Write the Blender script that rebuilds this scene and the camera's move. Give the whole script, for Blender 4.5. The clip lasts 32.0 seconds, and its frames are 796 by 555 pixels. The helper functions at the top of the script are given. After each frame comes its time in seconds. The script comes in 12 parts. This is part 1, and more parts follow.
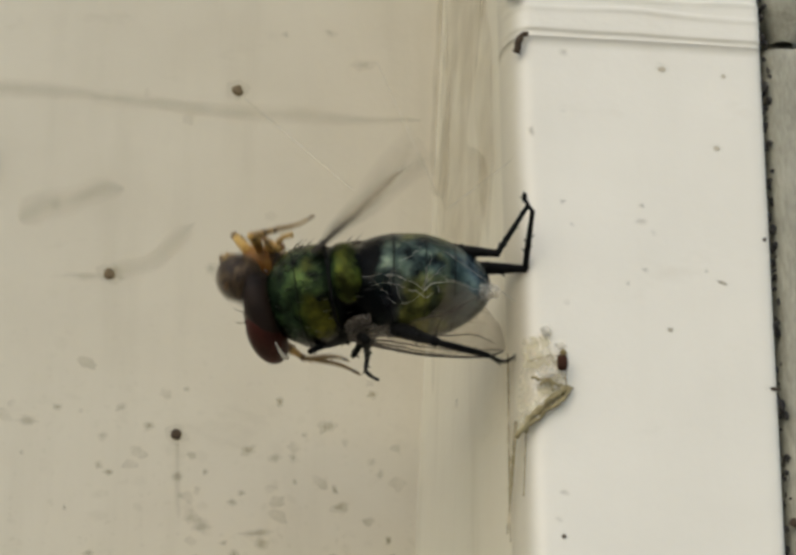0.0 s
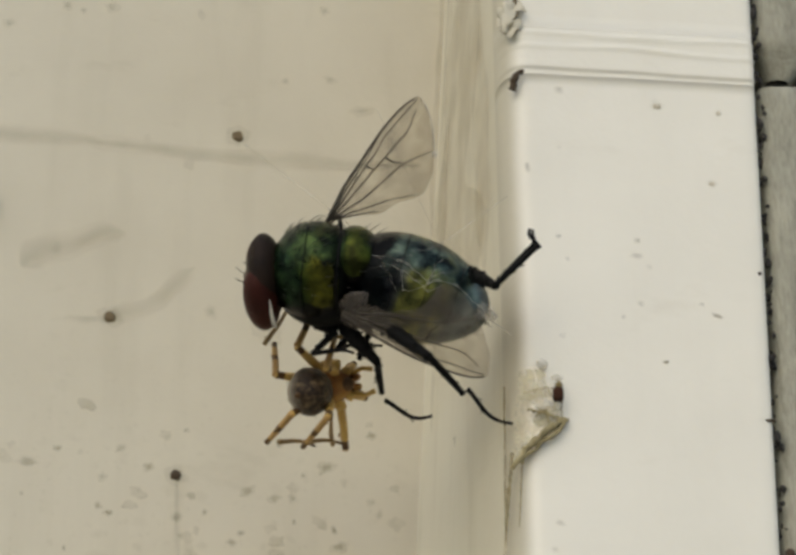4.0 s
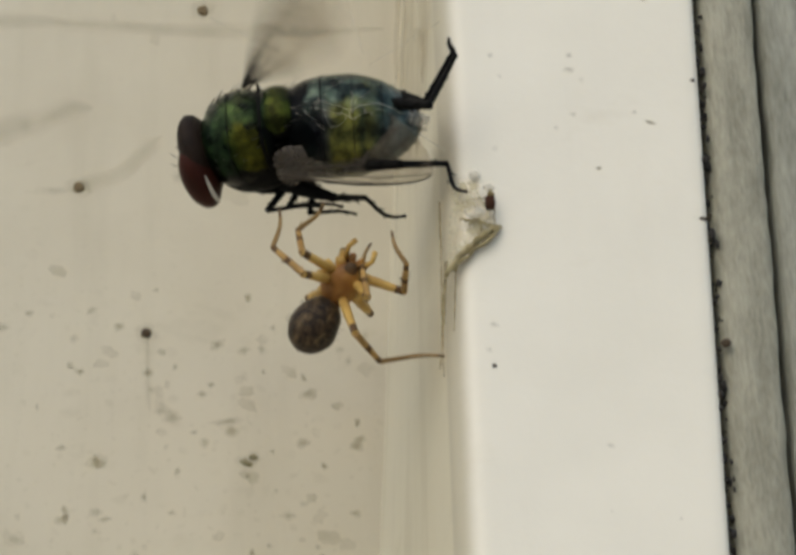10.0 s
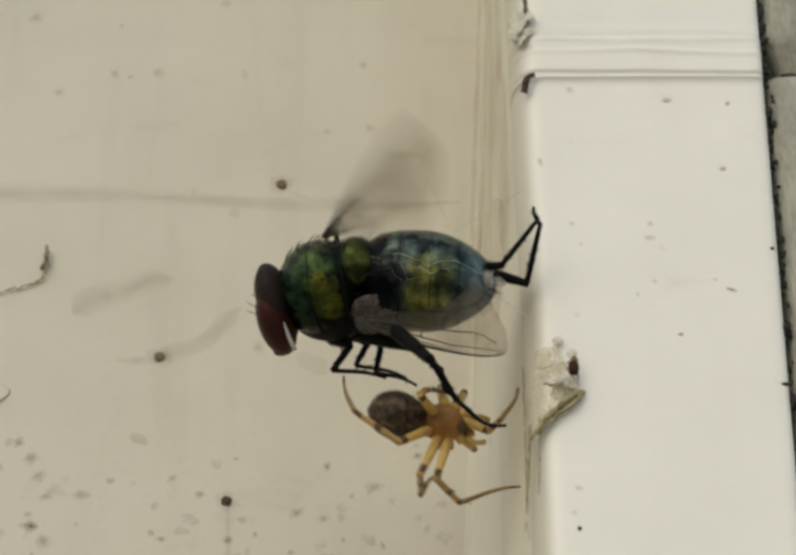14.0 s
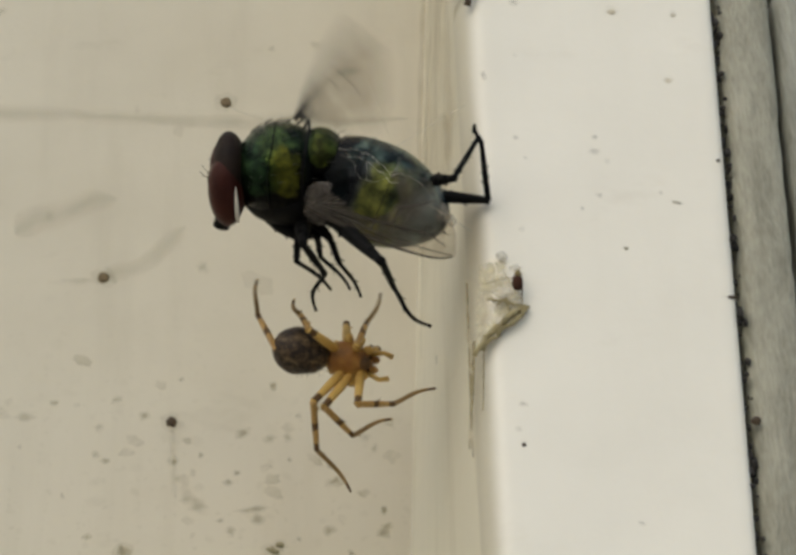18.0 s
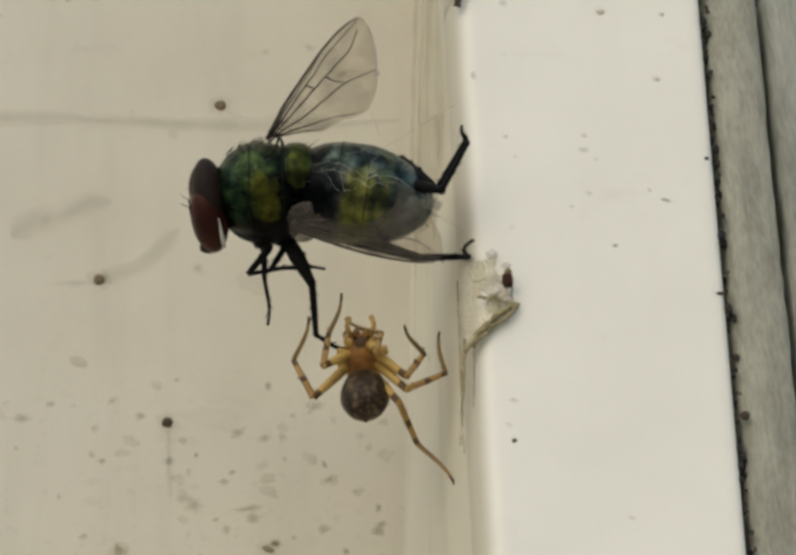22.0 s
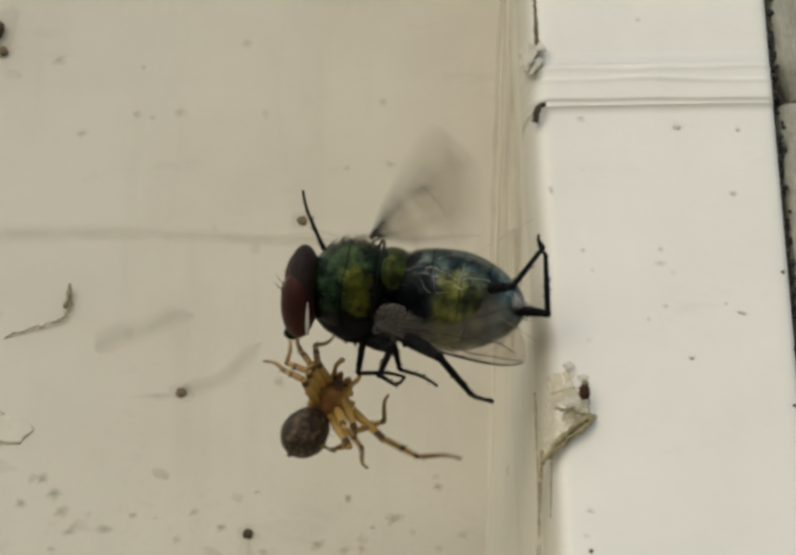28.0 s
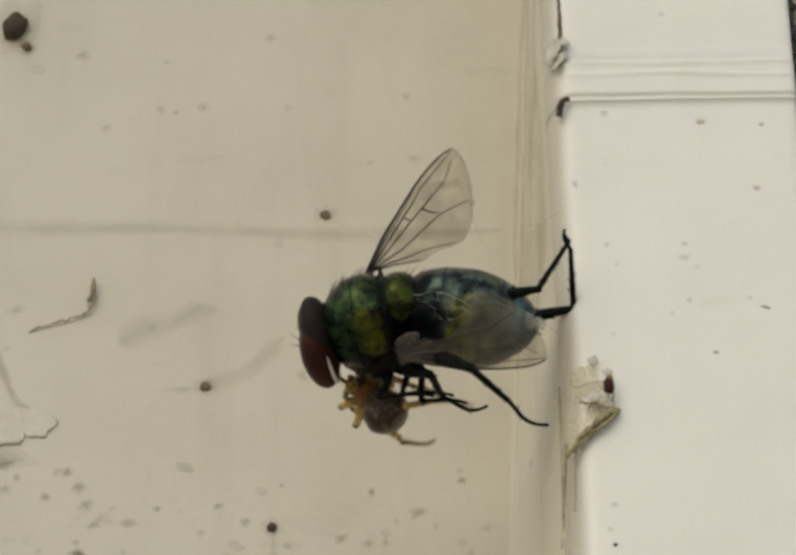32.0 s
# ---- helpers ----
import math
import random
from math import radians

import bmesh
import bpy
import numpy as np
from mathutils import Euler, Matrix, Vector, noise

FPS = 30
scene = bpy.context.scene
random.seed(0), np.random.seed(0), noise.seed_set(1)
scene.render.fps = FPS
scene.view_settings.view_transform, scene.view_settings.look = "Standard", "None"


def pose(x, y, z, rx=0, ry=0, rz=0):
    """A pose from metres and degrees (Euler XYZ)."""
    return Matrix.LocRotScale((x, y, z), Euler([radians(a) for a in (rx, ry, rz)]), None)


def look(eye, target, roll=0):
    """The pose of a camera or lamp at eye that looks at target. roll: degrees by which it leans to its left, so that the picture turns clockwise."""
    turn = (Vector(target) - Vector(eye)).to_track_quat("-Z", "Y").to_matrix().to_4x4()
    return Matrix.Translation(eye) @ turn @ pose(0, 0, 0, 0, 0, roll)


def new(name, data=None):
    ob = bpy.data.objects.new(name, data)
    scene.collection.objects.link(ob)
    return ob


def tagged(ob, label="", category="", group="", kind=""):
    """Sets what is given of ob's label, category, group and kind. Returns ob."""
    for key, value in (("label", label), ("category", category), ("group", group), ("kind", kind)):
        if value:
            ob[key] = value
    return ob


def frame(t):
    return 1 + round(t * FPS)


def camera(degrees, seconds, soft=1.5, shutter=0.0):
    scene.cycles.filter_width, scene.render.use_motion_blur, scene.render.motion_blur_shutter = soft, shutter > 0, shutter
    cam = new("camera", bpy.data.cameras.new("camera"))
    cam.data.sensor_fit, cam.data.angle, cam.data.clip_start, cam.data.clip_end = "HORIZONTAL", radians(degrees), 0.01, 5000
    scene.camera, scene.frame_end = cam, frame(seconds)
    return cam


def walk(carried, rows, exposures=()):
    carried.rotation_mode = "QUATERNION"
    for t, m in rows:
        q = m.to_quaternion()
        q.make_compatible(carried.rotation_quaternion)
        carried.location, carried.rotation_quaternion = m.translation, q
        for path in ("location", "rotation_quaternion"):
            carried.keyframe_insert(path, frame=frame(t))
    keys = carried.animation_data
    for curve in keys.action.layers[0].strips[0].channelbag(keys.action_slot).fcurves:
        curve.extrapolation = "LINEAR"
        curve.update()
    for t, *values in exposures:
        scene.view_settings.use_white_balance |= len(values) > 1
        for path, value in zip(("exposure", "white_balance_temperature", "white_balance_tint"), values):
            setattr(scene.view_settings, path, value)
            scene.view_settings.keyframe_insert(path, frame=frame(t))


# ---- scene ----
CM = 0.01
UNIT = [CM]

# ---- camera and its walk ----
cam = camera(16.0, 32.0, soft=3.5, shutter=0.5)
walk(cam, [
    (0, pose(-0.012872, -0.112729, -0.066263, 120.334, 0.278, -6.083)),
    (0.5, pose(-0.012212, -0.112446, -0.066874, 120.800, 0.328, -6.005)),
    (1, pose(-0.012674, -0.112305, -0.067368, 121.171, 0.415, -6.060)),
    (1.5, pose(-0.012174, -0.112744, -0.067767, 121.569, 0.593, -6.122)),
    (2, pose(-0.012315, -0.112508, -0.068120, 121.988, 0.514, -6.239)),
    (2.5, pose(-0.012367, -0.112154, -0.068574, 122.245, 0.544, -6.155)),
    (4.5, pose(-0.011765, -0.111602, -0.069060, 122.189, 0.030, -5.503)),
    (5, pose(-0.011976, -0.110498, -0.069364, 121.946, -0.232, -5.252)),
    (5.5, pose(-0.011961, -0.109845, -0.069802, 121.584, -0.369, -4.973)),
    (6, pose(-0.012242, -0.109772, -0.070134, 121.267, -0.481, -4.766)),
    (6.5, pose(-0.011665, -0.109362, -0.070028, 120.713, -0.608, -4.323)),
    (7, pose(-0.010901, -0.108389, -0.070143, 119.856, -0.479, -3.964)),
    (7.5, pose(-0.010753, -0.105463, -0.069612, 118.840, -0.548, -3.321)),
    (8, pose(-0.007564, -0.105023, -0.070807, 118.619, -0.854, -1.691)),
    (8.5, pose(-0.005727, -0.105117, -0.071512, 117.714, 0.081, -1.909)),
    (9, pose(-0.005338, -0.105421, -0.073716, 119.075, 0.535, -1.642)),
    (9.5, pose(-0.005838, -0.108778, -0.076710, 121.160, 1.254, -1.668)),
    (10, pose(-0.001764, -0.107908, -0.078981, 123.315, 1.372, -1.415)),
    (10.5, pose(-0.002864, -0.107392, -0.079518, 125.013, 1.349, -1.112)),
    (11, pose(-0.003216, -0.107473, -0.079894, 125.841, 1.198, -0.803)),
    (11.5, pose(-0.003418, -0.107786, -0.080238, 126.140, 1.045, -0.747)),
    (12, pose(-0.003442, -0.107650, -0.080371, 126.382, 0.965, -0.691)),
    (12.5, pose(-0.003306, -0.107474, -0.080337, 126.570, 0.874, -0.680)),
    (13, pose(-0.003445, -0.107579, -0.080544, 126.790, 0.913, -0.775)),
    (13.5, pose(-0.003917, -0.108114, -0.080785, 126.975, 0.963, -0.822)),
    (14, pose(-0.003834, -0.108009, -0.081067, 127.376, 0.771, -0.820)),
    (14.5, pose(-0.003766, -0.108219, -0.081153, 127.599, 0.645, -0.600)),
    (16.5, pose(-0.003748, -0.108292, -0.081160, 127.518, 0.588, -0.258)),
    (17, pose(-0.003588, -0.107821, -0.080888, 127.130, 0.803, -0.511)),
    (17.5, pose(-0.002791, -0.106821, -0.080625, 126.529, 1.237, -0.757)),
    (18, pose(-0.002558, -0.106454, -0.080585, 125.903, 1.565, -1.020)),
    (18.5, pose(-0.002354, -0.106503, -0.080728, 125.341, 1.818, -1.169)),
    (19, pose(-0.002106, -0.106232, -0.080577, 124.879, 2.020, -1.324)),
    (19.5, pose(-0.001733, -0.105526, -0.080274, 124.561, 2.160, -1.485)),
    (20, pose(-0.001551, -0.105253, -0.080303, 124.436, 2.317, -1.576)),
    (20.5, pose(-0.001635, -0.105738, -0.080640, 124.583, 2.339, -1.458)),
    (21, pose(-0.001914, -0.106439, -0.081062, 125.049, 2.197, -1.260)),
    (21.5, pose(-0.001834, -0.106783, -0.081482, 125.665, 1.927, -0.918)),
    (22, pose(-0.001797, -0.106994, -0.081661, 126.115, 1.762, -0.673)),
    (22.5, pose(-0.001718, -0.106801, -0.081644, 126.416, 1.685, -0.544)),
    (23, pose(-0.001834, -0.106991, -0.081760, 126.519, 1.664, -0.468)),
    (23.5, pose(-0.001575, -0.106842, -0.081856, 126.683, 1.541, -0.303)),
    (24, pose(-0.001496, -0.106929, -0.081884, 126.732, 1.492, -0.176)),
    (24.5, pose(-0.001458, -0.106913, -0.081916, 126.769, 1.407, -0.135)),
    (26.5, pose(-0.001506, -0.107597, -0.082088, 127.286, 1.123, 0.253)),
    (27, pose(-0.001517, -0.107708, -0.082631, 127.860, 0.843, 0.478)),
    (27.5, pose(-0.001755, -0.107963, -0.083030, 128.304, 0.687, 0.500)),
    (28, pose(-0.001401, -0.107814, -0.082894, 128.619, 0.620, 0.676)),
    (28.5, pose(-0.001378, -0.107815, -0.082683, 128.717, 0.619, 0.661)),
    (29, pose(-0.001611, -0.107980, -0.082809, 128.777, 0.734, 0.581)),
    (29.5, pose(-0.001454, -0.107902, -0.082526, 128.713, 0.657, 0.664)),
    (30, pose(-0.001627, -0.108001, -0.082512, 128.644, 0.705, 0.709)),
    (30.5, pose(-0.001409, -0.107917, -0.082528, 128.620, 0.551, 0.837)),
    (31, pose(-0.001516, -0.107771, -0.082730, 128.664, 0.534, 0.837)),
    (31.5, pose(-0.001727, -0.107744, -0.082787, 128.609, 0.532, 0.838)),
    (32, pose(-0.001743, -0.108022, -0.083121, 128.524, 0.416, 0.960)),
], exposures=[(0, 0.0, 7150, 8), (7, 0.0, 7150, 8), (8, 0.03, 7020, 8), (9, 0.05, 6880, 8), (10, 0.0, 7120, 8), (11, 0.0, 7150, 8), (18.5, -0.01, 7150, 8), (20, -0.07, 7150, 8), (21, -0.06, 7150, 8), (22, -0.01, 7150, 8), (26.5, -0.02, 7150, 8), (28, -0.05, 7200, 8), (32, -0.06, 7230, 8)])

# ---- world and light: an overcast day, open towards the camera ----
world = bpy.data.worlds.new("overcast_sky")
world.use_nodes = True
scene.world = world
sky = world.node_tree.nodes.new("ShaderNodeTexSky")
sky.sky_type, sky.sun_disc = "NISHITA", False
sky.sun_elevation, sky.sun_rotation = radians(33), radians(206)
world.node_tree.nodes["Background"].inputs["Strength"].default_value = 0.16
world.node_tree.links.new(sky.outputs[0], world.node_tree.nodes["Background"].inputs["Color"])
sun = new("sun", bpy.data.lights.new("sun", "SUN"))
sun.data.energy, sun.data.angle, sun.data.color = 0.88, radians(100), (1.0, 0.94, 0.84)
sun.matrix_world = look((-0.49, -1.0, 0.75), (0, 0, 0))


# ---- materials ----
def material(name, rough=0.5, metal=0.0, spec=0.5):
    m = bpy.data.materials.new(name)
    m.use_nodes = True
    b = m.node_tree.nodes["Principled BSDF"]
    b.inputs["Roughness"].default_value, b.inputs["Metallic"].default_value = rough, metal
    b.inputs["Specular IOR Level"].default_value = spec
    return m, m.node_tree.nodes, m.node_tree.links, b


def coords(n, l, stretch=(1, 1, 1)):
    c, mp = n.new("ShaderNodeTexCoord"), n.new("ShaderNodeMapping")
    mp.inputs["Scale"].default_value = stretch
    l.new(c.outputs["Object"], mp.inputs["Vector"])
    return mp.outputs[0]


def noise_tex(n, l, vec, scale, detail=4, rough=0.6):
    t = n.new("ShaderNodeTexNoise")
    t.inputs["Scale"].default_value, t.inputs["Detail"].default_value, t.inputs["Roughness"].default_value = scale, detail, rough
    l.new(vec, t.inputs["Vector"])
    return t.outputs["Fac"]


def ramp(n, l, fac, stops):
    r = n.new("ShaderNodeValToRGB")
    while len(r.color_ramp.elements) < len(stops):
        r.color_ramp.elements.new(0.5)
    for e, (p, c) in zip(r.color_ramp.elements, stops):
        e.position, e.color = p, (*c, 1)
    l.new(fac, r.inputs[0])
    return r.outputs[0]


def mixed(n, l, fac, a, b, mode="MIX"):
    x = n.new("ShaderNodeMix")
    x.data_type, x.blend_type = "RGBA", mode
    for k, v in ((0, fac), (6, a), (7, b)):
        if isinstance(v, (int, float)):
            x.inputs[k].default_value = v
        elif isinstance(v, tuple):
            x.inputs[k].default_value = (*v, 1)
        else:
            l.new(v, x.inputs[k])
    return x.outputs[2]


def relief(n, l, b, fac, strength, dist):
    bp = n.new("ShaderNodeBump")
    bp.inputs["Strength"].default_value, bp.inputs["Distance"].default_value = strength, dist
    l.new(fac, bp.inputs["Height"])
    l.new(bp.outputs[0], b.inputs["Normal"])


def paint(name, base, stain_tone, dirt, streak, rough=0.5, flecks=0.0, start=0.5, shaded_lap=None):
    """Old gloss paint: base colour, soft stains, small dirt, runs, and soft flecks of mould low down."""
    m, n, l, b = material(name, rough)
    v = coords(n, l)
    big = noise_tex(n, l, v, 70, 5)
    fine = noise_tex(n, l, v, 900, 4)
    run = noise_tex(n, l, coords(n, l, (260, 260, 30)), 1.0, 5)
    smear = noise_tex(n, l, coords(n, l, (130, 130, 260)), 1.0, 4, 0.7)
    c = mixed(n, l, ramp(n, l, big, [(0.40, (0, 0, 0)), (0.72, (1, 1, 1))]), base, stain_tone)
    if shaded_lap:
        # the side's cream laps over the rounded edge; shade is put into its colour
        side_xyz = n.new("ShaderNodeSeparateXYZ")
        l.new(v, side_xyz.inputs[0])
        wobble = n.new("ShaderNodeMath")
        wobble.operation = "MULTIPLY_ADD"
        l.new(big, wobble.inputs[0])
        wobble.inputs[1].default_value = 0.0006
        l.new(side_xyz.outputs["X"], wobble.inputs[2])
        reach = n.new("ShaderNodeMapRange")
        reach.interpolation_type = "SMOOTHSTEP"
        reach.inputs["From Min"].default_value, reach.inputs["From Max"].default_value = shaded_lap[0] + 0.0003, shaded_lap[1] + 0.0003
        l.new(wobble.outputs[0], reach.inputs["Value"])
        c = mixed(n, l, reach.outputs[0], shaded_lap[2], c)
    c = mixed(n, l, ramp(n, l, run, [(start, (0, 0, 0)), (start + 0.22, (streak,) * 3)]), c, dirt)
    c = mixed(n, l, ramp(n, l, smear, [(0.60, (0, 0, 0)), (0.78, (0.3, 0.3, 0.3))]), c, dirt)
    if flecks:
        xyz = n.new("ShaderNodeSeparateXYZ")
        l.new(v, xyz.inputs[0])
        low = n.new("ShaderNodeMapRange")
        low.inputs["From Min"].default_value, low.inputs["From Max"].default_value = 0.012, -0.004
        l.new(xyz.outputs["Z"], low.inputs["Value"])
        for scale, reach, part_of in ((760, 0.34, 0.62), (1250, 0.34, 0.55), (2100, 0.36, 0.5)):
            w = n.new("ShaderNodeTexVoronoi")
            w.inputs["Scale"].default_value, w.inputs["Randomness"].default_value = scale, 1.0
            bent = n.new("ShaderNodeVectorMath")
            bent.operation = "MULTIPLY_ADD"
            nz = n.new("ShaderNodeTexNoise")
            nz.inputs["Scale"].default_value = 700
            l.new(v, nz.inputs["Vector"])
            l.new(nz.outputs["Color"], bent.inputs[0])
            bent.inputs[1].default_value = (0.0014, 0.0014, 0.0011)
            l.new(v, bent.inputs[2])
            l.new(bent.outputs[0], w.inputs["Vector"])
            spot = ramp(n, l, w.outputs["Distance"], [(reach * 0.45, (1, 1, 1)), (reach, (0, 0, 0))])
            pick = n.new("ShaderNodeSeparateColor")
            l.new(w.outputs["Color"], pick.inputs[0])
            some = ramp(n, l, pick.outputs[0], [(part_of, (0, 0, 0)), (1.0, (flecks,) * 3)])
            f = mixed(n, l, 1.0, mixed(n, l, 1.0, spot, some, "MULTIPLY"), mixed(n, l, low.outputs[0], (0.10, 0.10, 0.10), (1, 1, 1)), "MULTIPLY")
            c = mixed(n, l, f, c, dirt)
    l.new(c, b.inputs["Base Color"])
    relief(n, l, b, mixed(n, l, 0.3, big, fine), 0.22, 0.0004)
    return m


wall_paint = paint("aged_cream_paint", (0.563, 0.525, 0.418), (0.505, 0.466, 0.363), (0.33, 0.30, 0.21), 0.22, 0.45, 0.22)
side_paint = paint("streaked_cream_paint", (0.70, 0.655, 0.52), (0.635, 0.59, 0.46), (0.40, 0.345, 0.225), 0.40, 0.45, 0.0, 0.5)
trim_paint = paint("white_gloss_paint", (0.818, 0.785, 0.69), (0.76, 0.73, 0.64), (0.62, 0.57, 0.46), 0.10, 0.42, shaded_lap=(0.0051, 0.0059, (0.55, 0.51, 0.40)))


def grained(name, dark, light, scale, rough, metal=0.0, stretch=(1, 1, 1), bump=0.3, dist=0.0003, spec=0.5):
    m, n, l, b = material(name, rough, metal, spec)
    v = coords(n, l, stretch)
    f = mixed(n, l, 0.4, noise_tex(n, l, v, scale, 5), noise_tex(n, l, v, scale * 6, 3))
    l.new(ramp(n, l, f, [(0.32, dark), (0.68, light)]), b.inputs["Base Color"])
    relief(n, l, b, f, bump, dist)
    return m


weathered = grained("weathered_grey_strip", (0.215, 0.207, 0.160), (0.445, 0.43, 0.345), 800, 0.85, 0, (1.3, 1.3, 0.32), 0.8)
outer_grey = grained("grey_green_strip", (0.185, 0.186, 0.152), (0.41, 0.412, 0.352), 700, 0.8, 0, (1.3, 1.3, 0.22), 0.7)
gap_black = grained("black_gap_tone", (0.008, 0.007, 0.006), (0.05, 0.045, 0.04), 900, 0.9)
speck_grey = grained("grey_brown_dirt", (0.085, 0.062, 0.032), (0.22, 0.165, 0.095), 1500, 0.9)
speck_dark = grained("dark_dirt", (0.022, 0.014, 0.008), (0.085, 0.055, 0.03), 1500, 0.85)
speck_olive = grained("olive_dirt", (0.14, 0.125, 0.065), (0.30, 0.27, 0.17), 1500, 0.9)
speck_tan = grained("tan_dirt", (0.52, 0.46, 0.34), (0.66, 0.60, 0.48), 1500, 0.85)
faint = grained("faint_grey_mark", (0.33, 0.30, 0.23), (0.44, 0.40, 0.30), 1200, 0.7)
pale_primer = grained("pale_primer", (0.535, 0.497, 0.39), (0.615, 0.572, 0.455), 700, 0.6)
flake_white = grained("peeling_paint", (0.53, 0.49, 0.385), (0.63, 0.59, 0.475), 900, 0.6)
amber_dark = grained("dark_amber_crumb", (0.018, 0.007, 0.003), (0.06, 0.022, 0.010), 1400, 0.7, spec=0.15)
amber = grained("amber_debris", (0.095, 0.072, 0.022), (0.26, 0.20, 0.08), 1400, 0.7)
husk_amber = grained("amber_husk", (0.24, 0.16, 0.045), (0.50, 0.37, 0.15), 1400, 0.5)
ground_grey = grained("bounce_grey", (0.34, 0.32, 0.29), (0.46, 0.44, 0.40), 3, 0.9, 0, (1, 1, 1), 0.3, 0.01)


def shell(name, tones, rough, metal, scale, bump=0.25, spec=0.3):
    """An insect's hard shell: two or three tones in soft patches, fine punctures."""
    m, n, l, b = material(name, rough, metal, spec)
    v = coords(n, l)
    f = noise_tex(n, l, v, scale, 3, 0.5)
    step = 0.5 / len(tones)
    l.new(ramp(n, l, f, [(0.28 + i * step, c) for i, c in enumerate(tones)]), b.inputs["Base Color"])
    lumps = mixed(n, l, 0.35, noise_tex(n, l, v, scale * 3.2, 3), noise_tex(n, l, v, scale * 14, 3))
    relief(n, l, b, lumps, bump, 0.00022)
    wear = n.new("ShaderNodeMapRange")
    wear.inputs["To Min"].default_value, wear.inputs["To Max"].default_value = rough * 0.75, rough * 1.45
    l.new(noise_tex(n, l, v, scale * 2, 3), wear.inputs["Value"])
    l.new(wear.outputs[0], b.inputs["Roughness"])
    return m


def patterned(name, bands, span, low, back, front=None, rough=0.23, metal=0.65, ragged=1.0):
    """A metallic shell: bands of colour along the body, a black lower side and a back of its own tones, all with ragged borders."""
    m, n, l, b = material(name, rough, metal, 0.12)
    v = coords(n, l, (82, 82, 82))
    nz = n.new("ShaderNodeTexNoise")
    nz.inputs["Scale"].default_value, nz.inputs["Detail"].default_value = 11, 4
    l.new(v, nz.inputs["Vector"])
    bent = n.new("ShaderNodeVectorMath")
    bent.operation = "MULTIPLY_ADD"
    l.new(nz.outputs["Color"], bent.inputs[0])
    bent.inputs[1].default_value = (0.11 * ragged, 0.13 * ragged, 0.0)
    l.new(v, bent.inputs[2])
    xyz = n.new("ShaderNodeSeparateXYZ")
    l.new(bent.outputs[0], xyz.inputs[0])

    def along(axis, a, z):
        r = n.new("ShaderNodeMapRange")
        r.inputs["From Min"].default_value, r.inputs["From Max"].default_value = a, z
        l.new(xyz.outputs[axis], r.inputs["Value"])
        return r.outputs[0]
    a, z = span
    c = ramp(n, l, along("X", a + 0.055 * ragged, z + 0.055 * ragged), [((p - a) / (z - a), q) for p, q in bands])
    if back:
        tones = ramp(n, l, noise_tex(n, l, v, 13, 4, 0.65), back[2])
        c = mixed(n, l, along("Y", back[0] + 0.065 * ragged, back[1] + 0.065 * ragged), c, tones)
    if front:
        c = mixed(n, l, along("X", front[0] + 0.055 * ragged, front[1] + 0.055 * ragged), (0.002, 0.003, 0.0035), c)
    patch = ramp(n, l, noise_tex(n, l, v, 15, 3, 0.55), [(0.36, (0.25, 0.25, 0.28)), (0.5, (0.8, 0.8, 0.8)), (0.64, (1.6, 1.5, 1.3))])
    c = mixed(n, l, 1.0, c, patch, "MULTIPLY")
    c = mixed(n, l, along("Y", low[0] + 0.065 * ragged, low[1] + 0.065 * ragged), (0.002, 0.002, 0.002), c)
    l.new(c, b.inputs["Base Color"])
    lumps = mixed(n, l, 0.3, noise_tex(n, l, v, 17, 4), noise_tex(n, l, v, 90, 3))
    relief(n, l, b, lumps, 0.36, 0.0004)
    return m


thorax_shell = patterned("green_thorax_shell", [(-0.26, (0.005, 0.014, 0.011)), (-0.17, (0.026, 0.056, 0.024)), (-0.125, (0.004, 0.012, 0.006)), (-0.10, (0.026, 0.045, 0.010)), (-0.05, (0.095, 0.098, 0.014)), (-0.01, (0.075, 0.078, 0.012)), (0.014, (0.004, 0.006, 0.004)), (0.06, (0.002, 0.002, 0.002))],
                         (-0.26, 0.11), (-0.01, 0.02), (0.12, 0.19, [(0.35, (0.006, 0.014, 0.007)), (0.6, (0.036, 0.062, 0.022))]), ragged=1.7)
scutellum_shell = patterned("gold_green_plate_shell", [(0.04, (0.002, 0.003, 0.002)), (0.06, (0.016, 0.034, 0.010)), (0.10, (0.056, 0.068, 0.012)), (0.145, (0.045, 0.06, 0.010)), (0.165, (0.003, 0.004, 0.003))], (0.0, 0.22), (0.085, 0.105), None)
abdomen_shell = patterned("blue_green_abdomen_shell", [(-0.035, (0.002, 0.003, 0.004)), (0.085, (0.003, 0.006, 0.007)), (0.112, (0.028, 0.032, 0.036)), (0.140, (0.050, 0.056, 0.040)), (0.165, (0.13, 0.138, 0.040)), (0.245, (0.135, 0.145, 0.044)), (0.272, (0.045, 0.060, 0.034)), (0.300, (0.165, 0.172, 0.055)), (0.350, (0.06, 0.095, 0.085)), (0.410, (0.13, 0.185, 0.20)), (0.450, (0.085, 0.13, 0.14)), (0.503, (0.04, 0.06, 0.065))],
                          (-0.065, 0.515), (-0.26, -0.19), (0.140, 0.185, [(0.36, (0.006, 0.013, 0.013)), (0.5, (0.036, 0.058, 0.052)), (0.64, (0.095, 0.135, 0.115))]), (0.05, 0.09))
black_shell = shell("black_shell", [(0.0015, 0.0015, 0.0018), (0.005, 0.005, 0.005)], 0.55, 0.0, 800, 0.4, 0.09)
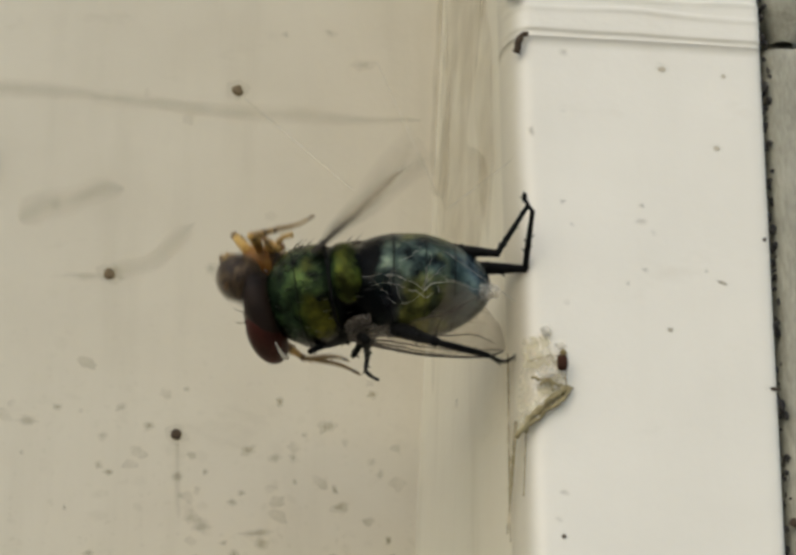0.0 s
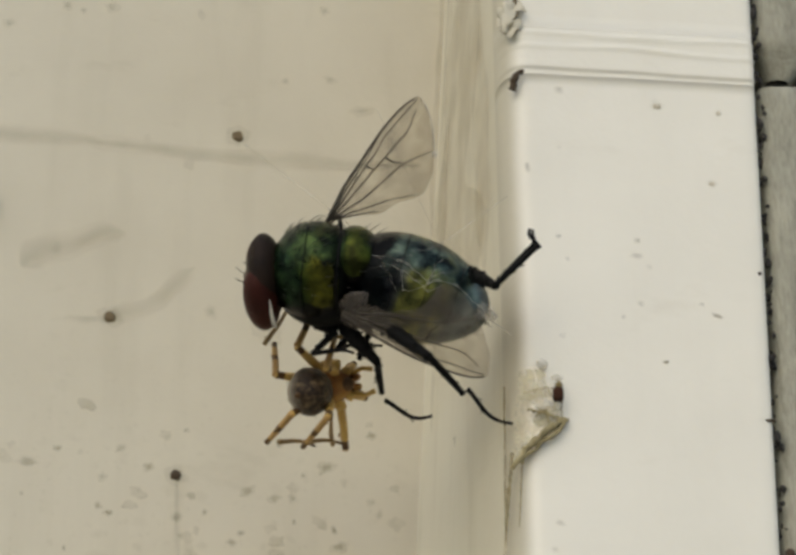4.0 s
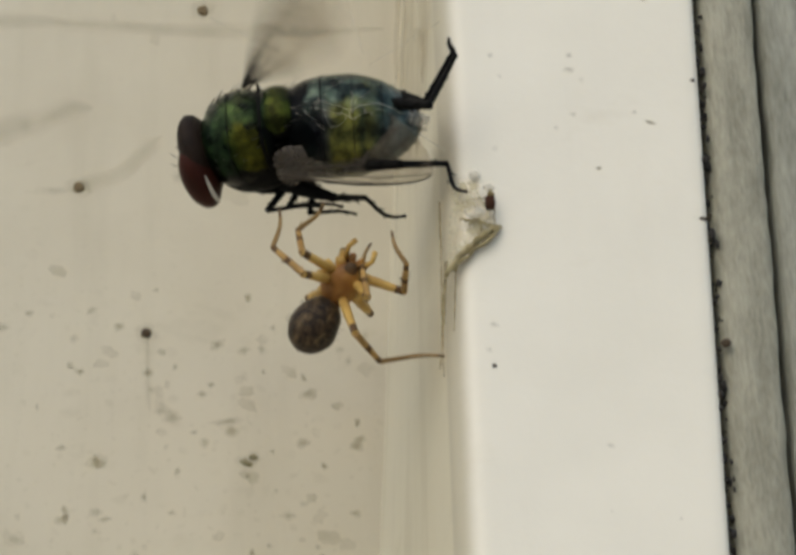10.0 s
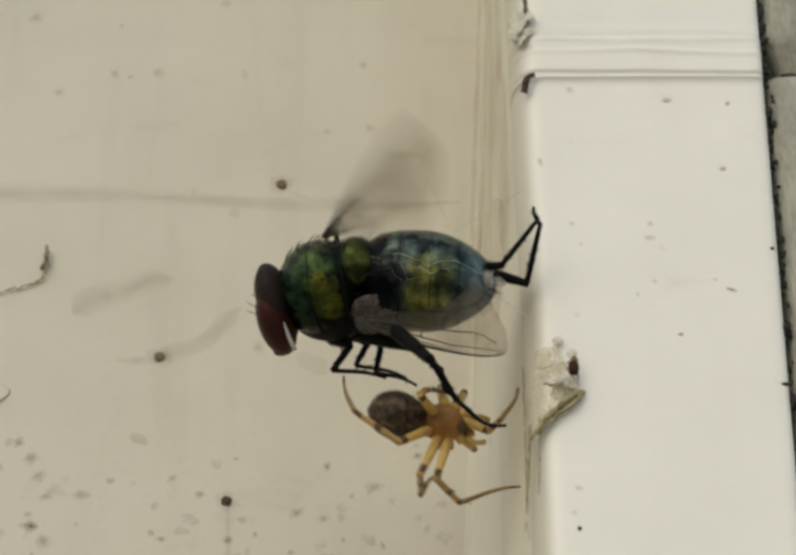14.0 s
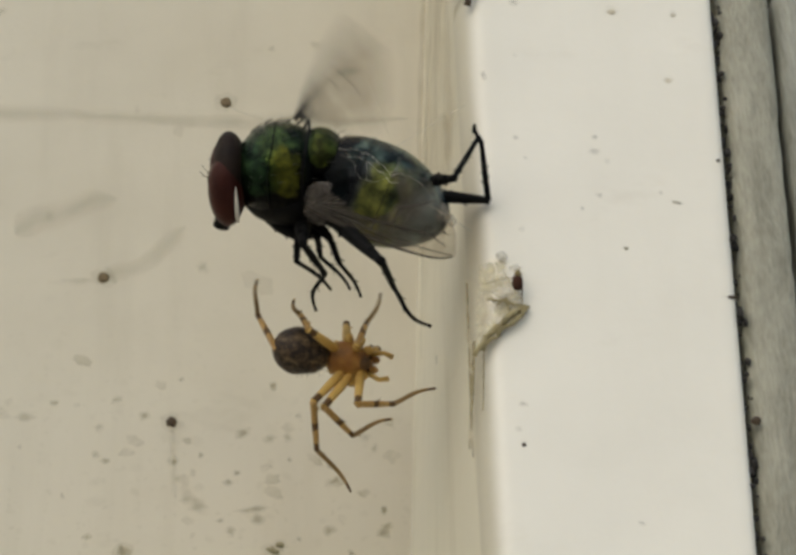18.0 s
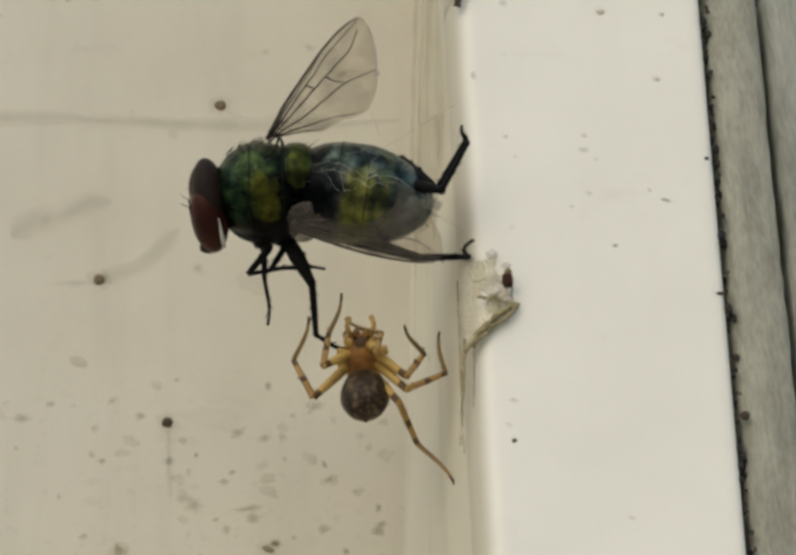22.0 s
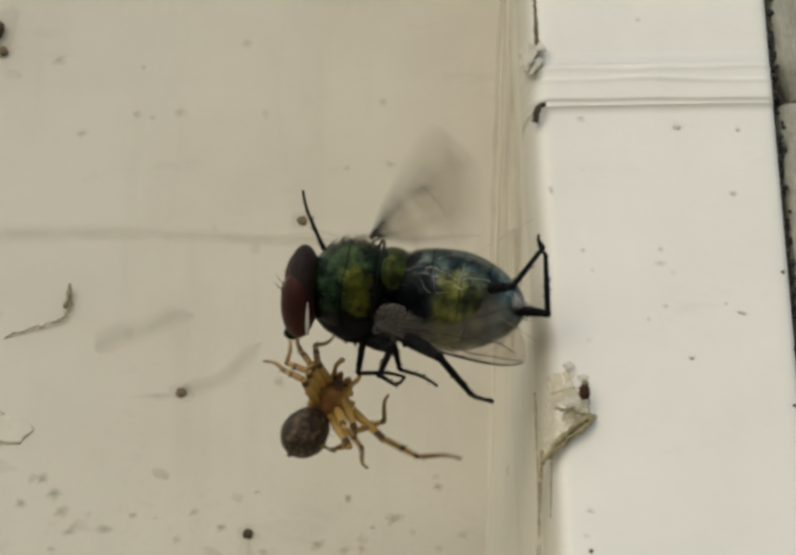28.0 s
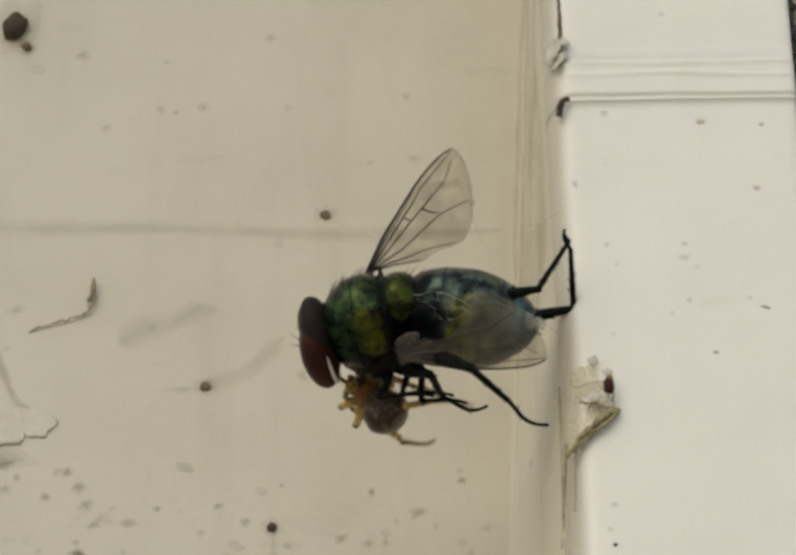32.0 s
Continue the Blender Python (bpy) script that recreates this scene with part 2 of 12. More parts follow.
eye_red = shell("dark_red_eye", [(0.022, 0.0058, 0.004), (0.056, 0.013, 0.0085)], 0.45, 0.0, 300, 0.5, 0.12)
rim_silver = shell("silver_rim", [(0.55, 0.52, 0.48), (0.7, 0.68, 0.62)], 0.45, 0.0, 900)
head_brown = shell("blackish_brown_head", [(0.004, 0.003, 0.003), (0.018, 0.011, 0.008)], 0.5, 0.0, 600, 0.4, 0.12)
face_grey = shell("grey_brown_face", [(0.05, 0.04, 0.032), (0.20, 0.165, 0.13)], 0.6, 0.0, 700)
hair_black = shell("black_bristle", [(0.006, 0.006, 0.006), (0.02, 0.018, 0.015)], 0.5, 0.0, 900)
leg_amber = shell("amber_leg", [(0.32, 0.165, 0.035), (0.56, 0.36, 0.105)], 0.4, 0.0, 500)
leg_shin = shell("tan_shin", [(0.22, 0.115, 0.032), (0.44, 0.27, 0.095)], 0.45, 0.0, 500)
leg_foot = shell("tan_foot", [(0.13, 0.075, 0.026), (0.30, 0.19, 0.075)], 0.5, 0.0, 500)
leg_band = shell("dark_leg_band", [(0.042, 0.021, 0.008), (0.105, 0.054, 0.019)], 0.45, 0.0, 700)
ceph_amber = shell("amber_carapace", [(0.10, 0.036, 0.008), (0.25, 0.105, 0.022), (0.40, 0.21, 0.05)], 0.38, 0.0, 520, 0.5)


def speckled(name):
    """A spider's back: dark brown with a fine pale mottle, two paler lines along it and a pale grey-brown belly, all ragged."""
    m, n, l, b = material(name, 0.42, 0.0, 0.25)
    v = coords(n, l, (85, 85, 85))
    nz = n.new("ShaderNodeTexNoise")
    nz.inputs["Scale"].default_value, nz.inputs["Detail"].default_value = 16, 4
    l.new(v, nz.inputs["Vector"])
    bent = n.new("ShaderNodeVectorMath")
    bent.operation = "MULTIPLY_ADD"
    l.new(nz.outputs["Color"], bent.inputs[0])
    bent.inputs[1].default_value = (0.07, 0.07, 0.07)
    l.new(v, bent.inputs[2])
    xyz = n.new("ShaderNodeSeparateXYZ")
    l.new(bent.outputs[0], xyz.inputs[0])

    def along(axis, a, z):
        r = n.new("ShaderNodeMapRange")
        r.inputs["From Min"].default_value, r.inputs["From Max"].default_value = a + 0.035, z + 0.035
        l.new(xyz.outputs[axis], r.inputs["Value"])
        return r.outputs[0]
    fine = ramp(n, l, noise_tex(n, l, v, 42, 4, 0.7), [(0.40, (0.013, 0.008, 0.005)), (0.55, (0.050, 0.030, 0.016)), (0.70, (0.125, 0.083, 0.043))])
    lines = ramp(n, l, along("Y", -0.10, 0.10), [(0.22, (0, 0, 0)), (0.30, (0.75, 0.75, 0.75)), (0.37, (0, 0, 0)), (0.63, (0, 0, 0)), (0.70, (0.75, 0.75, 0.75)), (0.78, (0, 0, 0))])
    gaps = ramp(n, l, noise_tex(n, l, v, 26, 3), [(0.44, (0, 0, 0)), (0.56, (1, 1, 1))])
    c = mixed(n, l, mixed(n, l, 1.0, lines, gaps, "MULTIPLY"), fine, (0.17, 0.118, 0.062))
    c = mixed(n, l, along("Z", -0.055, -0.015), (0.25, 0.215, 0.165), c)
    l.new(c, b.inputs["Base Color"])
    relief(n, l, b, noise_tex(n, l, v, 60, 3), 0.4, 0.0003)
    return m


abd_brown = speckled("mottled_brown_abdomen")


def film(name, tint, clear, rough=0.25, patchy=0.0, scale=500):
    """A thin clear skin: light passes straight through most of it."""
    m, n, l, b = material(name, rough)
    b.inputs["Base Color"].default_value = (*tint, 1)
    b.inputs["Specular IOR Level"].default_value = 0.5 if rough < 0.65 else 0.15
    tr, mx = n.new("ShaderNodeBsdfTransparent"), n.new("ShaderNodeMixShader")
    tr.inputs[0].default_value = (0.97, 0.95, 0.92, 1) if rough < 0.65 else (1, 1, 1, 1)
    f = ramp(n, l, noise_tex(n, l, coords(n, l), scale, 4), [(0.3, (clear - 0.6 * (1 - clear) - patchy,) * 3), (0.7, (min(1.0, clear + 0.45 * (1 - clear) + patchy),) * 3)])
    l.new(f, mx.inputs[0])
    l.new(b.outputs[0], mx.inputs[1])
    l.new(tr.outputs[0], mx.inputs[2])
    l.new(mx.outputs[0], n["Material Output"].inputs["Surface"])
    return m


wing_film = film("wing_membrane", (0.20, 0.175, 0.142), 0.85, 0.25, 0.02)
scale_film = film("pale_wing_scale", (0.115, 0.098, 0.085), 0.50, 0.6, 0.12, 700)
vein_brown = grained("dark_brown_vein", (0.012, 0.009, 0.006), (0.055, 0.04, 0.025), 900, 0.5)
silk = film("spider_silk", (0.80, 0.77, 0.70), 0.74, 0.4)
silk_dust = film("dusty_silk", (0.63, 0.575, 0.385), 0.74, 0.6, 0.36, 1100)
silk_white = film("white_silk", (0.80, 0.78, 0.70), 0.55, 0.5, 0.2)
fleck = film("olive_fleck", (0.33, 0.275, 0.135), 0.885, 0.8, 0.06)
streak_tan = film("tan_streak", (0.46, 0.375, 0.225), 0.875, 0.8, 0.05, 260)
thread_olive = film("olive_thread", (0.30, 0.25, 0.13), 0.62, 0.6, 0.2)
stalk_olive = grained("olive_stalk", (0.19, 0.15, 0.065), (0.42, 0.36, 0.20), 1500, 0.8)
# films for stains, and for shade painted below peeling paint and along the crack
stain_shade = film("faint_stain_and_shade", (0.35, 0.30, 0.17), 0.925, 0.7)
faint_stain_shade = film("fainter_stain_and_shade", (0.37, 0.33, 0.205), 0.96, 0.8)
stain_dark = film("brown_stain", (0.26, 0.21, 0.105), 0.922, 0.8)


# ---- small builders, in centimetres ----
def mesh_of(name, verts, faces, mats, picks=None, smooth=True):
    me = bpy.data.meshes.new(name)
    me.from_pydata([(x * UNIT[0], y * UNIT[0], z * UNIT[0]) for x, y, z in verts], [], faces)
    for m in mats if isinstance(mats, (list, tuple)) else [mats]:
        me.materials.append(m)
    me.polygons.foreach_set("use_smooth", [smooth] * len(me.polygons))
    if picks:
        me.polygons.foreach_set("material_index", picks)
    me.update()
    return me


def part(name, data, parent=None, label="", m=None):
    ob = new(name, data)
    ob.parent = parent
    if m is not None:
        ob.matrix_basis = m
    return tagged(ob, label)


def thing(name, label, category, group="", kind="", m=None, data=None):
    ob = new(name, data)
    if m is not None:
        ob.matrix_basis = m
    return tagged(ob, label, category, group, kind)


def ball(c, r, shape=None, u=20, v=14):
    """Verts and faces of an ellipsoid; shape(x, y, z) of the unit ball bends it first."""
    vs, fs = [], []
    for j in range(v + 1):
        a = math.pi * j / v
        for i in range(u):
            b = 2 * math.pi * i / u
            p = (-math.cos(a), math.sin(a) * math.cos(b), math.sin(a) * math.sin(b))
            p = shape(*p) if shape else p
            vs.append(tuple(c[k] + r[k] * p[k] for k in range(3)))
    for j in range(v):
        for i in range(u):
            k = (i + 1) % u
            fs.append((j * u + i, j * u + k, (j + 1) * u + k, (j + 1) * u + i))
    return vs, fs


def tube(path, radii, sides=8):
    """A closed tube along points, with a radius at each."""
    vs, fs = [], []
    pts = [Vector(p) for p in path]
    for i, p in enumerate(pts):
        d = (pts[min(i + 1, len(pts) - 1)] - pts[max(i - 1, 0)]).normalized()
        a = d.orthogonal().normalized()
        b = d.cross(a)
        for k in range(sides):
            w = 2 * math.pi * k / sides
            vs.append(tuple(p + (a * math.cos(w) + b * math.sin(w)) * radii[i]))
    for i in range(len(pts) - 1):
        for k in range(sides):
            j = (k + 1) % sides
            fs.append((i * sides + k, i * sides + j, (i + 1) * sides + j, (i + 1) * sides + k))
    fs.append(tuple(range(sides))[::-1])
    fs.append(tuple((len(pts) - 1) * sides + k for k in range(sides)))
    return vs, fs


def joined(pieces):
    vs, fs = [], []
    for v, f in pieces:
        k = len(vs)
        vs += v
        fs += [tuple(i + k for i in q) for q in f]
    return vs, fs


# ---- setting ----
def corner_x(z):
    return 0.28 + 0.055 * z


def right_x(z):
    return 1.720 + 0.028 * z


def wavy(x, z, s=1.0, a=1.0):
    return a * (noise.noise((x * s, z * s, 3.1)) + 0.4 * noise.noise((x * s * 3, z * s * 3, 7.7)))


def wall_y(x, z):
    return 2.0 + 0.012 * wavy(x, z, 0.7)


def sheet(name, x0, x1, z0, z1, nx, nz, depth, mat, back=0.6):
    """A wall slab whose front bulges a little; depth(x, z) is its front."""
    vs, fs = [], []
    for j in range(nz + 1):
        for i in range(nx + 1):
            x, z = x0 + (x1 - x0) * i / nx, z0 + (z1 - z0) * j / nz
            vs.append((x, depth(x, z), z))
    for j in range(nz):
        for i in range(nx):
            a = j * (nx + 1) + i
            fs.append((a, a + 1, a + nx + 2, a + nx + 1))
    k = len(vs)
    yb = max(v[1] for v in vs) + back
    vs += [(x0, yb, z0), (x1, yb, z0), (x1, yb, z1), (x0, yb, z1)]
    low, top = list(range(nx + 1)), [nz * (nx + 1) + i for i in range(nx + 1)]
    lef, rig = [j * (nx + 1) for j in range(nz + 1)], [j * (nx + 1) + nx for j in range(nz + 1)]
    fs += [tuple([k, k + 1] + low[::-1]), tuple([k + 3, k + 2] + top[::-1])[::-1], tuple([k, k + 3] + lef[::-1])[::-1], tuple([k + 1, k + 2] + rig[::-1]), (k, k + 3, k + 2, k + 1)]
    return mesh_of(name, vs, fs, mat)


wall = thing("wall_west", "cream painted wall, aged and stained", "wall", kind="structure",
             data=sheet("wall_west", -9, 1.0, -7, 11, 90, 160, wall_y, wall_paint))


def board(name, z0, z1, left, front, mat, rows=60, label="", cols_front=24):
    """A painted trim board: rounded front edges and front. left(z) is its left edge, front(x, z) how far it stands proud."""
    vs, fs = [], []
    cols = 0
    for j in range(rows + 1):
        z = z0 + (z1 - z0) * j / rows
        xl, xr = left(z), right_x(z)
        line = [(xl - 0.015, 0.42), (xl - 0.034, 0.32), (xl - 0.044, 0.255)]
        line += [(xl - 0.048 + 0.138 * (1 - math.cos(a)), 0.20 - 0.20 * math.sin(a)) for a in [math.pi / 2 * k / 8 for k in range(9)]]
        xa = xl + 0.09
        line += [(xa + (xr - 0.03 - xa) * k / cols_front, 0.0) for k in range(1, cols_front + 1)]
        line += [(xr - 0.008, 0.008), (xr, 0.03), (xr, 0.30), (xr, 0.7)]
        cols = len(line)
        for x, y in line:
            near = max(0.0, 1 - y / 0.2)
            vs.append((x, y - (front(x, z) - 0.004 * wavy(x, z + y, 1.5)) * near, z))
    for j in range(rows):
        for i in range(cols - 1):
            a = j * cols + i
            fs.append((a, a + 1, a + cols + 1, a + cols))
    for j in (0, rows):
        ring = tuple(j * cols + i for i in range(cols))
        fs.append(ring if j == 0 else ring[::-1])
    return thing(name, label, "trim", kind="structure", data=mesh_of(name, vs, fs, mat))


def side_at(u, z):
    """x and y on the trim's side: u runs from the wall's corner, which paint has rounded, to the front."""
    y = 2.03 - 1.83 * u
    drip = 0.010 * noise.noise((y * 3.2, z * 0.25, 1.7)) + 0.004 * noise.noise((y * 9, z * 0.5, 4.2))
    fillet = 0.02 * max(0.0, 1 - u / 0.08) ** 2
    xa, xb = corner_x(z), 0.477
    return xa + (xb - xa) * u - fillet + drip * min(1, 6 * u) * min(1, 5 * (1 - u)), y


def side_streak(name, u, wide, z0, z1, mat, label, seed, layers=3):
    """A tan run down the trim's side, in thin layers, each narrower than the one under it."""
    pieces, n = [], 90
    for q in range(layers):
        f = (layers - q) / layers
        vs = []
        for i in range(n + 1):
            g = i / n
            z = z0 + (z1 - z0) * g
            mid = u + 0.35 * wide * noise.noise((z * 0.9, seed, 0.0))
            half = 0.5 * wide * f * max(0.12, 0.8 + 0.9 * noise.noise((z * 1.7, seed * 2.0, q * 0.5))) * min(1.0, 0.05 + 4 * min(g, 1 - g))
            for v in (mid - half, mid + half):
                x, y = side_at(max(0.0, min(1.0, v)), z)
                vs.append((x - 0.012 - 0.0015 * q - 0.0003 * seed, y - 0.002, z))
        pieces.append((vs, [(2 * i, 2 * i + 1, 2 * i + 3, 2 * i + 2) for i in range(n)]))
    return thing(name, label, "mark", data=mesh_of(name, *joined(pieces), mat))


def side_face():
    """The trim's cream side, which runs back to the wall, with runs of paint down it."""
    vs, fs, n, rows = [], [], 40, 150
    for j in range(rows + 1):
        z = -7 + 18 * j / rows
        vs += [(*side_at(k / n, z), z) for k in range(n + 1)]
    for j in range(rows):
        for k in range(n):
            a = j * (n + 1) + k
            fs.append((a, a + 1, a + n + 2, a + n + 1))
    m = len(vs)
    vs += [(0.9, 2.03, -7), (0.9, 0.20, -7), (0.9, 0.20, 11), (0.9, 2.03, 11)]
    fs += [(m, m + 1, m + 2, m + 3), tuple([m, m + 1] + list(range(n + 1))[::-1]), tuple([m + 3, m + 2] + [rows * (n + 1) + k for k in range(n + 1)][::-1])]
    thing("trim_side", "cream painted side of the trim, streaked", "trim", kind="structure", data=mesh_of("trim_side", vs, fs, side_paint))


side_face()


def bump_at(z, c, w, h):
    return h * math.exp(-((z - c) / w) ** 2)


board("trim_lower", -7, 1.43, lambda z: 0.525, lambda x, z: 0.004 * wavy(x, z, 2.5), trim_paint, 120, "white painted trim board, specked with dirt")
def joint_front(x, z):
    """Brushed paint over a raised joint: a low step with a wavering foot, and two ridges that swell and fade."""
    foot = 1.435 + 0.012 * (1 + wavy(x, 2, 1.1))
    step = max(0.0, min(1.0, (z - foot) / 0.022)) * min(1.0, (1.72 - z) / 0.05)
    low = bump_at(z, 1.585 + 0.030 * wavy(x, 5, 1.3), 0.018, 0.010 * (0.75 + 0.5 * noise.noise((x * 2.0, 1.0, 0.0))))
    top = min(1.0, (1.72 - z) / 0.03) * bump_at(z, 1.665 + 0.034 * wavy(x, 9, 1.2), 0.020, 0.010 * (0.7 + 0.7 * noise.noise((x * 2.3, 6.0, 0.0))))
    return 0.013 * step * step * (3 - 2 * step) + low + top + 0.004 * wavy(x, z, 2.5)


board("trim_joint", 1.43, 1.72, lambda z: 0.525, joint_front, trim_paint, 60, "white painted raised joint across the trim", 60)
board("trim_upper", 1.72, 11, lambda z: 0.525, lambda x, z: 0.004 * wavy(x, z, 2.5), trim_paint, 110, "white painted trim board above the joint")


def strip(name, x0, x1, z0, z1, slope, y, label, mat):
    """A long rounded strip that leans with the trim's edge, its ends rounded."""
    vs, fs, cols, n = [], [], 0, 90
    for j in range(n + 1):
        z = z0 + (z1 - z0) * j / n
        e = min((z - z0), (z1 - z)) / 0.06
        s = 1 if e >= 1 else math.sqrt(max(0.0, 1 - (1 - e) ** 2)) * 0.55 + 0.45
        xa, xb = x0 + slope * z, x1 + slope * z
        mid, half = (xa + xb) / 2, (xb - xa) / 2
        half *= 1 + 0.05 * wavy(z * 2, x0, 2)
        line = [(mid - half * s, y + 0.6), (mid - half * s, y + 0.06), (mid - half * s * 0.92, y + 0.015), (mid - half * s * 0.6, y), (mid, y - 0.006), (mid + half * s * 0.6, y), (mid + half * s * 0.92, y + 0.015), (mid + half * s, y + 0.06), (mid + half * s, y + 0.6)]
        cols = len(line)
        vs += [(a + 0.008 * wavy(a * 5, z * 5, 2), b + 0.012 * wavy(a * 6, z * 6, 2) + (0.25 * (1 - s) if e < 1 else 0), z) for a, b in line]
    for j in range(n):
        fs += [(j * cols + i, j * cols + i + 1, (j + 1) * cols + i + 1, (j + 1) * cols + i) for i in range(cols - 1)]
    fs += [tuple(range(cols)), tuple(n * cols + i for i in range(cols))[::-1]]
    return thing(name, label, "trim", kind="structure", data=mesh_of(name, vs, fs, mat))


strip("seal_strip_lower", 1.752, 2.02, -7, 1.56, 0.028, 0.05, "weathered grey strip beside the trim", weathered)
strip("seal_strip_upper", 1.752, 2.02, 1.61, 11, 0.028, 0.05, "weathered grey strip beside the trim", weathered)
strip("outer_strip_lower", 2.05, 2.325, -7, 1.56, 0.028, 0.12, "weathered grey outer strip", outer_grey)
strip("outer_strip_upper", 2.05, 2.325, 1.61, 11, 0.028, 0.12, "weathered grey outer strip", outer_grey)
# added near-black backing: the gap's shade put into a sheet's colour
thing("gap_backing", "black sheet added deep in the gap between the strips for its shade", "gap", kind="structure",
      data=sheet("gap_backing", 1.66, 2.8, -7, 11, 12, 60, lambda x, z: 0.40 + 0.03 * wavy(x, z, 4), gap_black, 0.3))
thing("frame_outer", "pale grey frame beyond the strips", "frame", kind="structure",
      data=sheet("frame_outer", 2.20, 9, -7, 11, 30, 60, lambda x, z: 0.30 + 0.02 * wavy(x, z, 1), trim_paint, 0.2))
# out of view; added so that light bounces up to the wall
ground = thing("ground", "unseen grey ground added far below to bounce light", "ground", kind="structure", data=mesh_of("ground", [(-60000, -60000, -190), (60000, -60000, -190), (60000, 60000, -190), (-60000, 60000, -190)], [(0, 1, 2, 3)], ground_grey))
thing("house_wall", "plain cream house wall behind the trim", "wall", kind="structure",
      data=sheet("house_wall", -300, 300, -190, 240, 8, 8, lambda x, z: 3.4, wall_paint, 20))

# ---- dirt on the wall and the trim ----
def smudge_pieces(x, z, w, h, seed, plane, turn=0.0, layers=3):
    """A soft mark: irregular discs of thin film, each smaller one over the wider one."""
    pieces, k = [], seed * 3.7 % 50
    lift = 0.002 + 0.0011 * ((seed * 0.618 + x * 7.3 + z * 3.1) % 1.0)
    ca, sa = math.cos(turn), math.sin(turn)
    for q in range(layers):
        f = (layers - q) / layers
        vs = [(x, plane(x, z) - lift - 0.0012 * q, z)]
        for i in range(18):
            a = 2 * math.pi * i / 18
            r = f * (1 + 0.55 * noise.noise((1.4 * math.cos(a) + k, 1.4 * math.sin(a), 0.3 * q)))
            dx, dz = w / 2 * r * math.cos(a), h / 2 * r * math.sin(a)
            px, pz = x + dx * ca - dz * sa, z + dx * sa + dz * ca
            vs.append((px, plane(px, pz) - lift - 0.0012 * q, pz))
        pieces.append((vs, [(0, 1 + i, 1 + (i + 1) % 18) for i in range(18)]))
    return pieces


def flat(x, z):
    return -0.002


def smudge(name, x, z, w, h, mat, seed, label, turn=0.0, plane=wall_y):
    return thing(name, label, "dirt", "specks of dirt", data=mesh_of(name, *joined(smudge_pieces(x, z, w, h, seed, plane, radians(turn))), mat))


def smear(name, pts, w0, w1, mat, label, n=40, seed=0, plane=wall_y, layers=3):
    """A long soft mark through points (x, z), wavering in width."""
    pieces, line = [], []
    for i in range(n + 1):
        u = i / n * (len(pts) - 1)
        k = min(int(u), len(pts) - 2)
        g = u - k
        a, b, c, d = [Vector(pts[max(0, min(len(pts) - 1, k + o))]) for o in (-1, 0, 1, 2)]
        line.append(0.5 * (2 * b + (c - a) * g + (2 * a - 5 * b + 4 * c - d) * g * g + (3 * b - a - 3 * c + d) * g ** 3))
    for q in range(layers):
        f = (layers - q) / layers
        vs = []
        for i in range(n + 1):
            u = i / n * (len(pts) - 1)
            d = (line[min(i + 2, n)] - line[max(i - 2, 0)]).normalized()
            sway = 0.2 * w0 * noise.noise((u * 1.3, seed, 0.0))
            wide = (w0 + (w1 - w0) * i / n) * f * max(0.08, 0.8 + 0.6 * noise.noise((u * 1.6, seed * 2.0, q * 0.4))) * min(1.0, 0.15 + 6 * min(i, n - i) / n)
            for side in (-0.5, 0.5):
                px, pz = line[i].x - d.y * (side * wide + sway), line[i].y + d.x * (side * wide + sway)
                vs.append((px, plane(px, pz) - 0.0072 - 0.0011 * q - 0.00013 * seed, pz))
        pieces.append((vs, [(2 * i, 2 * i + 1, 2 * i + 3, 2 * i + 2) for i in range(n)]))
    return thing(name, label, "mark", data=mesh_of(name, *joined(pieces), mat))


def lump(name, x, y, z, w, h, t, mat, seed, label, turn=0.0):
    """A crumb of dirt; on the wall or trim an added film rim softens its edge."""
    rnd = random.Random(seed)
    k = rnd.random() * 50

    def rough(px, py, pz):
        s = 1 + 0.32 * noise.noise((px * 1.5 + k, py * 1.5, pz * 1.5)) + 0.16 * noise.noise((px * 4 + k, py * 4, pz * 4))
        return px * s, py * s, pz * s
    w, h = 0.64 * w, 0.64 * h
    vs, fs = ball((0, 0, 0), (w / 2, t * 0.4, h / 2), rough, 26, 20)
    ob = thing(name, label, "dirt", "specks of dirt", m=pose(x * CM, y * CM, z * CM, 0, turn, 0), data=mesh_of(name, vs, fs, mat))
    if y > 1.9 or abs(y) < 0.005:
        # added film that blurs the crumb's outline
        part("smudge", mesh_of("smudge", *joined(smudge_pieces(0, 0, w * 2.2, h * 2.2, seed, lambda a, b: 0.0, 0.0, 2)), stain_dark if y > 1.9 else faint_stain_shade), ob, "soft film rim added to blur the speck's edge")
    return ob


WALL, TRIM = 1.995, -0.002
lump("dirt_speck", -0.738, WALL, 2.353, 0.09, 0.10, 0.03, speck_grey, 1, "round grey-brown dirt speck on the wall")
lump("dirt_speck", -1.403, WALL, 1.116, 0.09, 0.10, 0.03, speck_grey, 2, "round brown dirt speck on the wall")
smudge("dirt_streak", -1.53, 1.10, 0.300, 0.062, faint_stain_shade, 3, "faint grey streak beside a speck on the wall")
lump("dirt_speck", -1.009, WALL, 0.165, 0.085, 0.09, 0.035, speck_dark, 4, "dark round dirt speck on the wall")
smudge("dirt_speck", -0.995, -0.08, 0.07, 0.06, stain_shade, 5, "faint grey speck on the wall")
lump("dirt_speck", -0.472, WALL, -0.636, 0.10, 0.055, 0.02, speck_olive, 6, "olive crooked speck of dirt on the wall", 25)
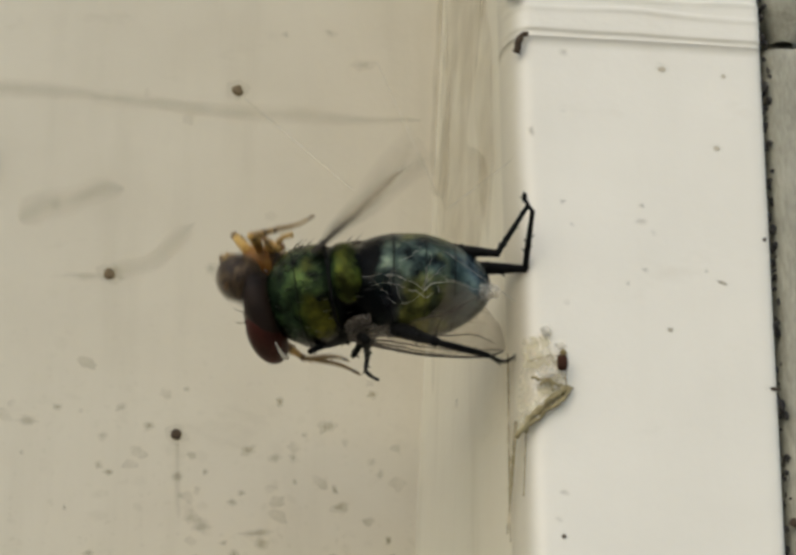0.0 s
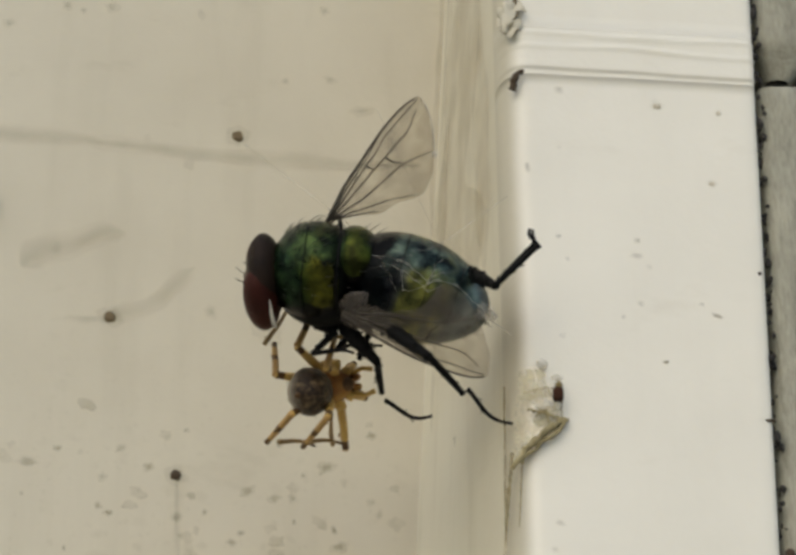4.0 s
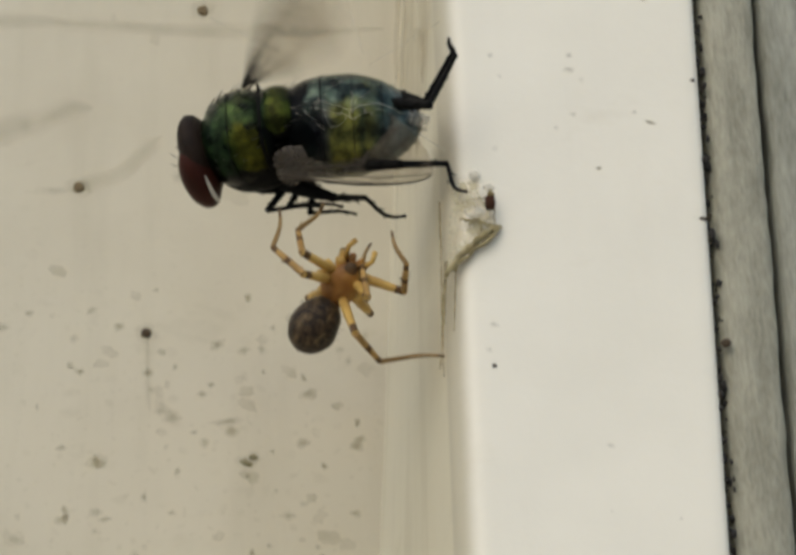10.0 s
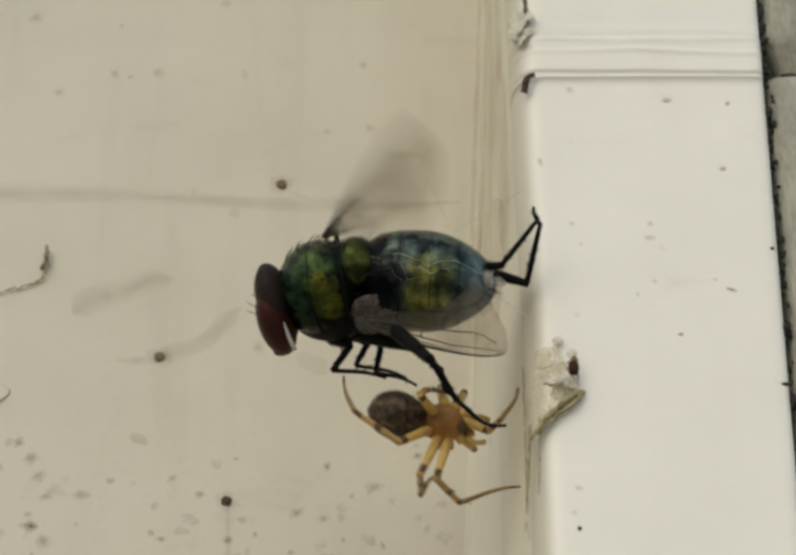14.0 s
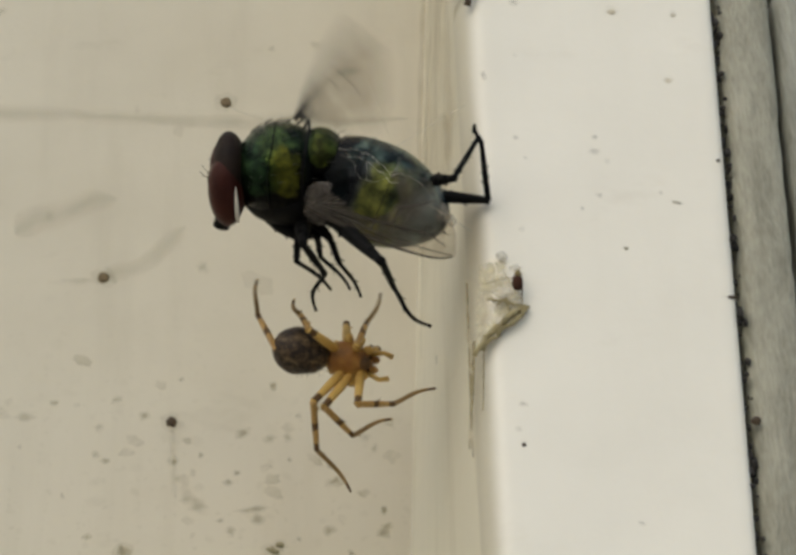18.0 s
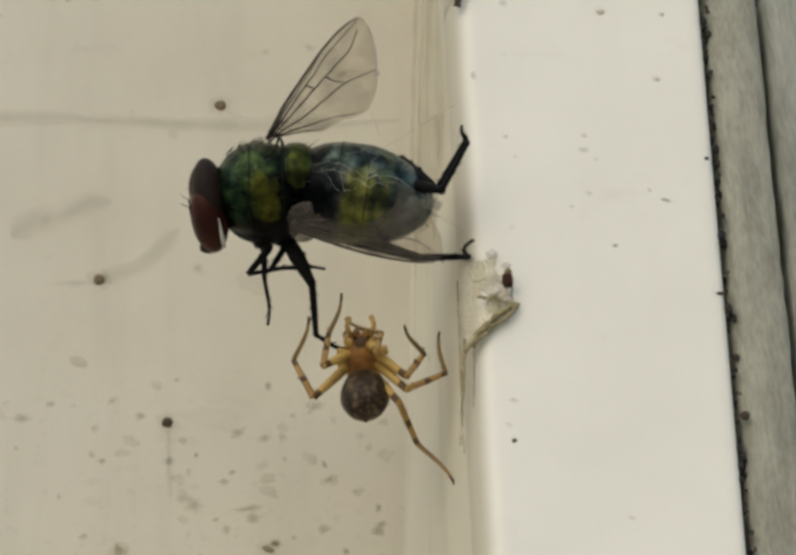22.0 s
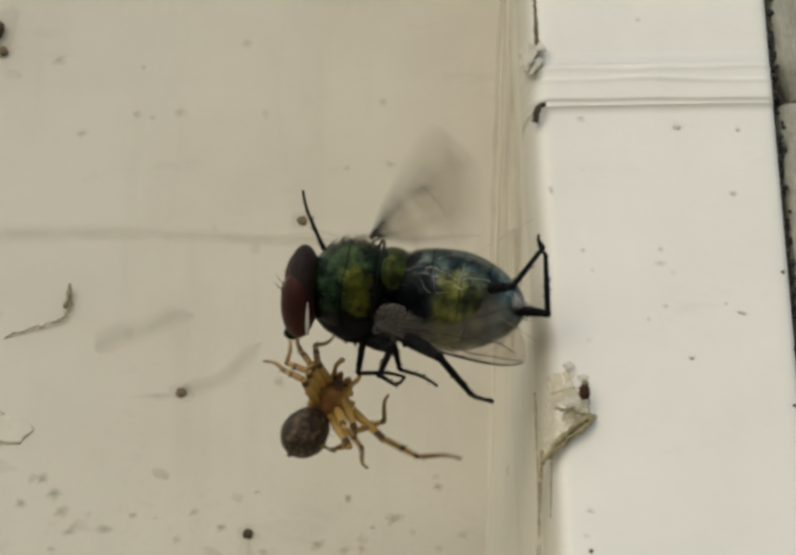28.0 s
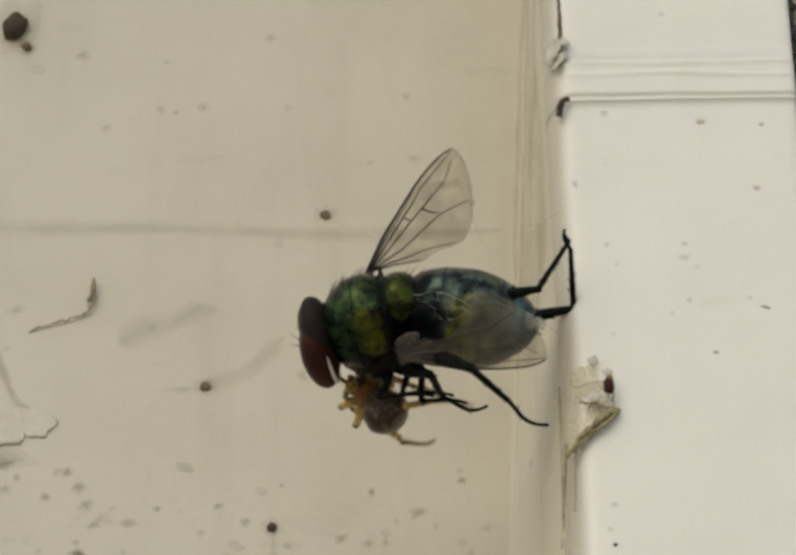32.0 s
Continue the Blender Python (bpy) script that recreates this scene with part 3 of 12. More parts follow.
lump("dirt_speck", -0.435, WALL, -0.60, 0.06, 0.05, 0.03, speck_olive, 7, "small olive speck of dirt on the wall")
smudge("dirt_speck", -1.788, 0.208, 0.13, 0.06, stain_dark, 8, "flat grey speck on the wall")
smudge("dirt_speck", -2.069, 0.446, 0.088, 0.100, stain_shade, 9, "faint grey speck on the wall")
lump("dirt_speck", -0.30, WALL, -1.40, 0.05, 0.045, 0.03, speck_dark, 10, "small black head of a dried insect on the wall")
lump("dried_husk", -0.325, WALL, -1.47, 0.075, 0.10, 0.03, husk_amber, 11, "tan dried insect husk on the wall")
lump("dirt_lump", -2.68, WALL - 0.03, 3.90, 0.22, 0.34, 0.12, speck_dark, 12, "dark lump of dirt on the wall", 8)
lump("dirt_lump", -2.60, WALL - 0.02, 3.74, 0.09, 0.10, 0.05, speck_grey, 13, "grey lump of dirt on the wall")
lump("dirt_speck", 1.254, TRIM, 1.268, 0.062, 0.045, 0.008, speck_tan, 20, "tan speck on the white trim")
lump("dirt_speck", 1.56, TRIM, 1.245, 0.03, 0.03, 0.008, speck_tan, 21, "tan speck on the white trim")
lump("dirt_speck", 1.500, TRIM, 0.820, 0.045, 0.035, 0.008, speck_tan, 22, "brown speck on the white trim")
lump("dirt_speck", 1.480, TRIM, 0.067, 0.065, 0.022, 0.008, faint, 23, "slanting grey speck on the white trim", 20)
lump("dirt_speck", 1.218, TRIM, -0.198, 0.032, 0.022, 0.008, faint, 24, "small grey speck on the white trim")
lump("dirt_speck", 0.681, TRIM, -1.279, 0.03, 0.03, 0.014, speck_dark, 25, "small black speck on the white trim")
smudge("dirt_speck", 1.110, 0.383, 0.062, 0.037, stain_shade, 26, "faint grey smear on the white trim", plane=flat)
smudge("dirt_speck", 1.115, 0.47, 0.037, 0.037, stain_shade, 27, "faint grey smear on the white trim", plane=flat)
smudge("dirt_speck", 0.735, 0.47, 0.031, 0.031, stain_shade, 28, "faint grey speck on the white trim", plane=flat)
smudge("dirt_speck", 0.595, 0.86, 0.03, 0.07, stain_dark, 29, "faint brown speck on the trim's edge", plane=flat)

for k, (x, z, w, h) in enumerate([(-0.355, -1.119, 0.03, 0.03), (-1.029, -1.19, 0.07, 0.07), (-0.854, -0.36, 0.09, 0.07), (-2.04, 0.013, 0.06, 0.05), (-1.977, 0.194, 0.08, 0.045), (-0.996, -0.83, 0.035, 0.06), (-1.392, -0.934, 0.035, 0.07),
                                  (-0.705, -0.216, 0.05, 0.04), (-0.66, -0.16, 0.04, 0.035), (-1.978, -1.326, 0.05, 0.04), (-2.21, -0.62, 0.10, 0.035), (-0.49, -1.658, 0.10, 0.04), (-0.77, -1.62, 0.18, 0.03), (-0.574, -0.386, 0.16, 0.04)]):
    smudge("dirt_speck", x, z, w * 1.2, h * 1.2, stain_dark, 100 + k, "faint brown-grey fleck on the wall", (k * 37) % 50 - 25)
lump("dirt_speck", 0.375, 1.2, 0.0, 0.03, 0.09, 0.03, stain_dark, 120, "small brown mark on the trim's side")


def strand(name, pts, r0, r1, mat, label, category, n=24, jitter=0.006, seed=0):
    """A thread through points, eased between them, a little crooked."""
    rnd = random.Random(seed)
    path = []
    for i in range(n + 1):
        u = i / n * (len(pts) - 1)
        k = min(int(u), len(pts) - 2)
        a = Vector(pts[k]).lerp(Vector(pts[k + 1]), u - k)
        path.append(a + Vector((rnd.uniform(-1, 1), rnd.uniform(-1, 1), rnd.uniform(-1, 1))) * jitter)
    radii = [(r0 + (r1 - r0) * i / n) * rnd.uniform(0.7, 1.25) for i in range(n + 1)]
    vs, fs = tube(path, radii, 6)
    return thing(name, label, category, data=mesh_of(name, vs, fs, mat))


# no groove here: the crack's soft shading is put into a flat film
smear("paint_crack", [(-8, 2.28), (-2.3, 2.30), (-1.4, 2.235), (-0.3, 2.20), (0.3, 2.22)], 0.16, 0.12, faint_stain_shade, "faint grey line painted across the wall as a crack's shading", 160, 1, wall_y, 3)
side_streak("corner_streak", 0.52, 0.95, 0.45, 5.2, streak_tan, "tan film down the trim's side", 1, 1)
side_streak("corner_streak", 0.16, 0.20, 0.35, 3.4, streak_tan, "narrow brown streak down the trim's side", 2, 1)
side_streak("corner_streak", 0.84, 0.22, 0.5, 2.2, streak_tan, "faint tan run down the trim's side", 3, 1)
smear("corner_streak", [(corner_x(z) - 0.018, z) for z in (1.85, 2.3, 2.8, 3.4, 4.2)], 0.06, 0.05, streak_tan, "brown streak down the corner of the wall", 60, 21, wall_y, 1)
strand("curled_straw", [(-2.07, 1.97, 1.84), (-2.06, 1.97, 1.70), (-2.12, 1.98, 1.62), (-2.25, 1.985, 1.585), (-2.42, 1.995, 1.53)], 0.012, 0.007, thread_olive, "dry curled plant stem stuck to the wall", "debris", 30, 0.012, 2)
strand("curled_straw", [(-2.07, 1.96, 1.88), (-2.065, 1.96, 1.80), (-2.09, 1.97, 1.72)], 0.010, 0.013, speck_olive, "dark tip of a dry stem on the wall", "debris", 14, 0.004, 3)
smear("dirt_smear", [(-1.40, 1.12), (-1.2, 1.20), (-0.95, 1.45)], 0.191, 0.108, faint_stain_shade, "faint smear rising from a speck on the wall", 40, 4, wall_y, 3)
smear("dirt_smear", [(-1.9, 1.42), (-1.6, 1.60), (-1.35, 1.68)], 0.317, 0.144, faint_stain_shade, "faint grey smear on the wall", 40, 5, wall_y, 3)
smear("dirt_smear", [(-1.0, 0.12), (-0.995, -0.1), (-0.98, -0.32)], 0.030, 0.060, faint_stain_shade, "faint run of dirt below a speck", 40, 6, wall_y, 2)
for k, (x, z, w, h, turn) in enumerate([(-2.51, -1.07, 0.05, 0.11, 35), (-2.34, -1.13, 0.12, 0.045, 0), (-2.22, -1.135, 0.12, 0.04, -12), (-1.98, -1.155, 0.22, 0.04, 4), (-1.85, -1.13, 0.04, 0.045, 0), (-1.76, -1.175, 0.11, 0.035, -35), (-2.0, -1.03, 0.14, 0.04, -8), (-2.47, -0.59, 0.10, 0.05, -40), (-2.42, -0.615, 0.08, 0.05, 10), (-2.08, -0.735, 0.035, 0.09, 0)]):
    smudge("paint_scratch", x, z, w, h, stain_dark, 140 + k, "dark dash where the wall's paint has broken", turn)
strand("hair_curl", [(0.30, 1.52, -1.80), (0.315, 1.50, -1.735), (0.36, 1.48, -1.715)], 0.008, 0.006, speck_grey, "fine dark curl on the trim's side", "debris", 14, 0.003, 12)
smear("paint_edge", [(-2.66, 1.50), (-2.60, 1.36), (-2.52, 1.17), (-2.48, 1.06), (-2.38, 0.98)], 0.10, 0.06, stain_dark, "olive edge of peeled paint on the wall", 60, 13)
# shade below the peeled paint, put into a film's colour
smudge("paint_edge", -2.56, 0.655, 0.46, 0.22, stain_shade, 151, "olive patch painted as the shade below peeling paint")
smudge("paint_edge", -2.245, 0.86, 0.05, 0.11, stain_dark, 152, "olive edge of peeled paint on the wall", -15)
smudge("paint_edge", -2.43, 0.845, 0.04, 0.10, stain_dark, 153, "olive split in peeling paint", 15)
strand("husk_curl", [(-0.94, 1.97, -1.33), (-0.90, 1.96, -1.385), (-0.83, 1.96, -1.385), (-0.79, 1.96, -1.33)], 0.016, 0.022, husk_amber, "amber curl of a dried husk on the wall", "debris", 20, 0.002, 7)
strand("dark_curl", [(0.535, -0.01, 1.315), (0.542, -0.03, 1.36), (0.565, -0.035, 1.405), (0.59, -0.03, 1.415)], 0.020, 0.013, speck_dark, "small black curl under the trim joint", "debris", 14, 0.003, 8)
strand("dark_crack", [(0.565, 0.008, 1.84), (0.566, 0.008, 2.0), (0.568, 0.010, 2.26)], 0.012, 0.008, speck_grey, "brown crack beside the upper trim board", "crack", 40, 0.004, 9)


def scatter(name, label, seed, n, region, plane, size, mat, fall=1.0):
    """Many faint marks too small to count, in one object, denser towards the foot."""
    rnd = random.Random(seed)
    pieces = []
    for k in range(n):
        x, z = rnd.uniform(region[0], region[1]), region[2] + (region[3] - region[2]) * rnd.random() ** fall
        s = size * rnd.choice((0.6, 0.8, 1.0, 1.0, 1.4)) * rnd.uniform(0.8, 1.2)
        pieces += smudge_pieces(x, z, s * rnd.uniform(0.6, 1.7), s, seed + k, plane, rnd.uniform(-0.6, 0.6), rnd.choice((1, 2, 2)))
    return thing(name, label, "dirt", kind="stuff", data=mesh_of(name, *joined(pieces), mat))


scatter("wall_flecks", "small darker flecks on the lower wall", 12, 320, (-2.9, 0.25, -2.6, 0.6), wall_y, 0.056, fleck, 1.5)
scatter("wall_specks", "faint grey flecks scattered over the upper wall", 13, 22, (-2.9, 0.3, 0.6, 4.2), wall_y, 0.08, stain_shade)
scatter("trim_specks", "faint marks on the white trim", 14, 16, (0.66, 1.66, -2.6, 3.0), flat, 0.03, stain_shade)

# peeled paint on the wall
def flake(name, x, z, w, h, seed, label, lift=0.02, turn=0.0):
    """A ragged chip of paint whose lower edge has curled off the wall."""
    ca, sa = math.cos(radians(turn)), math.sin(radians(turn))
    vs, n, m = [], 12, 8
    for j in range(m + 1):
        v = 1 - 2 * j / m
        for i in range(n + 1):
            u = 2 * i / n - 1
            ragged = 1 + 0.35 * noise.noise((u * 1.6, v * 1.6, seed * 5.0)) + 0.15 * noise.noise((u * 5, v * 5, seed * 5.0))
            q = (1 - 0.30 * v * v) * ragged
            dx, dz = w / 2 * u * q, h / 2 * v * (1 - 0.25 * u * u) * ragged
            px, pz = x + dx * ca - dz * sa, z + dx * sa + dz * ca
            vs.append((px, wall_y(px, pz) - 0.004 - 0.25 * lift * max(0.0, 0.35 - v) ** 2 * (0.7 + 0.6 * noise.noise((u * 2, seed, 1.0))), pz))
    k = len(vs)
    fs = [(j * (n + 1) + i, (j + 1) * (n + 1) + i, (j + 1) * (n + 1) + i + 1, j * (n + 1) + i + 1) for j in range(m) for i in range(n)]
    vs += [(a, b + 0.003, c) for a, b, c in vs]
    fs += [tuple(q + k for q in f[::-1]) for f in fs]
    rim = [i for i in range(n + 1)] + [j * (n + 1) + n for j in range(1, m + 1)] + [m * (n + 1) + i for i in range(n - 1, -1, -1)] + [j * (n + 1) for j in range(m - 1, 0, -1)]
    fs += [(rim[i], rim[(i + 1) % len(rim)], rim[(i + 1) % len(rim)] + k, rim[i] + k) for i in range(len(rim))]
    return thing(name, label, "paint flake", "paint flakes", data=mesh_of(name, vs, fs, pale_primer))


flake("paint_flake", -1.975, -1.10, 0.22, 0.085, 1, "curled pale paint flake on the wall", 0.03)
flake("paint_flake", -2.10, -1.055, 0.13, 0.06, 4, "curled pale paint flake on the wall", 0.02, 30)
flake("paint_flake", -2.50, 0.86, 0.26, 0.24, 2, "pale patch of peeling paint on the wall", 0.02, -12)
flake("paint_flake", -2.33, 0.88, 0.20, 0.20, 5, "pale patch of peeling paint on the wall", 0.015, 10)
flake("paint_flake", -0.93, -1.28, 0.16, 0.12, 3, "pale paint flake above a dried husk", 0.012)

# silk and old debris on the trim's edge
def web_clump():
    root = thing("web_clump", "dusty clump of old silk and debris on the trim's edge", "cobweb", m=pose(0.60 * CM, 0.0, -0.44 * CM))
    rnd = random.Random(5)

    def skin(px, py, pz):
        s = 1 + 0.35 * noise.noise((px * 1.7, py * 1.7, pz * 1.7 + 2)) + 0.2 * noise.noise((px * 5, py * 5, pz * 5))
        return px * s, py * s, pz * s

    # a torn sheet of silk between the trim's edge and the crumb
    vs, n, rows = [], 18, 32
    for q in range(rows + 1):
        g = q / rows
        z = 0.17 - 0.53 * g
        left = -0.072 - 0.05 * g + 0.016 * noise.noise((g * 6, 2.0, 0.0))
        right = (0.02 + 0.09 * min(1.0, g / 0.35) if g < 0.56 else 0.11 - 0.225 * (g - 0.56) / 0.44) + 0.03 * noise.noise((g * 9, 2.0, 3.0)) + 0.012 * noise.noise((g * 31, 2.0, 3.0))
        for p in range(n + 1):
            x = left + (max(right, left + 0.012) - left) * p / n
            vs.append((x, 0.018 - 0.036 * (p / n) ** 0.6 + 0.022 * noise.noise((x * 12, z * 10, 2.0)) + 0.005 * noise.noise((x * 40, z * 34, 2.0)), z))
    torn_out = {(p, q) for q in range(rows) for p in range(n) if noise.noise((p * 0.42, q * 0.36, 4.0)) > 0.34 or p in (0, n - 1) and noise.noise((p, q * 0.7, 9.0)) > 0.0}
    fs = [(q * (n + 1) + p, q * (n + 1) + p + 1, (q + 1) * (n + 1) + p + 1, (q + 1) * (n + 1) + p) for q in range(rows) for p in range(n) if (p, q) not in torn_out]
    part("silk_sheet", mesh_of("silk_sheet", vs, fs, silk_dust), root, "torn cream sheet of silk")
    part("silk_tuft", mesh_of("silk_tuft", *ball((0.03, -0.02, 0.19), (0.024, 0.016, 0.03), skin, 20, 14), silk_white), root, "white tuft")
    part("silk_tuft", mesh_of("silk_tuft", *ball((0.09, -0.05, 0.10), (0.026, 0.014, 0.018), skin, 20, 14), silk_white), root, "white tuft")
    part("silk_tuft", mesh_of("silk_tuft", *ball((0.02, -0.06, -0.045), (0.045, 0.016, 0.03), skin, 20, 14), silk_white), root, "white tuft")

    def blocky(px, py, pz):
        k = 1 / max(1e-6, (abs(px) ** 4 + abs(py) ** 4 + abs(pz) ** 4) ** 0.25)
        x, y, z = px * k, py * k, pz * k
        f = 1 + 0.12 * noise.noise((x * 2, y * 2, z * 2))
        return x * f, y * f, z * f
    part("dark_lump", mesh_of("dark_lump", *ball((0.093, -0.065, 0.004), (0.024, 0.018, 0.038), blocky, 18, 14), amber_dark), root, "dark red-brown crumb")
    part("pale_end", mesh_of("pale_end", *ball((0.098, -0.065, 0.052), (0.016, 0.014, 0.022), skin, 12, 8), amber), root)
    for i, (pts, r) in enumerate([([(0.13, -0.03, -0.10), (0.06, -0.06, -0.15), (-0.04, -0.05, -0.24), (-0.115, -0.02, -0.36)], 0.017),
                                  ([(0.145, -0.04, -0.095), (0.09, -0.06, -0.165), (0.0, -0.05, -0.25), (-0.08, -0.03, -0.33)], 0.010),
                                  ([(-0.07, -0.06, 0.02), (0.0, -0.075, 0.04), (0.08, -0.06, 0.06)], 0.004),
                                  ([(-0.05, -0.06, -0.06), (0.02, -0.08, -0.08), (0.11, -0.05, -0.10)], 0.007),
                                  ([(-0.01, -0.06, -0.10), (0.04, -0.08, -0.06), (0.05, -0.07, -0.12)], 0.006),
                                  ([(0.10, -0.05, 0.10), (0.115, -0.05, 0.0), (0.11, -0.05, -0.1)], 0.005)]):
        path = []
        pts = [(x, 0.55 * y, z) for x, y, z in pts]
        for k in range(17):
            u = k / 16 * (len(pts) - 1)
            q = min(int(u), len(pts) - 2)
            path.append(Vector(pts[q]).lerp(Vector(pts[q + 1]), u - q) + Vector([rnd.uniform(-0.006, 0.006) for _ in range(3)]))
        part("stalk", mesh_of("stalk", *tube(path, [r * rnd.uniform(0.7, 1.2) for _ in path], 6), stalk_olive if r > 0.005 else thread_olive), root)
    return root


web_clump()
for k, (a, b, r) in enumerate([((0.485, 0.02, -0.70), (0.445, 0.12, -1.22), 0.010), ((0.47, 0.12, -0.3), (0.46, 0.14, -1.25), 0.007), ((0.53, 0.0, -0.68), (0.508, 0.02, -1.08), 0.006)]):
    strand("silk_thread", [a, b], r, r * 0.5, thread_olive, "thin dusty silk thread hanging down the trim's edge", "cobweb", 30, 0.0015, 40 + k)

for k, (a, b, r) in enumerate([((-0.70, 1.99, 2.30), (-0.28, -0.21, 0.34), 0.0028), ((0.50, 0.05, 0.72), (0.15, -0.21, 0.26), 0.0022), ((0.50, -0.01, -0.1), (0.14, -0.21, 0.04), 0.0022), ((0.05, 1.99, 2.6), (0.12, -0.13, 0.39), 0.002)]):
    strand("silk_line", [a, b], r * 0.7, r * 0.7, silk, "fine white silk line that holds the fly", "cobweb", 40, 0.001, 60 + k)


def peel():
    root = thing("peeled_edge", "torn paint and silk at the trim joint's corner", "paint flake", m=pose(0.53 * CM, 0.0, 1.76 * CM))
    part("torn_paint", mesh_of("torn_paint", *ball((0.0, -0.012, 0.0), (0.055, 0.022, 0.085), lambda x, y, z: tuple(q * (1 + 0.7 * noise.noise((x * 1.5 + 3, y * 1.5, z * 1.5)) + 0.3 * noise.noise((x * 4, y * 4, z * 4))) for q in (x, y, z)), 26, 18), trim_paint), root)
    part("curled_flap", mesh_of("curled_flap", *ball((0.035, -0.02, -0.045), (0.03, 0.012, 0.035), lambda x, y, z: (x, y + 0.8 * x * x, z + 0.4 * x), 16, 10), flake_white), root, "curled flap of paint")
    for k, (a, b, c) in enumerate((((-0.055, 0.03, 0.075), (-0.06, 0.02, -0.05), (0.045, -0.03, -0.01)), ((0.05, -0.015, 0.11), (0.02, -0.02, 0.03), (0.085, -0.03, 0.02)), ((-0.05, 0.03, -0.06), (0.06, -0.02, -0.04), (0.0, -0.03, -0.15)))):
        a, b, c = Vector(a), Vector(b), Vector(c)
        vs, fs, n = [], [], 7
        for i in range(n + 1):
            for j in range(n + 1 - i):
                p = a + (b - a) * i / n + (c - a) * j / n
                ridge = 0.018 * noise.noise((p.x * 22, p.z * 22, k * 4.0)) - 0.012
                vs.append((p.x, p.y + ridge, p.z))
        at = {}
        for i in range(n + 1):
            for j in range(n + 1 - i):
                at[i, j] = len(at)
        for i in range(n):
            for j in range(n - i):
                fs.append((at[i, j], at[i + 1, j], at[i, j + 1]))
                if i + j < n - 1:
                    fs.append((at[i + 1, j], at[i + 1, j + 1], at[i, j + 1]))
        m = len(vs)
        vs += [(x, y + 0.006, z) for x, y, z in vs]
        fs += [tuple(q + m for q in f[::-1]) for f in fs]
        part("torn_flap", mesh_of("torn_flap", vs, fs, trim_paint), root, "torn flap of white paint")
    # a raised dark strand stands in for the shaded hole
    part("pit_shade", mesh_of("pit_shade", *tube([(0.045, -0.03, 0.03), (0.04, -0.036, 0.0), (0.02, -0.034, -0.03), (0.01, -0.03, -0.035)], [0.003, 0.006, 0.006, 0.003], 6), speck_grey), root, "dark strand drawn for the shade in a pit")


peel()


def grit(z0, z1, n, seed):
    rnd = random.Random(seed)
    pieces = []
    for _ in range(n):
        z = rnd.uniform(z0, z1)
        x = right_x(z) + rnd.uniform(-0.004, 0.045)
        s = rnd.uniform(0.005, 0.018)
        k = rnd.random() * 30
        pieces.append(ball((x, rnd.uniform(0.02, 0.1), z), (s, s, s * rnd.uniform(0.8, 2.2)), lambda px, py, pz: tuple(q * (1 + 0.6 * noise.noise((px * 2 + k, py * 2, pz * 2))) for q in (px, py, pz)), 7, 5))
    thing("gap_grit", "black grit along the gap beside the trim", "dirt", kind="stuff", data=mesh_of("gap_grit", *joined(pieces), gap_black))


grit(-3.5, 3.5, 260, 3)
lump("grit_tuft", 1.69, 0.0, -0.486, 0.07, 0.025, 0.02, speck_dark, 31, "black tuft sticking out of the gap")
lump("grit_tuft", 1.735, 0.02, -1.155, 0.07, 0.07, 0.03, speck_dark, 32, "black lump of grit in the gap")
lump("grit_tuft", 1.70, 0.0, 0.317, 0.03, 0.03, 0.02, speck_dark, 33, "small black lump of grit in the gap")

# ---- the fly and the spider ----
STAGE = pose(0.005626, -0.002295, 0.003838, 124.879, 2.020, -1.324)
moving = {}


def limb(name, length, r0, r1, mat, parent, label="", bend=0.0, spines=0, band=None, knob=1.15, sag=0.0, ring=False, swell=0.12):
    """One leg piece along +x, swollen at the joints, with thorns drawn out of its skin; with band, its ends are darker."""
    n, sides = 30, 8
    path = [(length * i / n, sag * math.sin(math.pi * (i / n) ** 1.4), bend * math.sin(math.pi * i / n)) for i in range(n + 1)]
    radii = [(r0 + (r1 - r0) * i / n) * (knob if i in (0, 1, n - 1, n) else 1.0 + swell * math.sin(math.pi * i / n)) for i in range(n + 1)]
    vs, fs = tube(path, radii, sides)
    picks = [1 if band and (q // sides >= n - 5 or (ring and 12 <= q // sides <= 15)) else 0 for q in range(n * sides)] + [0, 0]
    rnd = random.Random(int(length * 1000) + spines)
    for k in range(spines):
        ring, side = int(3 + (n - 6) * k / spines), rnd.randrange(sides)
        q = ring * sides + side
        a, b, c, d = fs[q]
        p = sum((Vector(vs[i]) for i in (a, b, c, d)), Vector()) / 4
        out = (p - Vector(path[ring])).normalized() + Vector((0.7, 0, 0))
        vs.append(tuple(p + out * rnd.uniform(0.010, 0.022)))
        t = len(vs) - 1
        fs[q] = (a, b, t)
        fs += [(b, c, t), (c, d, t), (d, a, t)]
        picks += [picks[q]] * 3
    return part(name, mesh_of(name, vs, fs, [mat, band] if band else mat, picks), parent, label)


def hairs(name, spots, length, mat, parent, seed, thick=0.0035, lean=(0.5, 0.2, 0)):
    rnd = random.Random(seed)
    pieces = []
    for p, nrm in spots:
        d = (Vector(nrm) + Vector(lean) + Vector([rnd.uniform(-0.25, 0.25) for _ in range(3)])).normalized() * length * rnd.uniform(0.6, 1.2)
        q = Vector(p)
        pieces.append(tube([q, q + d * 0.5, q + d * 0.95 + Vector((0.006, 0, 0))], [thick, thick * 0.7, thick * 0.15], 4))
    return part(name, mesh_of(name, *joined(pieces), mat), parent)


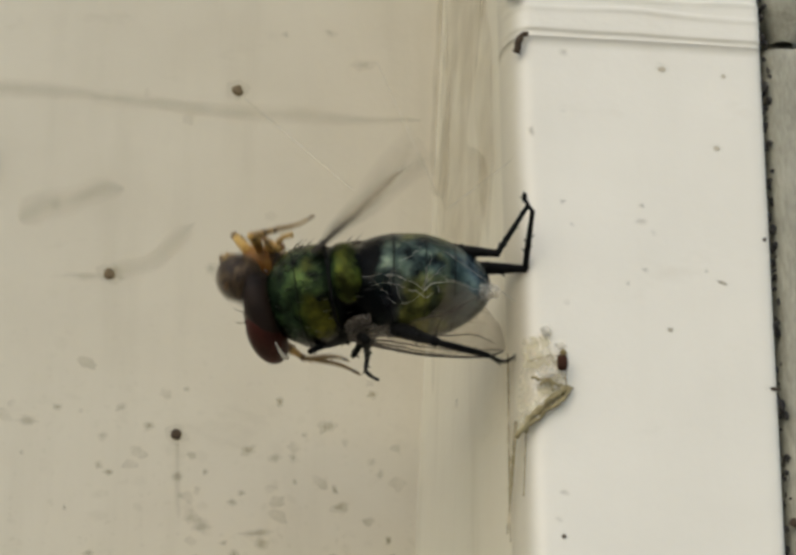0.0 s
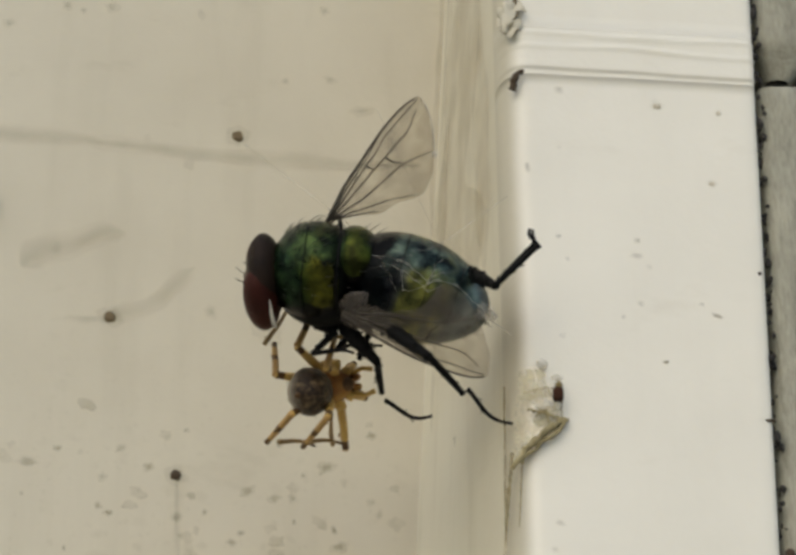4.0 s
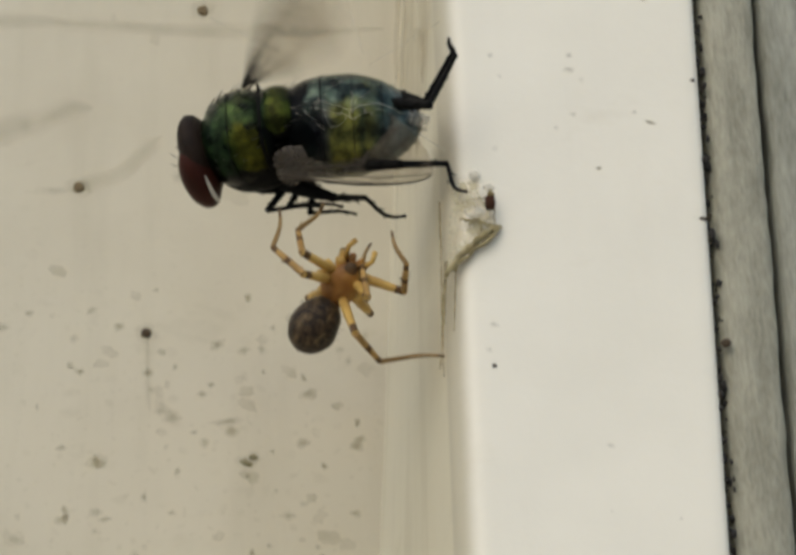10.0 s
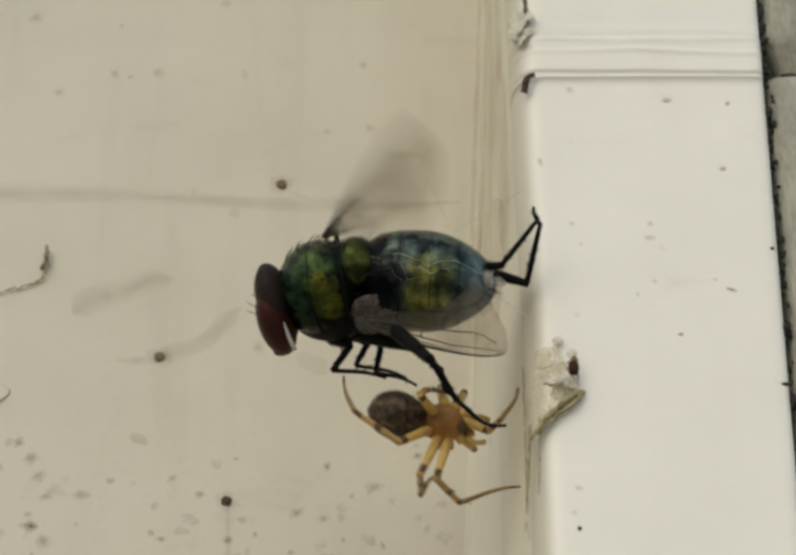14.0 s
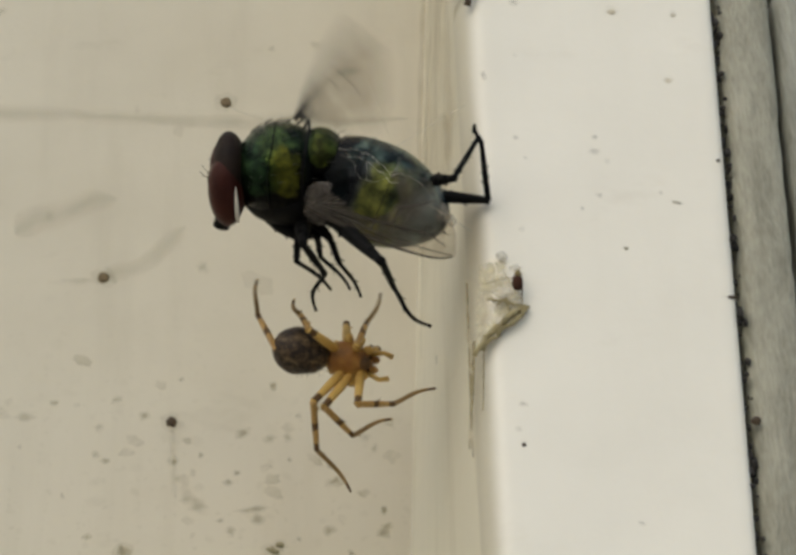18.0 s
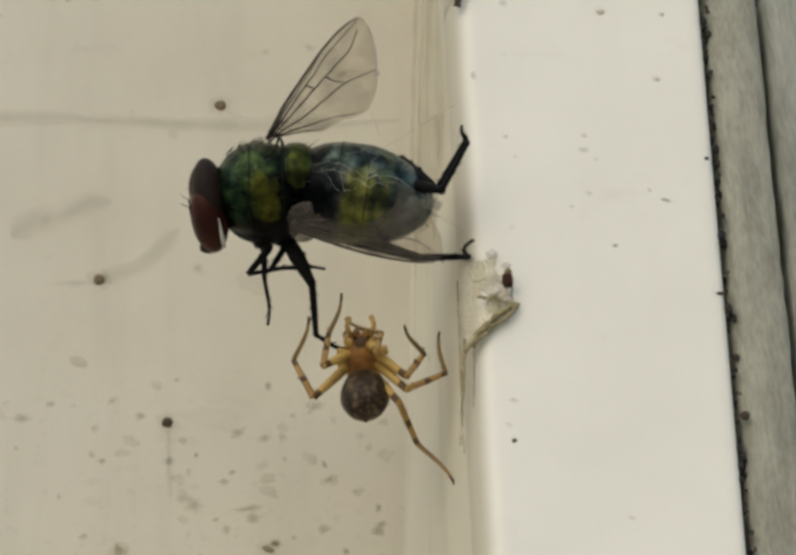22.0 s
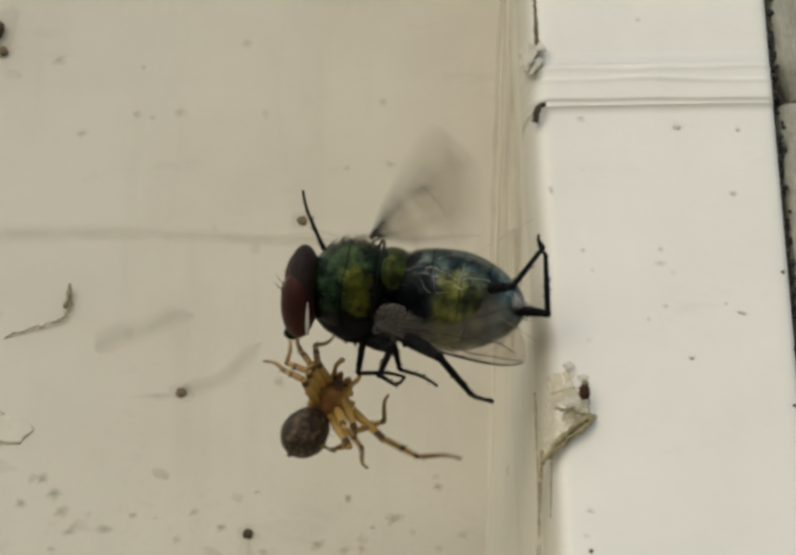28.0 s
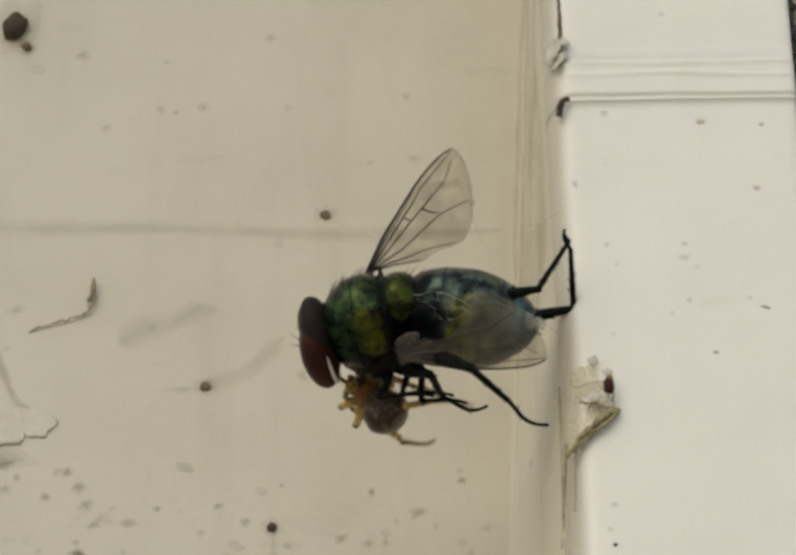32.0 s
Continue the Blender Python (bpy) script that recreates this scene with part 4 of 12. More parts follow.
def build_fly():
    fly = thing("fly", "metallic green blowfly with red eyes caught in silk", "fly")
    moving["fly"] = fly
    UNIT[0] = CM * 1.20

    def dome(x, y, z):
        k = (1 - abs(x) ** 2.4) ** (1 / 2.4) / max(1e-6, math.sqrt(max(1e-12, 1 - x * x))) if abs(x) < 0.9999 else 0.0
        front = 1 - 0.20 * max(0, -x) ** 1.5
        return x * (1 - 0.05 * y * y), y * k * front * (1 - 0.05 * max(0, x)), z * k * front
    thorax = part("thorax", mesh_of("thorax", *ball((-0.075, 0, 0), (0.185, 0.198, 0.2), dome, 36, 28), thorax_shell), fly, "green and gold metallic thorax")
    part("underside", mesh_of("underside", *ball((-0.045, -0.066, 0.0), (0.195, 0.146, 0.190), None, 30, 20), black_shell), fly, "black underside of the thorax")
    for x, r in ((0.035, 0.192), (-0.10, 0.200)):
        pts = [(x + 0.02 * math.cos(2 * a), r * math.cos(a), r * math.sin(a)) for a in [2 * math.pi * k / 40 for k in range(41)]]
        part("seam", mesh_of("seam", *tube(pts, [0.006 if x > 0 else 0.0022] * 41, 6), black_shell), thorax)
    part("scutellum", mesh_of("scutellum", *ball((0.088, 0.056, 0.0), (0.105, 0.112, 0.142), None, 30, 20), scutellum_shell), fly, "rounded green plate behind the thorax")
    part("waist", mesh_of("waist", *ball((0.16, -0.01, 0), (0.09, 0.13, 0.14), None, 20, 12), black_shell), fly, "black waist")
    head = part("head", mesh_of("head", *ball((-0.268, 0.0, 0), (0.072, 0.174, 0.165), None, 24, 16), head_brown), fly, "blackish brown head")
    for s in (1, -1):
        part("eye", mesh_of("eye", *ball((-0.286, -0.032, 0.091 * s), (0.071, 0.142, 0.102), None, 32, 24), eye_red), head, "dark red compound eye")
        rim = [(-0.243 + 0.004 * math.cos(a), -0.030 + 0.132 * math.cos(a), (0.090 + 0.097 * math.sin(a)) * s) for a in [math.pi * (0.36 + 0.56 * k / 24) for k in range(25)]]
        part("eye_rim", mesh_of("eye_rim", *tube(rim, [0.0075 * math.sin(math.pi * (k + 0.5) / 25) + 0.001 for k in range(25)], 6), rim_silver), head, "silver rim behind the eye")
        part("antenna", mesh_of("antenna", *tube([(-0.335, 0.02, 0.018 * s), (-0.352, 0.0, 0.022 * s), (-0.355, -0.035, 0.024 * s)], [0.008, 0.010, 0.006], 6), black_shell), head)
        part("arista", mesh_of("arista", *tube([(-0.35, 0.0, 0.022 * s), (-0.372, 0.015, 0.03 * s), (-0.385, 0.035, 0.035 * s)], [0.003, 0.002, 0.001], 4), hair_black), head)
        part("wing_scale", mesh_of("wing_scale", *ball((0.122, -0.060, 0.178 * s), (0.108, 0.084, 0.010), lambda x, y, z: (x, y * (1 - 0.55 * x) + 0.15 * x, z + 0.6 * (1 - x * x - y * y) * (1 if s > 0 else -1)), 18, 12), scale_film), fly, "pale grey scale at the wing's root")
    part("face", mesh_of("face", *ball((-0.318, -0.045, 0), (0.045, 0.105, 0.036), None, 16, 12), face_grey), head, "grey-brown face between the eyes")
    part("mouth", mesh_of("mouth", *tube([(-0.30, -0.13, 0), (-0.315, -0.19, 0), (-0.325, -0.225, 0)], [0.04, 0.03, 0.035], 10), black_shell), head, "black mouthparts")
    rnd = random.Random(2)
    spots = []
    for _ in range(70):
        a, x = rnd.uniform(-1.5, 1.5), rnd.uniform(-0.9, 0.75)
        r = math.sqrt(1 - x * x)
        spots.append(((-0.075 + 0.185 * x, 0.2 * r * math.cos(a), 0.2 * r * math.sin(a)), (x, r * math.cos(a), r * math.sin(a))))
    hairs("bristle", spots[::2], 0.036, hair_black, fly, 3, 0.002, (1.1, 0.0, 0))
    hairs("back_bristle", [((-0.075 + 0.185 * x, 0.2 * math.sqrt(1 - x * x) * math.cos(a), 0.2 * math.sqrt(1 - x * x) * math.sin(a)), (x, math.cos(a), math.sin(a))) for x, a in [(rnd.uniform(-0.6, 0.8), rnd.uniform(-0.9, 0.5)) for _ in range(24)]], 0.046, hair_black, fly, 7, 0.0024, (1.5, 0.0, 0))
    hairs("plate_bristle", [((0.088 + 0.10 * math.cos(a), 0.085, 0.13 * math.sin(a)), (math.cos(a), 0.5, math.sin(a))) for a in [-1.3 + 0.29 * k for k in range(10)]], 0.06, hair_black, fly, 6, 0.0024, (1.1, 0.0, 0))
    hairs("face_bristle", [((-0.34, -0.05 + 0.02 * k, rnd.uniform(-0.04, 0.04)), (-1, 0.1 * (k - 4), 0)) for k in range(2, 7)], 0.02, hair_black, head, 4, 0.002, (0, 0, 0))
    # abdomen, hinged at the waist
    def plump(x, y, z):
        k = (1 - abs(x) ** 2.8) ** (1 / 2.8) / max(1e-6, math.sqrt(max(1e-12, 1 - x * x))) if -0.9999 < x < 0 else 1.0
        k = 0.0 if x <= -0.9999 else k
        x2 = max(0.0, min(1.0, x))
        k = (1 - x2 ** 2.5) ** 0.4 / max(1e-6, math.sqrt(max(1e-12, 1 - x2 * x2))) if 0 < x2 < 0.9999 else k
        return x, y * k * (1.0 - 0.36 * x2 ** 1.5), z * k * (1.0 - 0.34 * x2 ** 1.5)
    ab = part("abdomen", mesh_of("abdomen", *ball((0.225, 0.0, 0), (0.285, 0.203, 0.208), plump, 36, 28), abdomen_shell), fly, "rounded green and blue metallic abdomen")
    moving["abdomen"] = ab
    for x, th in ((0.12, 0.008), (0.245, 0.005), (0.36, 0.005)):
        u = (x - 0.225) / 0.285
        r = (1 - u ** 2.5) ** 0.4 * (1.0 - 0.35 * u ** 1.5) if u > 0 else (1 - abs(u) ** 2.8) ** (1 / 2.8)
        pts = [(x, 0.2045 * r * math.cos(a), 0.2095 * r * math.sin(a)) for a in [2 * math.pi * k / 40 for k in range(41)]]
        part("seam", mesh_of("seam", *tube(pts, [th * 0.4] * 41, 5), black_shell), ab)
    part("abdomen_root", mesh_of("abdomen_root", *ball((0.04, 0, 0), (0.06, 0.142, 0.146), None, 20, 12), black_shell), ab, "black base of the abdomen")
    spots = []
    for _ in range(60):
        a, x = rnd.uniform(0, 6.28), rnd.uniform(0.45, 0.98)
        r = math.sqrt(1 - x * x)
        spots.append(((0.225 + 0.28 * x, 0.2 * (1 - 0.39 * x ** 1.6) * r * math.cos(a), 0.2 * (1 - 0.38 * x ** 1.6) * r * math.sin(a)), (x, r * math.cos(a), r * math.sin(a))))
    hairs("tail_bristle", spots[::2], 0.042, hair_black, ab, 5, 0.0022, (0.3, 0, 0))
    # loose silk over the abdomen: one long wavering thread and shorter ones off it, and a tuft at the tail
    def on_back(x, a, lift):
        x = max(-0.02, min(0.495, x))
        u = (x - 0.225) / 0.285
        r = ((1 - abs(u) ** 2.8) ** (1 / 2.8) if u < 0 else (1 - u ** 2.5) ** 0.4 * (1 - 0.35 * u ** 1.5)) + lift
        return x, 0.205 * r * math.cos(a), 0.21 * r * math.sin(a)

    def spine(x):
        return 0.42 + 0.22 * noise.noise((x * 7, 2.0, 0.0)) + 0.10 * noise.noise((x * 19, 5.0, 0.0)) + 0.025 * noise.noise((x * 60, 9.0, 0.0)) + 0.5 * x
    runs = [([(0.48 * q / 80, spine(0.48 * q / 80)) for q in range(81)], 0.0018), ([(0.02 + 0.46 * q / 40, spine(0.48 * q / 40) + 0.16 + 0.2 * noise.noise((q * 0.13, 7.0, 0.0))) for q in range(41)], 0.0013)]
    for k in range(7):
        x0, dx, da = rnd.uniform(0.02, 0.42), rnd.uniform(-0.10, 0.12), rnd.choice((-1, -1, 1)) * rnd.uniform(0.25, 0.7)
        runs.append(([(x0 + dx * q / 24 + 0.03 * noise.noise((q * 0.12, k * 5.0, 2.0)), spine(x0) + da * q / 24 + 0.12 * noise.noise((q * 0.15, k * 3.0, 0.0))) for q in range(25)], rnd.uniform(0.0008, 0.0015)))
    for k, (run, thick) in enumerate(runs):
        pts = [on_back(x, a, 0.012) for x, a in run]
        part("silk_strand", mesh_of("silk_strand", *tube(pts, [thick * (0.25 + 1.5 * abs(noise.noise((q * 0.23, k * 2.0, 5.0)))) for q in range(len(pts))], 5), silk_white if k < 1 else silk), ab, "white silk strand")
    for k, (x, y, z, r) in enumerate(((0.47, 0.06, 0.06, 0.034), (0.51, 0.03, 0.03, 0.028))):
        part("silk_tuft", mesh_of("silk_tuft", *ball((x, y, z), (r, r * 0.7, r), lambda px, py, pz: tuple(c * (1 + 0.7 * noise.noise((px * 2 + k, py * 2, pz * 2)) + 0.4 * noise.noise((px * 6, py * 6, pz * 6 + k))) for c in (px, py, pz)), 22, 16), silk), ab, "thin tuft of white silk")
    # wings
    key = [(0.0, 0.010), (0.10, 0.022), (0.22, 0.032), (0.36, 0.036), (0.50, 0.030), (0.59, 0.016), (0.640, -0.004), (0.648, -0.018), (0.634, -0.058), (0.606, -0.104), (0.562, -0.146), (0.50, -0.190), (0.43, -0.228), (0.36, -0.246), (0.295, -0.222), (0.250, -0.180), (0.205, -0.170), (0.155, -0.142), (0.11, -0.092), (0.05, -0.034), (0.0, -0.010)]
    edge = []
    for i in range(len(key)):
        a, b, c, d = [Vector((*key[(i + q) % len(key)], 0)) for q in (-1, 0, 1, 2)]
        for q in range(4):
            u = q / 4
            p = 0.5 * (2 * b + (c - a) * u + (2 * a - 5 * b + 4 * c - d) * u * u + (3 * b - a - 3 * c + d) * u ** 3)
            edge.append((p.x + 0.004 * noise.noise((i + u, 3.0, 0.0)), p.y + (0.010 if p.y < -0.04 else 0.002) * noise.noise(((i + u) * 0.9, 8.0, 0.0))))
    veins = [[(0, 0.008), (0.1, 0.022), (0.22, 0.032), (0.36, 0.036), (0.50, 0.029), (0.59, 0.015), (0.640, -0.006)], [(0, 0), (0.1, 0.012), (0.2, 0.018), (0.3, 0.024), (0.40, 0.031)], [(0, 0), (0.1, 0.003), (0.2, 0.004), (0.32, 0.008), (0.45, 0.008), (0.635, -0.012)],
             [(0.02, -0.005), (0.1, -0.010), (0.2, -0.022), (0.3, -0.030), (0.42, -0.040), (0.5, -0.052), (0.545, -0.046), (0.598, -0.030)], [(0.03, -0.01), (0.1, -0.032), (0.18, -0.06), (0.28, -0.085), (0.38, -0.110), (0.46, -0.150), (0.51, -0.182)], [(0.03, -0.015), (0.08, -0.042), (0.15, -0.09), (0.22, -0.135), (0.32, -0.222)], [(0.03, -0.018), (0.07, -0.05), (0.12, -0.09), (0.17, -0.14)], [(0.28, 0.005), (0.285, -0.010), (0.292, -0.028)], [(0.36, -0.035), (0.365, -0.07), (0.385, -0.105)]]

    def ripple(x, y):
        return 0.02 * math.sin(x * 5) * (0.5 + 2.5 * y) + 0.005 * math.sin(x * 23 + y * 30) + 0.006 * noise.noise((x * 9, y * 14, 1.0)) * min(1, x * 6)
    def drape(x, y, s):
        """The folded wing sags round the body; the free one is flat."""
        return 0.015 * math.sin(math.pi * min(1.0, max(0.0, -y) / 0.24)) * min(1.0, x * 3) if s < 0 else 0.0
    for nm, s in (("wing_right", 1), ("wing_left", -1)):
        vs, fs = [], []
        k, rings = len(edge), (1.0, 0.8, 0.6, 0.4, 0.2)
        for t in (0.0010, -0.0010):
            for g in rings:
                for x, y in edge:
                    x, y = 0.33 + (x - 0.33) * g, -0.06 + (y + 0.06) * g
                    vs.append((x * 0.94, y * 1.1 * s, t + ripple(x, y) + drape(x, y, s)))
        for o in (0, len(rings) * k):
            for g in range(len(rings) - 1):
                fs += [(o + g * k + i, o + g * k + (i + 1) % k, o + (g + 1) * k + (i + 1) % k, o + (g + 1) * k + i) for i in range(k)]
            fs.append(tuple(o + (len(rings) - 1) * k + i for i in range(k)))
        w = part("wing", mesh_of(nm, vs, fs, wing_film), fly, "clear smoky wing with dark veins")
        moving[nm] = w
        for i, v in enumerate(veins):
            path = []
            n = 28
            for q in range(n + 1):
                u = q / n * (len(v) - 1)
                j = min(int(u), len(v) - 2)
                g = u - j
                a, b, c, d = [v[max(0, min(len(v) - 1, j + o))] for o in (-1, 0, 1, 2)]
                x, y = [0.5 * (2 * b[m] + (c[m] - a[m]) * g + (2 * a[m] - 5 * b[m] + 4 * c[m] - d[m]) * g * g + (3 * b[m] - a[m] - 3 * c[m] + d[m]) * g ** 3) for m in (0, 1)]
                y += 0.004 * noise.noise((u * 2.0, i * 3.0, 1.0)) * (i > 0)
                path.append((x * 0.94, y * 1.1 * s, ripple(x, y) + drape(x, y, s) + 0.001))
            part("vein", mesh_of("vein", *tube(path, [(0.0080 if i == 0 else 0.0046) * (1 - 0.62 * q / n) * (1 + 0.3 * noise.noise((q * 0.7, i, 4.0))) for q in range(n + 1)], 5), vein_brown), w)
        if s > 0:
            edge_line = [(0.607, -0.02), (0.596, -0.064), (0.569, -0.114), (0.528, -0.161), (0.470, -0.209), (0.404, -0.251)]
            part("silk_strand", mesh_of("silk_strand", *tube([(x, y, 0.004) for x, y in edge_line], [0.002, 0.003, 0.002, 0.004, 0.002, 0.001], 5), silk_white), w, "white silk strand on the wing's edge")
            part("silk_knot", mesh_of("silk_knot", *ball((0.470, -0.209, 0.004), (0.016, 0.012, 0.008), None, 10, 8), silk_white), w, "white knot of silk")
    # legs
    UNIT[0] = CM
    for nm, (a, b, c), r in (('hind_left', (0.539, 0.258, 0.263), 1), ('mid_left', (0.28, 0.245, 0.254), 1), ('front_left', (0.164, 0.161, 0.273), 1), ('front_right', (0.272, 0.142, 0.263), 0.9), ('mid_right', (0.228, 0.151, 0.229), 0.9), ('hind_right', (0.42, 0.291, 0.088), 0.85), ('tied_right', (0.42, 0.284, 0.062), 0.8)):
        leg = limb("leg", a, 0.032 * r, 0.020 * r, black_shell, fly, "black bristly leg", 0.012, 9, swell=0.42)
        moving[nm + "_0"] = leg
        moving[nm + "_1"] = limb("shin", b, 0.017 * r, 0.013 * r, black_shell, leg, "", -0.006, 9)
        moving[nm + "_2"] = limb("foot", c, 0.011 * r, 0.007 * r, black_shell, leg, "", -0.012, 5, sag=-0.035 if nm in ("mid_left", "hind_left") else 0.012)


build_fly()


def build_spider():
    sp = thing("spider", "small amber spider with a dark mottled abdomen", "spider")
    moving["spider"] = sp
    UNIT[0] = CM * 1.18
    ceph = part("carapace", mesh_of("carapace", *ball((-0.008, 0, 0), (0.102, 0.078, 0.058), lambda x, y, z: (x, y * (1 - 0.34 * max(0, x)), z * (1 - 0.12 * math.exp(-((x + 0.25) / 0.2) ** 2))), 24, 16), ceph_amber), sp, "amber brown carapace")
    for a in (35, -35, 72, -72, 108, -108, 148, -148):
        c, q = math.cos(radians(a)), math.sin(radians(a))
        part("hip", mesh_of("hip", *tube([(0.045 * c, 0.05 * q, -0.01), (0.075 * c, 0.085 * q, 0.0), (0.095 * c, 0.108 * q, 0.0)], [0.020, 0.022, 0.018], 9), leg_amber), sp)
    part("eye_group", mesh_of("eye_group", *joined([ball((0.080, y, 0.026), (0.006, 0.006, 0.006), None, 8, 6) for y in (-0.026, -0.009, 0.009, 0.026)]), black_shell), ceph, "small black eyes")
    for s in (1, -1):
        part("jaw", mesh_of("jaw", *ball((0.088, 0.020 * s, -0.015), (0.032, 0.019, 0.024), None, 12, 8), ceph_amber), sp)
        part("feeler", mesh_of("feeler", *tube([(0.085, 0.04 * s, 0), (0.13, 0.055 * s, 0.02), (0.165, 0.045 * s, 0.0)], [0.011, 0.010, 0.012], 7), leg_amber), sp, "short amber feeler")
    part("head_patch", mesh_of("head_patch", *ball((0.052, 0, 0.030), (0.036, 0.030, 0.022), None, 14, 10), leg_band), ceph, "dark brown head patch")
    part("waist", mesh_of("waist", *tube([(-0.075, 0, 0), (-0.115, 0, 0.0)], [0.030, 0.026], 10), leg_amber), sp)
    part("breastplate", mesh_of("breastplate", *ball((0.0, 0, -0.03), (0.07, 0.055, 0.04), None, 16, 10), leg_amber), sp)
    ab = part("abdomen", mesh_of("abdomen", *ball((-0.124, 0, 0.01), (0.122, 0.096, 0.09), lambda x, y, z: (x, y * (1 - 0.10 * x) * (1 + 0.05 * noise.noise((x * 2, y * 2, z * 2))), z * (1 - 0.08 * x)), 32, 24), abd_brown), sp, "round dark brown mottled abdomen")
    moving["spider_abdomen"] = ab
    part("tail_tip", mesh_of("tail_tip", *tube([(-0.212, 0, -0.01), (-0.235, 0, -0.02), (-0.25, 0, -0.022)], [0.022, 0.016, 0.008], 8), leg_band), ab)
    rnd = random.Random(8)
    spots = []
    for _ in range(60):
        x, a = rnd.uniform(-0.9, 0.9), rnd.uniform(0, 6.28)
        r = math.sqrt(1 - x * x)
        spots.append(((-0.112 + 0.112 * x, 0.091 * r * math.cos(a), 0.01 + 0.089 * r * math.sin(a)), (x, r * math.cos(a), r * math.sin(a))))
    hairs("fine_hair", spots, 0.025, leg_band, ab, 9, 0.0015, (-0.3, 0, 0))
    UNIT[0] = CM
    sizes = [(0.152, 0.13, 0.174), (0.239, 0.201, 0.233), (0.234, 0.232, 0.264), (0.291, 0.286, 0.318), (0.25, 0.214, 0.234), (0.302, 0.284, 0.285), (0.258, 0.222, 0.25), (0.298, 0.257, 0.332)]
    for k, (a, b, c) in enumerate(sizes):
        leg = limb("leg", a, 0.023, 0.016, leg_amber, sp, "amber leg with dark bands", 0.010, 1, leg_band)
        moving["leg%d_0" % k] = leg
        moving["leg%d_1" % k] = limb("shin", b, 0.016, 0.012, leg_shin, leg, "", 0.006, 2, leg_band, ring=True)
        moving["leg%d_2" % k] = limb("foot", c, 0.012, 0.006, leg_foot, leg, "", -0.01, 1, leg_band, 1.0, 0.014 if k % 2 else -0.014)


build_spider()


def beat(ob, rows):
    """The free wing: held still at some times, beating fast at the others."""
    still = ((1.7, 4.8), (10.94, 11.06), (11.3, 11.7), (18.3, 18.85), (19.8, 23.2), (30.9, 31.1), (31.95, 32.1))
    out = []
    for f in range(0, 961):
        t = f / 30
        quiet = any(a <= t <= b for a, b in still)
        if quiet and f % 6 and f != 960:
            continue
        k = max(i for i in range(len(rows)) if rows[i][0] <= t + 1e-6)
        m = rows[k][1] if k == len(rows) - 1 else rows[k][1].lerp(rows[k + 1][1], (t - rows[k][0]) / (rows[k + 1][0] - rows[k][0]))
        swing = 0 if quiet else 31 * math.sin(math.pi / 2 * f)
        out.append((t, m @ pose(0, 0, 0, 60 if f == 0 else 0, 0.35 * swing, swing)))
    walk(ob, out)


